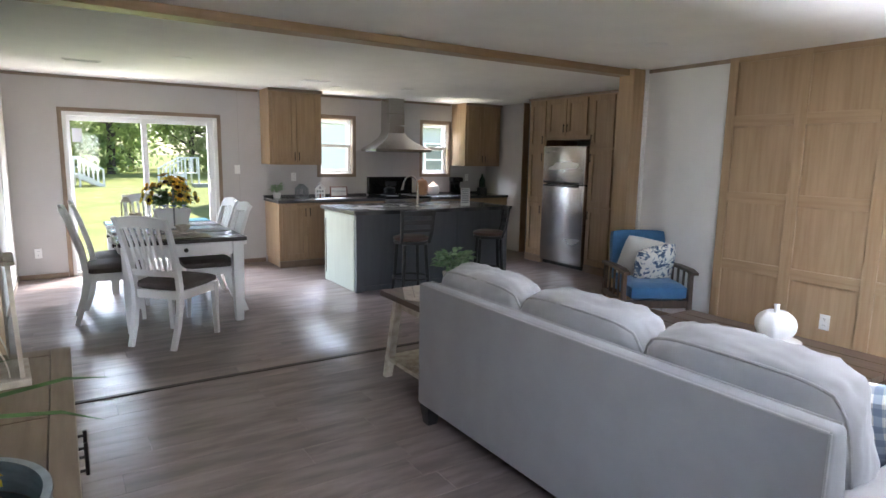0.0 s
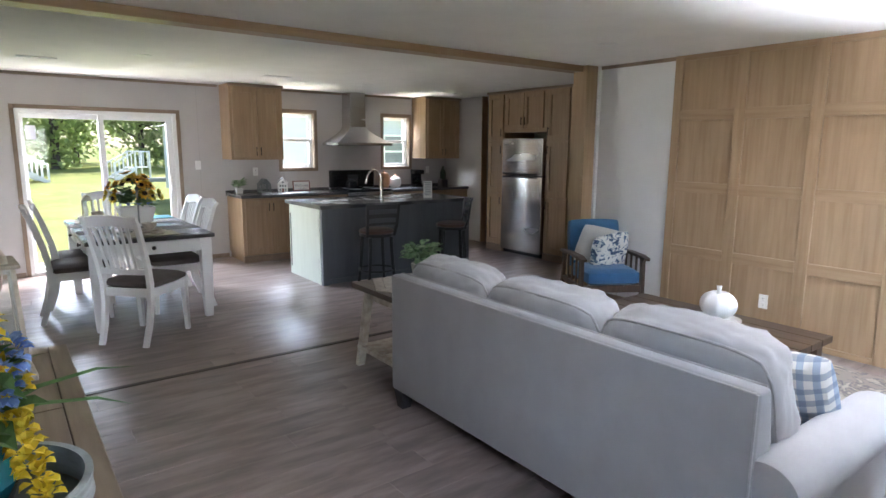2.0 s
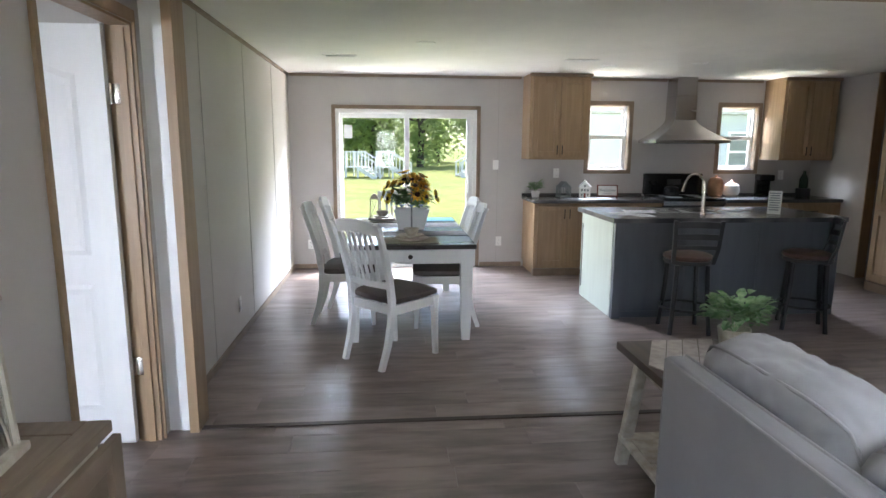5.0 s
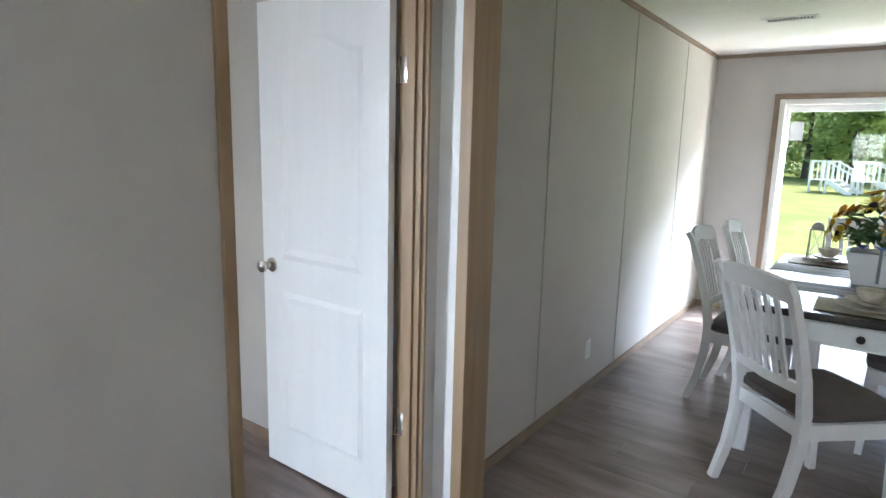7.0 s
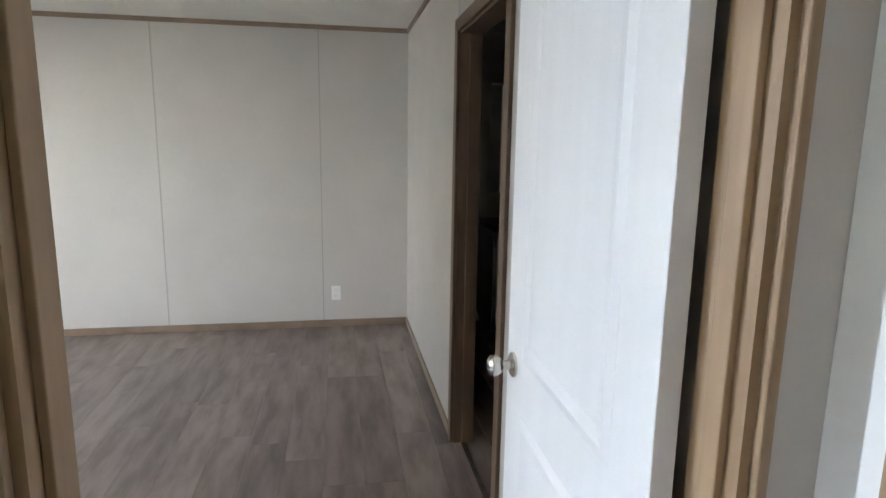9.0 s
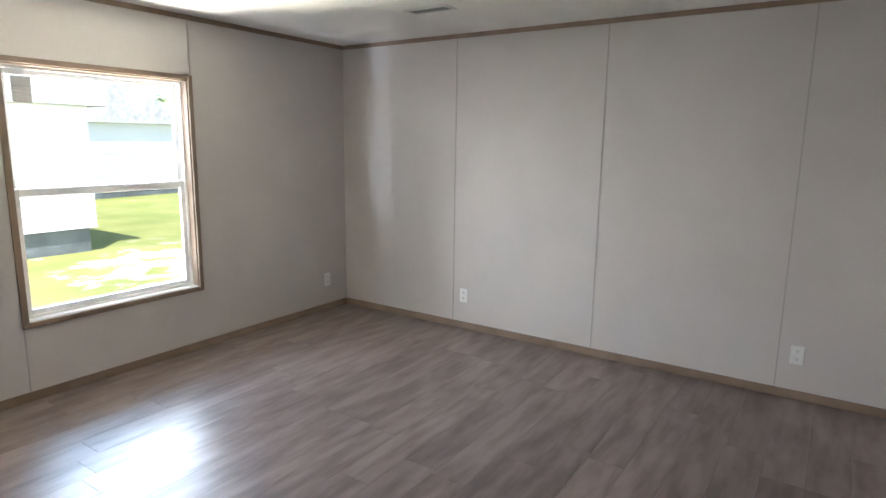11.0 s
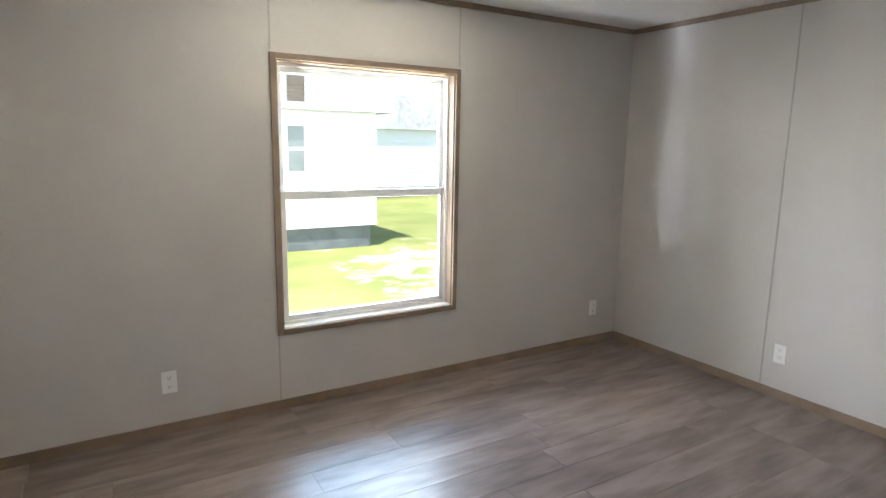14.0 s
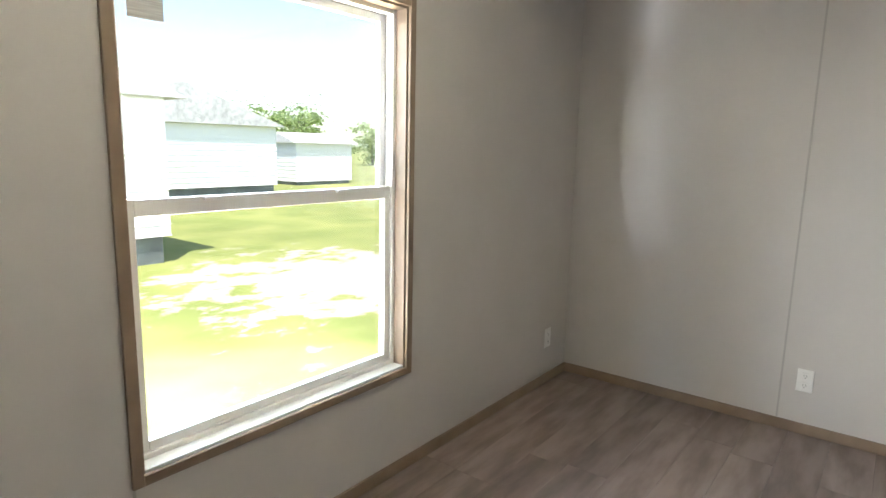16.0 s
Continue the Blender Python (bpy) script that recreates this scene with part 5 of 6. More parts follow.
def chair_parts():
    """Faces +y; the back leans to -y."""
    t = thing("dining_chair", "white slat-back dining chair with taupe upholstered seat", "chair", group="chairs round the dining table")
    for s in (-1, 1):
        bm = bmesh.new()
        pts = [(s * 0.185, -0.30, 0.0), (s * 0.19, -0.245, 0.16), (s * 0.195, -0.215, 0.32), (s * 0.198, -0.21, 0.46), (s * 0.203, -0.235, 0.62), (s * 0.208, -0.285, 0.80), (s * 0.212, -0.335, 0.955), (s * 0.214, -0.365, 1.0)]
        bar(bm, pts, 0.034, [0.036, 0.042, 0.046, 0.048, 0.042, 0.036, 0.03, 0.026], (1, 0, 0))
        part("back_leg", bm, WHITE, t)
        bm = bmesh.new()
        bar(bm, [(s * 0.21, 0.215, 0.0), (s * 0.21, 0.205, 0.2), (s * 0.21, 0.20, 0.44)], [0.032, 0.036, 0.044], [0.032, 0.036, 0.044], (1, 0, 0))
        part("front_leg", bm, WHITE, t)
        bm = bmesh.new()
        bar(bm, [(s * 0.203, -0.19, 0.405), (s * 0.212, 0.18, 0.405)], 0.022, 0.065, (1, 0, 0))
        part("side_rail", bm, WHITE, t)
    piece("front_rail", [((-0.187, 0.19, 0.373), (0.187, 0.212, 0.438), 0.002)], WHITE, t)
    piece("rear_rail", [((-0.173, -0.22, 0.373), (0.173, -0.20, 0.438), 0.002)], WHITE, t)
    bm = bmesh.new()
    puffed(bm, (0.455, 0.45, 0.085), 6, 0.0015, 2, 8, pose(0, 0.015, 0.468), 0.35)
    part("seat", bm, SEATG, t, "taupe fabric seat pad", True)
    bm = bmesh.new()
    pts = [(-0.196 + 0.392 * k / 8, -0.335 - 0.028 * math.sin(3.1416 * k / 8), 0.958 + 0.02 * math.sin(3.1416 * k / 8)) for k in range(9)]
    bar(bm, pts, 0.085, 0.02, (0, -0.25, 1))
    part("top_rail", bm, WHITE, t)
    bm = bmesh.new()
    bar(bm, [(-0.186, -0.232, 0.575), (0, -0.25, 0.575), (0.186, -0.232, 0.575)], 0.045, 0.018, (0, -0.2, 1))
    part("lower_rail", bm, WHITE, t)
    for k in range(6):
        x = -0.125 + 0.05 * k
        bm = bmesh.new()
        q = 0.012 * math.cos(x * 8)
        bar(bm, [(x * 0.95, -0.238 - q, 0.59), (x * 0.98, -0.268 - q, 0.70), (x * 1.04, -0.30 - q, 0.82), (x * 1.1, -0.338 - q, 0.93)], 0.024, 0.011, (1, 0, 0))
        part("slat", bm, WHITE, t)
    return t


ch = chair_parts()
ch.matrix_world = pose(1.19, 5.245, 0, 0, 0, -46)
for x, y, r in ((0.82, 6.2, -92), (0.90, 6.72, -90), (1.60, 6.06, 88), (1.62, 6.66, 92), (1.27, 7.28, 180)):
    copy_thing(ch, pose(x, y, 0, 0, 0, r))

# on the table
for i, (y0, y1, mat, lab) in enumerate(((5.95, 6.2, RUNNER, "grey striped woven runner across the table"), (6.5, 6.78, RUNNER, "grey striped woven runner across the table"))):
    t = thing("table_runner", lab, "runner", pose(1.32, 0, TZ))
    bm = bmesh.new()
    box(bm, (-0.495, y0, 0.0006), (0.495, y1, 0.0035), 0.001)
    part("cloth", bm, mat, t)
t = thing("table_cover", "teal cloth over the far end of the table", "tablecloth", pose(1.32, 0, TZ))
piece("cloth", [((-0.49, 6.93, 0.0006), (0.49, 7.2, 0.003), 0.001)], TEAL, t)


def setting(x, y):
    t = thing("placemat", "woven tan placemat on the table", "placemat", pose(x, y, TZ + 0.0045))
    piece("mat", [((-0.21, -0.15, 0.0), (0.21, 0.15, 0.004), 0.0015)], LINEN, t)
    t = thing("dinner_plate", "stack of cream plates on a placemat", "plate", pose(x, y, TZ + 0.009))
    for k, (r, z) in enumerate(((0.135, 0.0), (0.1, 0.022))):
        bm = bmesh.new()
        lathe(bm, [(r * 0.55, z), (r * 0.7, z + 0.005), (r, z + 0.018), (r, z + 0.021), (r * 0.68, z + 0.009), (r * 0.3, z + 0.007)], 32)
        part("plate", bm, IVORY, t, smooth=True)
    t = thing("cup", "cream bowl-shaped cup on the plates", "cup", pose(x, y, TZ + 0.046))
    bm = bmesh.new()
    lathe(bm, [(0.03, 0), (0.055, 0.03), (0.062, 0.055), (0.058, 0.055), (0.05, 0.03), (0.02, 0.01)], 28)
    part("bowl", bm, IVORY, t, smooth=True)


setting(1.335, 5.69)
setting(1.1, 6.98)
fl = thing("flower_arrangement", "sunflowers and greenery in a white box planter", "flowers", pose(1.36, 6.42, TZ + 0.0006))
bm = bmesh.new()
v = [[bm.verts.new((sx * w, sy * w * 0.8, z)) for sx, sy in ((-1, -1), (1, -1), (1, 1), (-1, 1))] for w, z in ((0.09, 0), (0.125, 0.15), (0.113, 0.15), (0.11, 0.13))]
for a, b in zip(v, v[1:]):
    for k in range(4):
        bm.faces.new((a[k], a[(k + 1) % 4], b[(k + 1) % 4], b[k]))
bm.faces.new(v[0][::-1]), bm.faces.new(v[-1])
part("planter", bm, WHITE, fl, "white painted box")
piece("planter_handle", [((-0.006, -0.108, 0.02), (0.006, -0.1, 0.36), 0.001)], GREYM, fl)
bm = bmesh.new()
leafy(bm, 150, 0.19, 0.26, 0.07, 12, 0.5)
bmesh.ops.translate(bm, verts=bm.verts, vec=(0, 0, 0.12))
part("foliage", bm, LEAF, fl)
r = random.Random(21)
for k in range(26):
    a, el = r.uniform(0, 6.283), r.uniform(0.05, 1.3)
    d = Vector((math.cos(a) * math.cos(el), math.sin(a) * math.cos(el), math.sin(el)))
    c = Vector((0, 0, 0.2)) + Vector((d.x * 0.19, d.y * 0.19, d.z * 0.21)) * r.uniform(0.75, 1.05)
    u = d.cross(Vector((0, 0, 1))).normalized()
    w = d.cross(u)
    bm = bmesh.new()
    sz = r.uniform(0.85, 1.15)
    for ring, n in ((1.0, 13), (0.8, 11)):
        for j in range(n):
            q = 6.283 * j / n + ring
            o = u * math.cos(q) + w * math.sin(q)
            blade(bm, c + o * 0.012, c + o * 0.05 * ring * sz + d * 0.012, 0.02, 0.004)
    part("sunflower", bm, GOLD if k % 3 else YELLOW, fl)
    bm = bmesh.new()
    lathe(bm, [(0.02, 0), (0.019, 0.008), (0.01, 0.013)], 14, Matrix.Translation(c) @ d.to_track_quat("Z", "Y").to_matrix().to_4x4())
    part("flower_centre", bm, BROWNC, fl)
for k in range(3):
    a = 4.2 + k * 0.5
    bm = bmesh.new()
    for j in range(10):
        q = 6.283 * j / 10
        c = Vector((math.cos(a) * 0.14, math.sin(a) * 0.14, 0.17))
        blade(bm, c, c + Vector((math.cos(q) * 0.03, math.sin(q) * 0.03, 0.02)), 0.02, 0.003)
    part("blue_flower", bm, BLUEP, fl)


def lantern(m, label, w, h, mat, name="lantern"):
    t = thing(name, label, "lantern", m)
    b = w / 2
    piece("base", [((-b - 0.012, -b - 0.012, 0), (b + 0.012, b + 0.012, 0.022), 0.004)], mat, t)
    for sx in (-1, 1):
        for sy in (-1, 1):
            bm = bmesh.new()
            bar(bm, [(sx * (b - 0.008), sy * (b - 0.008), 0.0225), (sx * (b * 0.8), sy * (b * 0.8), h * 0.8)], w * 0.06, w * 0.06)
            part("post", bm, mat, t)
    for ax in (0, 1):
        for s in (-1, 1):
            bm = bmesh.new()
            pl = b * 0.9
            for q in (-1, 1):
                pts = []
                for k in range(13):
                    u = k / 12
                    o = q * b * 0.62 * math.cos(u * 3.1416) * (1 - 0.15 * u)
                    pts.append((o, s * (b * (0.95 - 0.15 * u)), 0.03 + (h * 0.74) * u) if ax == 0 else (s * (b * (0.95 - 0.15 * u)), o, 0.03 + (h * 0.74) * u))
                tube(bm, pts, w * 0.013, 6)
            part("scrollwork", bm, mat, t, "curved metal scrollwork")
            bm = bmesh.new()
            p0, p1 = b * 0.9, b * 0.74
            c4 = [(-p0, s * p0, 0.024), (p0, s * p0, 0.024), (p1, s * p1, h * 0.78), (-p1, s * p1, h * 0.78)]
            if ax:
                c4 = [(y, x, z) for x, y, z in c4]
            bm.faces.new([bm.verts.new(p) for p in c4])
            bmesh.ops.solidify(bm, geom=bm.faces[:], thickness=0.002)
            part("pane", bm, GLASS, t).visible_shadow = False
    piece("cap", [((-b * 0.98, -b * 0.98, h * 0.8), (b * 0.98, b * 0.98, h * 0.83), 0.004)], mat, t)
    bm = bmesh.new()
    n = 10
    rows = []
    for k in range(n + 1):
        a = 3.1416 * k / n
        rows.append([bm.verts.new((b * 0.72 * math.cos(a), y, h * 0.8305 + h * 0.17 * math.sin(a))) for y in (-b * 0.72, b * 0.72)])
    for p, q in zip(rows, rows[1:]):
        bm.faces.new((p[0], p[1], q[1], q[0]))
    bm.faces.new([p[0] for p in rows]), bm.faces.new([p[1] for p in rows][::-1])
    part("roof", bm, mat, t, "arched roof")
    return t


fl.scale = (1.25, 1.25, 1.2)
lantern(pose(1.02, 7.02, TZ + 0.004), "small ivory metal lantern on the dining table", 0.1, 0.26, IVORY)

# ---- living room ----
so = thing("sofa", "pale grey linen three-seat sofa with rolled arms", "sofa", pose(2.08, 1.905, 0))
SY = 1.04
bm = bmesh.new()
box(bm, (0.0, -SY, 0.105), (0.16, SY, 0.80), 0.018, None, 3)
for v in bm.verts:
    if v.co.x > 0.08:
        v.co.x += 0.05 - 0.13 * max(0.0, min(1.0, (v.co.z - 0.4) / 0.4))
part("back", bm, SOFA, so, smooth=True)
piece("base", [((0.2105, -SY + 0.02, 0.105), (0.92, SY - 0.02, 0.31), 0.02)], SOFA, so)
bm = bmesh.new()
for p, q in (((0.004, -SY + 0.012, 0.79), (0.004, SY - 0.012, 0.79)), ((0.004, -SY + 0.008, 0.12), (0.004, -SY + 0.008, 0.79)), ((0.004, SY - 0.008, 0.12), (0.004, SY - 0.008, 0.79)), ((0.072, -SY + 0.012, 0.799), (0.072, SY - 0.012, 0.799))):
    tube(bm, [p, q], 0.005, 6)
part("piping", bm, PIPING, so, smooth=True)
for s in (-1, 1):
    bm = bmesh.new()
    prof = []
    for k in range(25):
        a = -0.9 + k * (3.1416 + 1.9) / 24
        prof.append((s * (SY + 0.035) + s * 0.105 * math.cos(a), 0.485 + 0.105 * math.sin(a)))
    prof += [(s * (SY - 0.06), 0.35), (s * (SY - 0.06), 0.105), (s * (SY + 0.1), 0.105)]
    xs = [0.17 if s > 0 else 0.012, 0.19 if s > 0 else 0.03, 0.5, 0.9, 0.93]
    rows = [[bm.verts.new((x, y * (1 if 0 < i < 4 else 1), z - (0.008 if i in (0, 4) else 0))) for y, z in prof] for i, x in enumerate(xs)]
    for p, q in zip(rows, rows[1:]):
        for k in range(len(p)):
            bm.faces.new((p[k], p[(k + 1) % len(p)], q[(k + 1) % len(p)], q[k]))
    bm.faces.new(rows[0][::-1]), bm.faces.new(rows[-1])
    for v in bm.verts:
        v.co.z += noise.noise(v.co * 5) * 0.006
    part("arm", bm, CUSHION, so, "rolled linen arm", True)
    for x in (0.005, 0.84):
        bm = bmesh.new()
        yy = s * (SY - 0.06)
        v = [[bm.verts.new((x + 0.04 + a * w, yy + b * w, z)) for a, b in ((-1, -1), (1, -1), (1, 1), (-1, 1))] for w, z in ((0.028, 0), (0.042, 0.1045))]
        for k in range(4):
            bm.faces.new((v[0][k], v[0][(k + 1) % 4], v[1][(k + 1) % 4], v[1][k]))
        bm.faces.new(v[0][::-1]), bm.faces.new(v[1])
        part("leg", bm, STOOLM, so, "dark tapered foot")
for k in range(3):
    yc = 0.68 - 0.68 * k
    bm = bmesh.new()
    plump(bm, (0.70, 0.56, 0.23), 0.11, k + 4, pose(0.26, yc, 0.637, 0, 0, 0) @ pose(0, 0, 0, 0, 74, 0) @ pose(0, 0, 0, 0, 0, 90), 4.2)
    bc = part("back_cushion", bm, CUSHION, so, "plump creased back cushion", True)
    bm = bmesh.new()
    mm = pose(0.26, yc, 0.637, 0, 0, 0) @ pose(0, 0, 0, 0, 74, 0) @ pose(0, 0, 0, 0, 0, 90)
    ring = []
    for j in range(65):
        a = 6.28319 * j / 64
        c, q = math.cos(a), math.sin(a)
        w = 1.0 / max(abs(c), abs(q))
        c, q, z = c * w, q * w, -0.72
        s = 1.03 / (abs(c) ** 4.2 + abs(q) ** 4.2 + abs(z) ** 4.2) ** (1 / 4.2)
        ring.append(mm @ Vector((c * s * 0.35, q * s * 0.28, z * s * 0.115)))
    tube(bm, ring, 0.0055, 6, False)
    part("piping", bm, PIPING, bc, smooth=True)
    bm = bmesh.new()
    puffed(bm, (0.62, 0.68, 0.17), 8, 0.006, k + 9, 10, pose(0.61, yc, 0.385), 0.55)
    part("seat_cushion", bm, CUSHION, so, "linen seat cushion", True)


def throw_pillow(label, m, size, mat, seed):
    t = thing("throw_pillow", label, "pillow", m)
    bm = bmesh.new()
    puffed(bm, (size, size, 0.16), 3.2, 0.008, seed, 14, pose(0, 0, 0, 90, 0, 0), 0.06)
    part("cover", bm, mat, t, smooth=True)


throw_pillow("blue and cream plaid pillow leaning on the sofa arm", pose(2.66, 1.03, 0.60, -22, 8, 100), 0.36, PLAID, 3)

# side table at the sofa's end
st = thing("side_table", "rustic side table with herringbone top and splayed white legs", "table", pose(2.53, 3.375, 0))
piece("top_frame", [((-0.31, -0.32, 0.555), (0.31, 0.32, 0.592), 0.003)], WALNUT, st, "brown plank edge")
n = 0
for k in range(8):
    u = -0.30 + 0.075 * k
    for s in (-1, 1):
        bm = bmesh.new()
        a0, a1 = (0.002, 0.302) if s > 0 else (-0.302, -0.002)
        vs = []
        for z in (0.5925, 0.597):
            vs.append([bm.verts.new((max(min(x, 0.305), -0.305), min(max(y, -0.315), 0.315), z)) for x, y in ((u + 0.002, 0.0), (u + 0.073, 0.0), (u + 0.073 + 0.15, a1 if s > 0 else a0), (u + 0.002 + 0.15, a1 if s > 0 else a0))])
        for j in range(4):
            bm.faces.new((vs[0][j], vs[0][(j + 1) % 4], vs[1][(j + 1) % 4], vs[1][j]))
        bm.faces.new(vs[0][::-1]), bm.faces.new(vs[1])
        part("plank", bm, PATCHED, st)
for sx in (-1, 1):
    for sy in (-1, 1):
        bm = bmesh.new()
        bar(bm, [(sx * 0.275, sy * 0.275, 0.0), (sx * 0.215, sy * 0.235, 0.5545)], 0.05, 0.045, (1, 0, 0))
        part("leg", bm, IVORY, st, "white splayed leg")
    piece("apron", [((sx * 0.225 - 0.01, -0.2, 0.48), (sx * 0.225 + 0.01, 0.2, 0.5545), 0.002)], IVORY, st)
for sy in (-1, 1):
    piece("apron", [((-0.19, sy * 0.235 - 0.01, 0.48), (0.19, sy * 0.235 + 0.01, 0.5545), 0.002)], IVORY, st)
piece("shelf", [((-0.29, -0.29, 0.12), (0.29, 0.29, 0.145), 0.003), ((-0.26, -0.2, 0.1455), (0.26, -0.02, 0.155), 0.002), ((-0.26, 0.0, 0.1455), (0.26, 0.2, 0.155), 0.002)], IVORY, st, "slatted lower shelf")
potted("variegated trailing plant in a pot on the side table", pose(2.67, 3.5, 0.598), ("round", 0.14, 0.11), 0.27, 0.18, 0.06, 170, LEAFV, IVORY, 8)
cb = thing("lamp_cord", "white cord hanging beside the sofa", "cord")
bm = bmesh.new()
tube(bm, [(2.29, 3.0, 0.59), (2.24, 2.995, 0.56), (2.2, 2.99, 0.48), (2.21, 2.99, 0.38), (2.25, 2.99, 0.25), (2.26, 2.99, 0.1), (2.27, 3.0, 0.006)], 0.006, 8)
part("cord", bm, PLASTIC, cb, smooth=True)

# coffee table and rug
rg2 = thing("area_rug", "worn patterned area rug under the coffee table", "rug", pose(3.98, 2.0, 0.001))
bm = bmesh.new()
box(bm, (-0.85, -1.45, 0), (1.0, 1.1, 0.009), 0.003)
part("rug", bm, RUG, rg2)
ct = thing("coffee_table", "brown wooden coffee table with plank top", "table", pose(3.78, 2.03, 0.0102))
for k in range(5):
    piece("top_plank", [((-0.36 + 0.144 * k, -0.64, 0.40), (-0.219 + 0.144 * k, 0.64, 0.44), 0.003)], WALNUT, ct)
for sx in (-1, 1):
    for sy in (-1, 1):
        piece("leg", [((sx * 0.30 - 0.04, sy * 0.56 - 0.04, 0.0), (sx * 0.30 + 0.04, sy * 0.56 + 0.04, 0.3995), 0.005)], WALNUT, ct)
    piece("apron", [((sx * 0.30 - 0.012, -0.519, 0.31), (sx * 0.30 + 0.012, 0.519, 0.3995), 0.002)], WALNUT, ct)
dl = thing("lace_doily", "white lace doily on the coffee table", "doily", pose(3.93, 1.98, 0.4505))
bm = bmesh.new()
for k in range(24):
    a = 6.28319 * k / 24
    lathe(bm, [(0.026, 0), (0.024, 0.003)], 10, pose(0.12 * math.cos(a), 0.12 * math.sin(a), 0))
lathe(bm, [(0.115, 0.0), (0.112, 0.0035), (0.05, 0.0036)], 36)
part("lace", bm, CERAMIC, dl)
pk = thing("ceramic_pumpkin", "white ceramic pumpkin on a lace doily", "ornament", pose(3.93, 1.98, 0.4545))
bm = bmesh.new()
rows = []
for i in range(17):
    p = -1.5708 + 3.1416 * i / 16
    row = []
    for k in range(48):
        a = 6.28319 * k / 48
        rr = 0.112 * (math.cos(p) ** 0.75 if abs(i - 8) < 8 else 0.06) * (1 - 0.06 * abs(math.cos(4 * a)))
        row.append(bm.verts.new((rr * math.cos(a), rr * math.sin(a), 0.088 + 0.088 * math.sin(p) - (0.018 if i > 14 else 0))))
    rows.append(row)
for p, q in zip(rows, rows[1:]):
    for k in range(48):
        bm.faces.new((p[k], p[(k + 1) % 48], q[(k + 1) % 48], q[k]))
bm.faces.new(rows[0][::-1]), bm.faces.new(rows[-1])
part("body", bm, CERAMIC, pk, "ribbed white body", True)
bm = bmesh.new()
tube(bm, [(0, 0, 0.15), (0, 0.002, 0.18), (0.006, 0.006, 0.21)], [0.02, 0.013, 0.017], 10)
part("stem", bm, CERAMIC, pk, smooth=True)

# end table by the sofa's near arm
et = thing("end_table", "dark brown wooden end table beside the sofa", "table", pose(2.62, 0.26, 0))
piece("top", [((-0.33, -0.3, 0.54), (0.33, 0.3, 0.58), 0.005)], WALNUT, et)
for sx in (-1, 1):
    for sy in (-1, 1):
        piece("leg", [((sx * 0.27 - 0.025, sy * 0.25 - 0.025, 0), (sx * 0.27 + 0.025, sy * 0.25 + 0.025, 0.5395), 0.004)], WALNUT, et)
piece("shelf", [((-0.29, -0.27, 0.15), (0.29, 0.27, 0.17), 0.003)], WALNUT, et)

# blue armchair
ac = thing("armchair", "blue upholstered armchair with wooden arms", "chair", pose(4.86, 3.62, 0, 0, 0, 150) @ Matrix.Scale(0.94, 4))
bm = bmesh.new()
puffed(bm, (0.54, 0.54, 0.16), 8, 0.003, 1, 10, pose(0, 0.05, 0.385), 0.6)
part("seat", bm, BLUE, ac, "thick blue seat cushion", True)
bm = bmesh.new()
puffed(bm, (0.54, 0.50, 0.13), 8, 0.003, 2, 10, pose(0, -0.27, 0.64, -78, 0, 0), 0.6)
part("backrest", bm, BLUE, ac, "blue back cushion", True)
for s in (-1, 1):
    for y0, y1, z in ((0.26, 0.24, 0.56), (-0.33, -0.27, 0.54)):
        bm = bmesh.new()
        bar(bm, [(s * 0.31, y0, 0.0), (s * 0.31, y1, z)], 0.035, 0.05, (1, 0, 0))
        part("leg", bm, WALNUT, ac)
    bm = bmesh.new()
    bar(bm, [(s * 0.315, -0.33, 0.56), (s * 0.315, -0.05, 0.577), (s * 0.315, 0.2, 0.577), (s * 0.315, 0.32, 0.562)], [0.05, 0.065, 0.075, 0.06], 0.028, (1, 0, 0))
    part("armrest", bm, WALNUT, ac, "shaped brown wooden armrest")
    piece("side_rail", [((s * 0.31 - 0.014, -0.28, 0.25), (s * 0.31 + 0.014, 0.215, 0.30), 0.004)], WALNUT, ac)
    for k in range(3):
        piece("spindle", [((s * 0.31 - 0.008, -0.15 + k * 0.12, 0.3005), (s * 0.31 + 0.008, -0.125 + k * 0.12, 0.56), 0.002)], WALNUT, ac)
piece("front_rail", [((-0.292, 0.235, 0.23), (0.292, 0.265, 0.30), 0.004)], WALNUT, ac)
piece("rear_rail", [((-0.292, -0.31, 0.25), (0.292, -0.285, 0.30), 0.004)], WALNUT, ac)
throw_pillow("plain cream cushion on the blue armchair", pose(4.91, 3.73, 0.59, -16, -12, 148), 0.40, CREAM, 5)
throw_pillow("blue floral print pillow on the armchair", pose(4.90, 3.585, 0.56, -24, 10, 160), 0.38, FLORAL, 6)

# console cabinet with flowers and lantern
cn = thing("console_cabinet", "weathered tan console cabinet with plank top", "cabinet", pose(0.235, 1.69, 0))
CX, CY, CZ = 0.225, 0.90, 0.8
piece("body", [((-CX + 0.02, -CY + 0.03, 0.06), (CX - 0.025, CY - 0.03, CZ - 0.0305), 0.003)], IVORY, cn, "distressed ivory body")
for k in range(3):
    piece("top_plank", [((-CX + 0.1 * 0, -CY + 0.075 + k * 0.5505, CZ - 0.03), (CX - 0.06, -CY + 0.073 + (k + 1) * 0.55, CZ), 0.002)], CONSOLE, cn)
piece("top_edge", [((CX - 0.058, -CY, CZ - 0.03), (CX, CY, CZ), 0.003)], CONSOLE, cn)
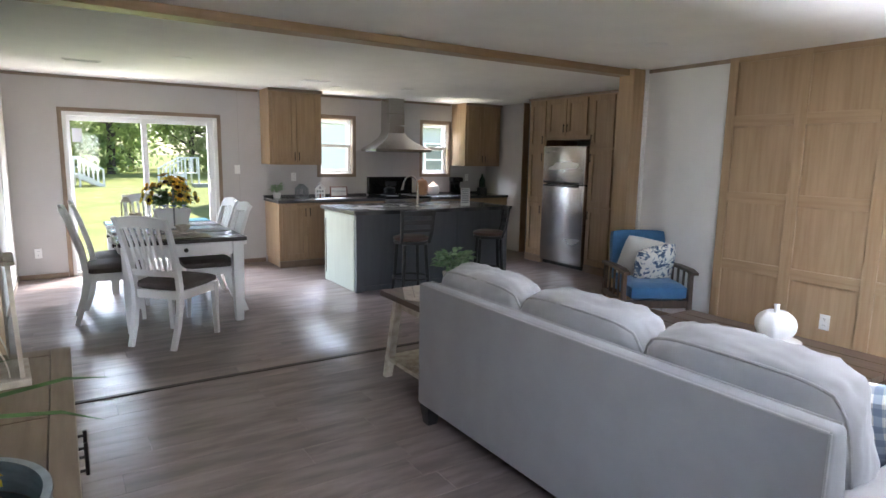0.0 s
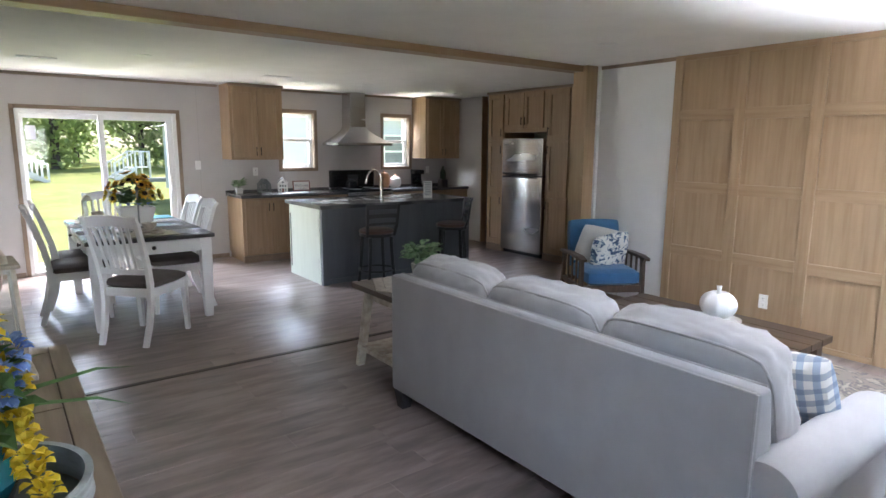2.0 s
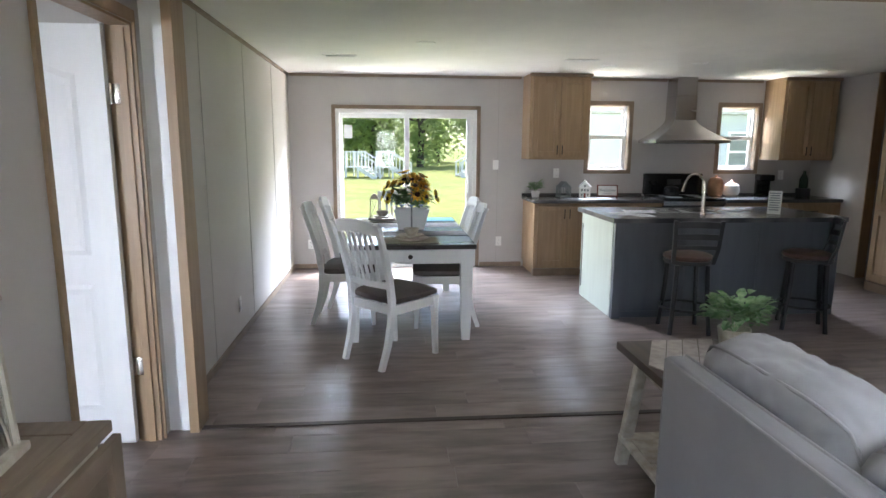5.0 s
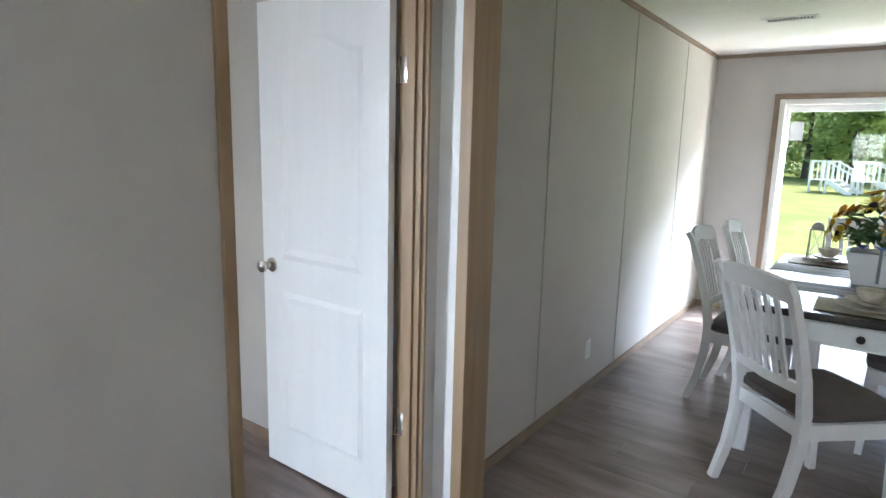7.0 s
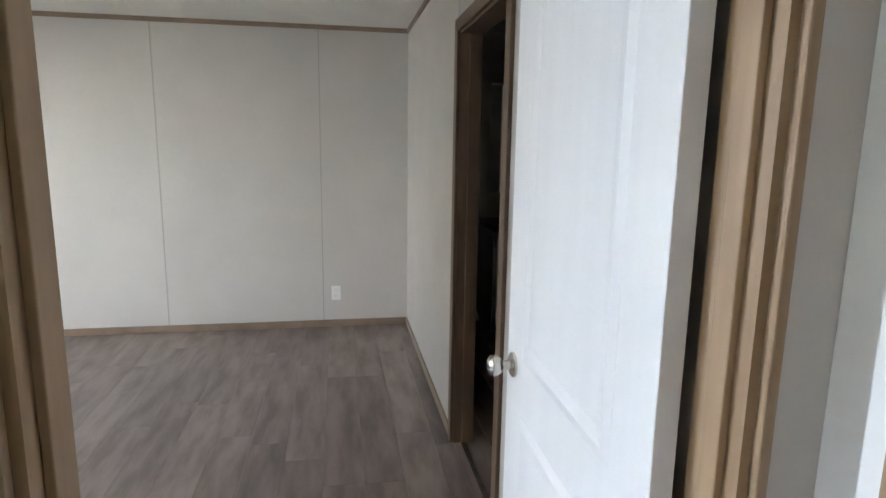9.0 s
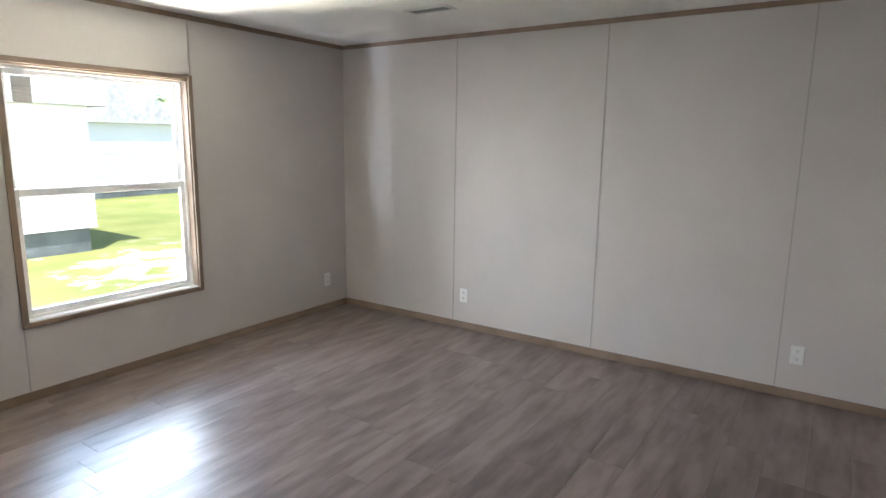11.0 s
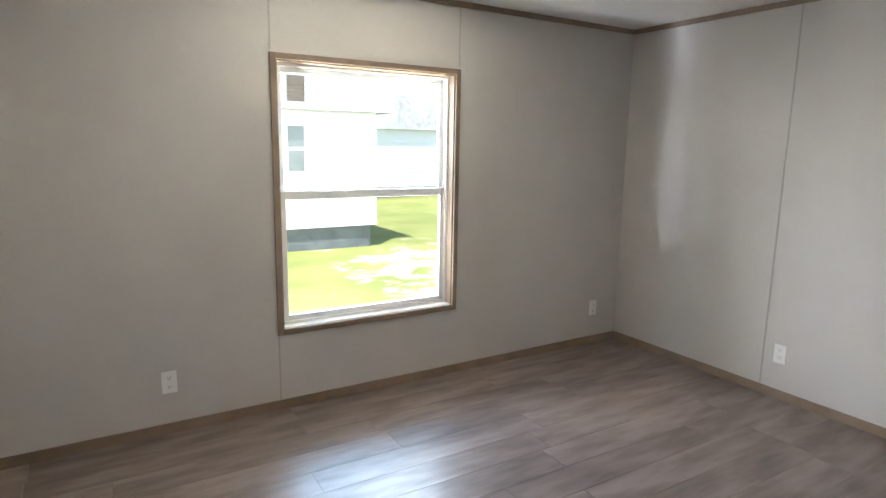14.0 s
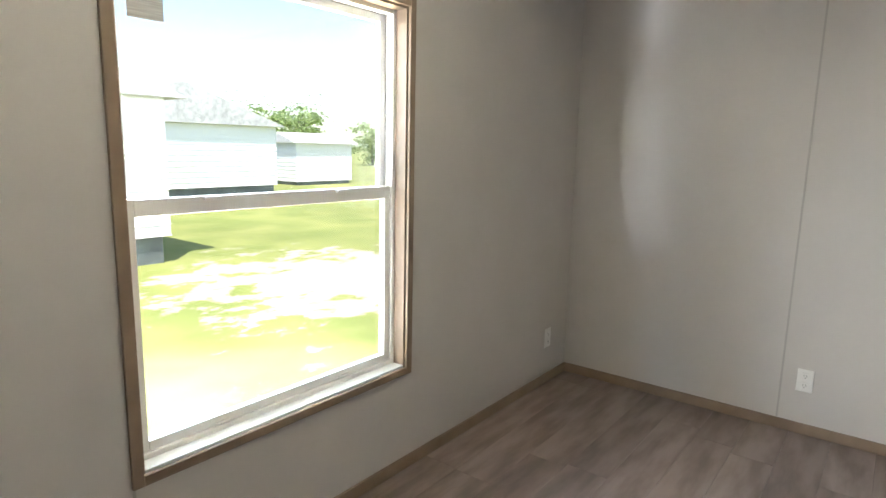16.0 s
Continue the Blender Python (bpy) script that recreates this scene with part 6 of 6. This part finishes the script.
for s in (-1, 1):
    piece("breadboard", [((-CX, s * CY, CZ - 0.03), (CX - 0.06, s * (CY - 0.072), CZ), 0.002)], CONSOLE, cn)
for k in range(4):
    y0 = -CY + 0.05 + k * 0.4525
    bm = bmesh.new()
    mm = pose(CX - 0.025, y0, 0, 0, 0, 90)
    shaker(bm, 0.0, 0.44, 0.1, CZ - 0.06, -0.0006)
    bmesh.ops.transform(bm, matrix=mm, verts=bm.verts)
    d = part("door", bm, CONSOLE, cn)
    bm = bmesh.new()
    pull(bm, 0.40 if k % 2 == 0 else 0.04, -0.019, CZ - 0.22, 0.1)
    bmesh.ops.transform(bm, matrix=mm, verts=bm.verts)
    part("handle", bm, BRONZE, d, "dark bronze pull", True)
for sx in (-1, 1):
    for sy in (-1, 1):
        piece("foot", [((sx * 0.17 - 0.03, sy * 0.82 - 0.03, 0), (sx * 0.17 + 0.03, sy * 0.82 + 0.03, 0.0595), 0.004)], CONSOLE, cn)
tr = thing("metal_tray", "round grey metal tray with whitewashed rim on the console", "tray", pose(0.212, 1.45, CZ))
bm = bmesh.new()
lathe(bm, [(0.185, 0.0), (0.188, 0.004), (0.12, 0.009), (0.02, 0.0095)], 48)
part("dish", bm, TRAY, tr, smooth=True)
bm = bmesh.new()
for r0, r1 in ((0.190, 0.205),):
    lo = [(r1 - 0.008, 0.0), (r1, 0.02), (r1 - 0.003, 0.04), (r1, 0.06), (r1, 0.068), (r0, 0.068), (r0, 0.004)]
    seg = 56
    rows = [[bm.verts.new((r * math.cos(6.28319 * k / seg), r * math.sin(6.28319 * k / seg), z)) for k in range(seg)] for r, z in lo]
    for p, q in zip(rows, rows[1:] + rows[:1]):
        for k in range(seg):
            bm.faces.new((p[k], p[(k + 1) % seg], q[(k + 1) % seg], q[k]))
part("rim", bm, TRAYW, tr, "whitewashed metal rim", True)
vs = thing("flower_vase", "teal glazed vase of yellow and blue flowers on the tray", "vase", pose(0.185, 1.45, CZ + 0.0102))
bm = bmesh.new()
lathe(bm, [(0.06, 0.0), (0.095, 0.03), (0.115, 0.085), (0.095, 0.135), (0.06, 0.16), (0.065, 0.175), (0.055, 0.172), (0.05, 0.14)], 32)
part("vase", bm, TEALV, vs, "glossy teal vase", True)
r = random.Random(4)
bm = bmesh.new()
leafy(bm, 60, 0.12, 0.20, 0.09, 33, 0.4)
bmesh.ops.translate(bm, verts=bm.verts, vec=(0, 0, 0.15))
for a, ln, up in ((0.35, 0.34, 0.02), (0.15, 0.30, -0.04), (0.9, 0.25, 0.06), (2.5, 0.25, 0.1), (4.2, 0.28, 0.05)):
    root = Vector((0.03 * math.cos(a), 0.03 * math.sin(a), 0.18))
    tip = root + Vector((ln * math.cos(a), ln * math.sin(a), up))
    blade(bm, root, tip, 0.024, 0.03)
part("foliage", bm, LEAF, vs, "long green leaves")
for k in range(15):
    a = r.uniform(0, 6.283)
    h, rad = r.uniform(0.24, 0.37), r.uniform(0.03, 0.12)
    if k == 0:
        a, h, rad = 0.1, 0.26, 0.1
    c = Vector((math.cos(a) * rad, math.sin(a) * rad, h))
    bm = bmesh.new()
    yellow = k % 2 == 0
    for j in range(26 if yellow else 34):
        o = Vector((r.gauss(0, 1), r.gauss(0, 1), r.gauss(0, 1))).normalized()
        p = c + Vector((o.x * 0.028, o.y * 0.028, o.z * (0.06 if yellow else 0.03) - (0.03 if k == 0 else 0)))
        blade(bm, p, p + o * 0.03, 0.026, 0.005)
    part("flower_spike" if yellow else "blue_flower", bm, YELLOW if yellow else BLUEP, vs)
bm = bmesh.new()
for k in range(9):
    u = k / 8
    c = Vector((0.10 + 0.05 * u, 0.0 - 0.11 * u, 0.215 - 0.13 * u - 0.05 * u * u))
    for j in range(12):
        o = Vector((r.gauss(0, 1), r.gauss(0, 1), r.gauss(0, 1))).normalized()
        p = c + o * (0.016 - 0.006 * u)
        blade(bm, p, p + o * 0.026, 0.026, 0.004)
part("hanging_spike", bm, YELLOW, vs, "drooping spike of yellow blossoms")
lantern(pose(0.24, 2.335, CZ, 0, 0, 4), "distressed ivory lantern with scrollwork on the console", 0.2, 0.44, IVORY)

# ---- closet seen through the dark doorway ----
vn = thing("bathroom_vanity", "white bathroom vanity cabinet with a dark countertop", "vanity", pose(-4.13, 4.72, 0))
piece("body", [((0.0, 0.0, 0.09), (0.5, 1.15, 0.84), 0.003), ((0.0, 0.03, 0.0), (0.44, 1.12, 0.09))], WHITE, vn)
piece("countertop", [((0.0, -0.01, 0.8405), (0.54, 1.16, 0.88), 0.006)], COUNTER, vn, "dark marbled countertop")
for k in range(3):
    d = piece("door", [((0.5005, 0.03 + 0.375 * k, 0.13), (0.519, 0.375 + 0.375 * k, 0.8), 0.003)], WHITE, vn)
    bm = bmesh.new()
    tube(bm, [(0.53, 0.09 + 0.375 * k, 0.62), (0.53, 0.09 + 0.375 * k, 0.72)], 0.005, 8)
    for z in (0.64, 0.70):
        tube(bm, [(0.519, 0.09 + 0.375 * k, z), (0.53, 0.09 + 0.375 * k, z)], 0.004, 6)
    part("handle", bm, CHROME, d, "satin nickel handle", True)
ft = thing("bathroom_faucet", "small chrome faucet on the vanity top", "faucet", pose(-4.0, 5.2, 0.8805))
bm = bmesh.new()
tube(bm, [(0, 0, 0), (0, 0, 0.12), (0.03, 0, 0.16), (0.1, 0, 0.16), (0.13, 0, 0.12)], 0.012, 10)
part("spout", bm, CHROME, ft, smooth=True)
MIRROR = material("mirror_silver", (0.9, 0.9, 0.9), 0.03, metal=1.0)
mi = thing("wall_mirror", "frameless wall mirror above the vanity", "mirror", pose(-4.139, 4.8, 1.08))
piece("glass", [((0.0005, 0.0, 0.0), (0.006, 0.95, 0.87), 0.001)], MIRROR, mi)

# ---- outdoors ----
GZ = GROUND_Z
bm = bmesh.new()
n = 64
xs = [math.copysign(abs(k / n * 2 - 1) ** 2.2 * 400, k / n * 2 - 1) for k in range(n + 1)]
grid = [[bm.verts.new((x, y, GZ + (noise.noise(Vector((x * 0.15, y * 0.15, 0))) * 0.08 if max(abs(x), abs(y)) < 90 else 0) + (0.9 * max(0, min(1, (y - 25) / 30)) if y > 25 else 0))) for y in xs] for x in xs]
for i in range(n):
    for k in range(n):
        bm.faces.new((grid[i][k], grid[i + 1][k], grid[i + 1][k + 1], grid[i][k + 1]))
ground = new("ground", finish("ground", bm, GRASS, True))
tagged(ground, "sunlit lawn with bare sandy patches", "ground", kind="structure")
structure("skirting", [((-4.2, -0.2, GZ - 0.1), (8.2, 8.5, -0.21))], GREYM, "grey skirting under the home", "skirting")


def tree(m, label, seed, tall, wide, leaves):
    r = random.Random(seed)
    t = thing("tree", label, "tree", m, "trees at the edge of the lot")
    bm = bmesh.new()
    tube(bm, [(0, 0, -0.4), (0.1, 0.05, tall * 0.25), (0.05, -0.1, tall * 0.55), (0.15, 0, tall * 0.9)], [tall * 0.03, tall * 0.022, tall * 0.014, 0.03], 8)
    tips = []
    for k in range(9):
        a, h = r.uniform(0, 6.283), tall * r.uniform(0.2, 0.75)
        e = Vector((math.cos(a) * wide * r.uniform(0.45, 0.85), math.sin(a) * wide * r.uniform(0.45, 0.85), h + tall * r.uniform(0.05, 0.2)))
        tube(bm, [(0.08, 0, h), e * 0.5 + Vector((0, 0, h * 0.5)), e], [tall * 0.011, tall * 0.007, 0.02], 6)
        tips.append(e)
    part("trunk", bm, BARK, t)
    verts, faces = [], []
    hubs = tips + [Vector((r.uniform(-0.5, 0.5) * wide, r.uniform(-0.5, 0.5) * wide, tall * r.uniform(0.04, 1.0))) for k in range(22)]
    for k in range(leaves):
        h = hubs[r.randrange(len(hubs))]
        o = Vector((r.gauss(0, 1), r.gauss(0, 1), r.gauss(0, 0.8)))
        p = h + o.normalized() * abs(r.gauss(0, 1)) * wide * 0.26
        s = r.uniform(0.12, 0.26)
        u = Vector((r.gauss(0, 1), r.gauss(0, 1), r.gauss(0, 0.6))).normalized()
        w = u.cross(Vector((r.gauss(0, 1), r.gauss(0, 1), r.gauss(0, 1)))).normalized()
        b = len(verts)
        verts += [p - u * s, p + w * s * 0.55, p + u * s, p - w * s * 0.55]
        faces.append((b, b + 1, b + 2, b + 3))
    me = bpy.data.meshes.new("crown")
    me.from_pydata([tuple(v) for v in verts], [], faces)
    me.materials.append(CROWN)
    ob = new("crown", me)
    ob.parent = t
    return t


ta = tree(pose(-9, 56, GZ + 0.8), "leafy green tree at the lawn's far edge", 1, 9.0, 3.6, 5000)
tb2 = tree(pose(-2, 60, GZ + 0.8), "broad leafy green tree at the lawn's far edge", 2, 7.5, 4.2, 5000)
r = random.Random(8)
for k in range(26):
    x = -22 + k * 2.35 + r.uniform(-0.8, 0.8)
    src = ta if k % 2 else tb2
    src_scale = r.uniform(0.75, 1.25)
    c = copy_thing(src, pose(x, r.uniform(46, 60), GZ + 0.7, 0, 0, r.uniform(0, 360)))
    c.scale = (src_scale, src_scale, src_scale)
for x, y, s in ((-30, -52, 0.8), (-36, -47, 0.9), (-42, -50, 1.0), (-27, -60, 1.1), (-48, -45, 0.8), (-34, -60, 1.0), (-40, -62, 1.1)):
    c = copy_thing(ta, pose(x, y, GZ - 0.2, 0, 0, x * 7))
    c.scale = (s, s, s * 0.7)


def siding_house(name, label, x0, x1, y0, y1, zb, ze, zr, along, mat, skirt, windows=()):
    """A long single-storey home with lapped siding and a gable roof along x or y."""
    h = thing(name, label, "house")
    bm = bmesh.new()
    box(bm, (x0, y0, zb), (x1, y1, ze))
    part("wall", bm, mat, h)
    rows = int((ze - zb) / 0.2)
    bm = bmesh.new()
    for k in range(rows):
        z = zb + k * 0.2
        for a, b in (((x0 - 0.02, y0 - 0.02, z), (x1 + 0.02, y0 - 0.001, z + 0.012)), ((x0 - 0.02, y1 + 0.001, z), (x1 + 0.02, y1 + 0.02, z + 0.012)), ((x0 - 0.02, y0, z), (x0 - 0.001, y1, z + 0.012)), ((x1 + 0.001, y0, z), (x1 + 0.02, y1, z + 0.012))):
            box(bm, a, b)
    part("siding_laps", bm, mat, h)
    bm = bmesh.new()
    o = 0.3
    if along == "x":
        ym = (y0 + y1) / 2
        p = [(x, y, z) for x in (x0 - o, x1 + o) for y, z in ((y0 - o, ze - 0.05), (ym, zr), (y1 + o, ze - 0.05))]
    else:
        xm_ = (x0 + x1) / 2
        p = [(x, y, z) for y in (y0 - o, y1 + o) for x, z in ((x0 - o, ze - 0.05), (xm_, zr), (x1 + o, ze - 0.05))]
    v = [bm.verts.new(q) for q in p]
    for q in ((0, 1, 2), (5, 4, 3), (0, 3, 4, 1), (1, 4, 5, 2), (0, 2, 5, 3)):
        bm.faces.new([v[k] for k in q])
    part("roof", bm, ROOFM, h)
    # solid block in tarp grey fills the space below the walls
    piece("skirt", [((x0 + 0.1, y0 + 0.1, GZ - 0.2), (x1 - 0.1, y1 - 0.1, zb - 0.001))], skirt, h, "solid dark grey skirt below the walls")
    for face, c, z, w, hh in windows:
        bm, bm2 = bmesh.new(), bmesh.new()
        if face in "sn":
            y = y0 - 0.03 if face == "s" else y1 + 0.03
            box(bm, (c - w / 2, y - 0.02, z), (c + w / 2, y + 0.02, z + hh))
            box(bm2, (c - w / 2 + 0.06, y - 0.025, z + 0.06), (c + w / 2 - 0.06, y + 0.025, z + hh / 2 - 0.03))
            box(bm2, (c - w / 2 + 0.06, y - 0.025, z + hh / 2 + 0.03), (c + w / 2 - 0.06, y + 0.025, z + hh - 0.06))
        else:
            x = x0 - 0.03 if face == "w" else x1 + 0.03
            box(bm, (x - 0.02, c - w / 2, z), (x + 0.02, c + w / 2, z + hh))
            box(bm2, (x - 0.025, c - w / 2 + 0.06, z + 0.06), (x + 0.025, c + w / 2 - 0.06, z + hh / 2 - 0.03))
            box(bm2, (x - 0.025, c - w / 2 + 0.06, z + hh / 2 + 0.03), (x + 0.025, c + w / 2 - 0.06, z + hh - 0.06))
        wd = part("window", bm, VINYLW, h)
        part("pane", bm2, GREYM, wd, "grey window glass")
    return h


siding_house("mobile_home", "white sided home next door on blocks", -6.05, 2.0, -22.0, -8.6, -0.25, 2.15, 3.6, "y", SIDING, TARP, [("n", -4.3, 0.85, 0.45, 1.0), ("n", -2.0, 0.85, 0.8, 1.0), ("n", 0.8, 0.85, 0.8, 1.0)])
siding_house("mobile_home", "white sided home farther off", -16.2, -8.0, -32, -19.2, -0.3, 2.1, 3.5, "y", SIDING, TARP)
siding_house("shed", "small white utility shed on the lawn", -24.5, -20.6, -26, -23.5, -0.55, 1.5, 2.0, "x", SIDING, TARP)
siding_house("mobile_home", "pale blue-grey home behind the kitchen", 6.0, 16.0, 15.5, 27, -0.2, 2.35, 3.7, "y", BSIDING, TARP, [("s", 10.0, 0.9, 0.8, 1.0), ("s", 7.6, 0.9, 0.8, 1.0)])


def steps(m, label, dark=False):
    """Wooden entry steps with a landing and slatted rails, lying unused on the lawn."""
    mat = WHITE if not dark else GREYM
    t = thing("entry_steps", label, "steps", m, "loose entry steps on the lawn")
    for k in range(4):
        piece("tread", [((-0.6, k * 0.28, 0.18 * (k + 1) - 0.04), (0.6, k * 0.28 + 0.3, 0.18 * (k + 1)), 0.004)], mat, t)
    for s in (-1, 1):
        bm = bmesh.new()
        bar(bm, [(s * 0.6, 0.0, 0.05), (s * 0.6, 1.1, 0.68)], 0.04, 0.22, (1, 0, 0))
        part("stringer", bm, mat, t)
        bm = bmesh.new()
        bar(bm, [(s * 0.6, -0.05, 0.95), (s * 0.6, 1.15, 1.62), (s * 0.6, 1.9, 1.62)], 0.05, 0.07, (1, 0, 0))
        part("handrail", bm, mat, t)
        for k in range(9):
            y = 0.02 + k * 0.22
            zb = 0.12 + min(y, 1.1) * 0.57
            piece("baluster", [((s * 0.6 - 0.02, y - 0.02, zb), (s * 0.6 + 0.02, y + 0.02, zb + 0.88), 0.002)], mat, t)
        for y in (0.0, 1.12, 1.88):
            zt = 1.0 if y == 0 else 1.66
            piece("post", [((s * 0.6 - 0.045, y - 0.045, 0), (s * 0.6 + 0.045, y + 0.045, zt), 0.003)], mat, t)
    piece("landing", [((-0.6, 1.1, 0.70), (0.6, 1.9, 0.74), 0.004)], mat, t)
    return t


steps(pose(0.6, 37.0, -0.45, 0, 0, 70), "white wooden entry steps with slatted rails on the lawn")
steps(pose(2.4, 37.5, -0.45, 0, 0, 100), "white wooden entry steps with slatted rails on the lawn")
steps(pose(5.5, 38.0, -0.42, 0, 0, -80), "white wooden entry steps with slatted rails on the lawn")
steps(pose(10.5, 38.0, -0.42, 0, 0, -100), "weathered grey entry steps on the lawn", True)
lg = thing("timber_pile", "low pile of weathered timbers on the lawn", "timber", pose(9.0, 36.0, -0.48))
for k in range(3):
    piece("beam", [((-2.2, -0.4 + k * 0.3, 0), (2.2, -0.16 + k * 0.3, 0.26), 0.01)], GREYM, lg)

# ---- floor planks, last ----
PL, PW = 1.22, 0.18
bm = bmesh.new()
box(bm, (0.0006, 0.0006, -0.007), (PL - 0.0006, PW - 0.0006, 0.0), 0.0005, None, 1)
plank_mesh = finish("plank", bm, PLANK)
r = random.Random(2)
cut = {}


def lay(x0, x1, y0, y1):
    row, y = 0, y0
    while y < y1 - 0.01:
        x = x0 - r.uniform(0.1, 1.1)
        wy = min(PW, y1 - y)
        while x < x1 - 0.01:
            a, b = max(x, x0), min(x + PL, x1)
            if b - a > 0.02:
                if b - a > PL - 0.001 and wy > PW - 0.001:
                    me = plank_mesh
                else:
                    bm = bmesh.new()
                    box(bm, (0.0006, 0.0006, -0.007), (b - a - 0.0006, wy - 0.0006, 0.0))
                    me = finish("plank", bm, PLANK)
                ob = new("plank", me)
                ob.location = (a, y, 0)
                ob.parent = FLOOR
            x += PL
        y += PW
        row += 1


lay(-4.14, 0.0, -0.093, 4.138)
lay(-4.14, -0.1, 4.138, 6.0)
lay(0.0, 5.24, -0.093, 4.16)
lay(0.0, 8.2, 4.19, 8.4)
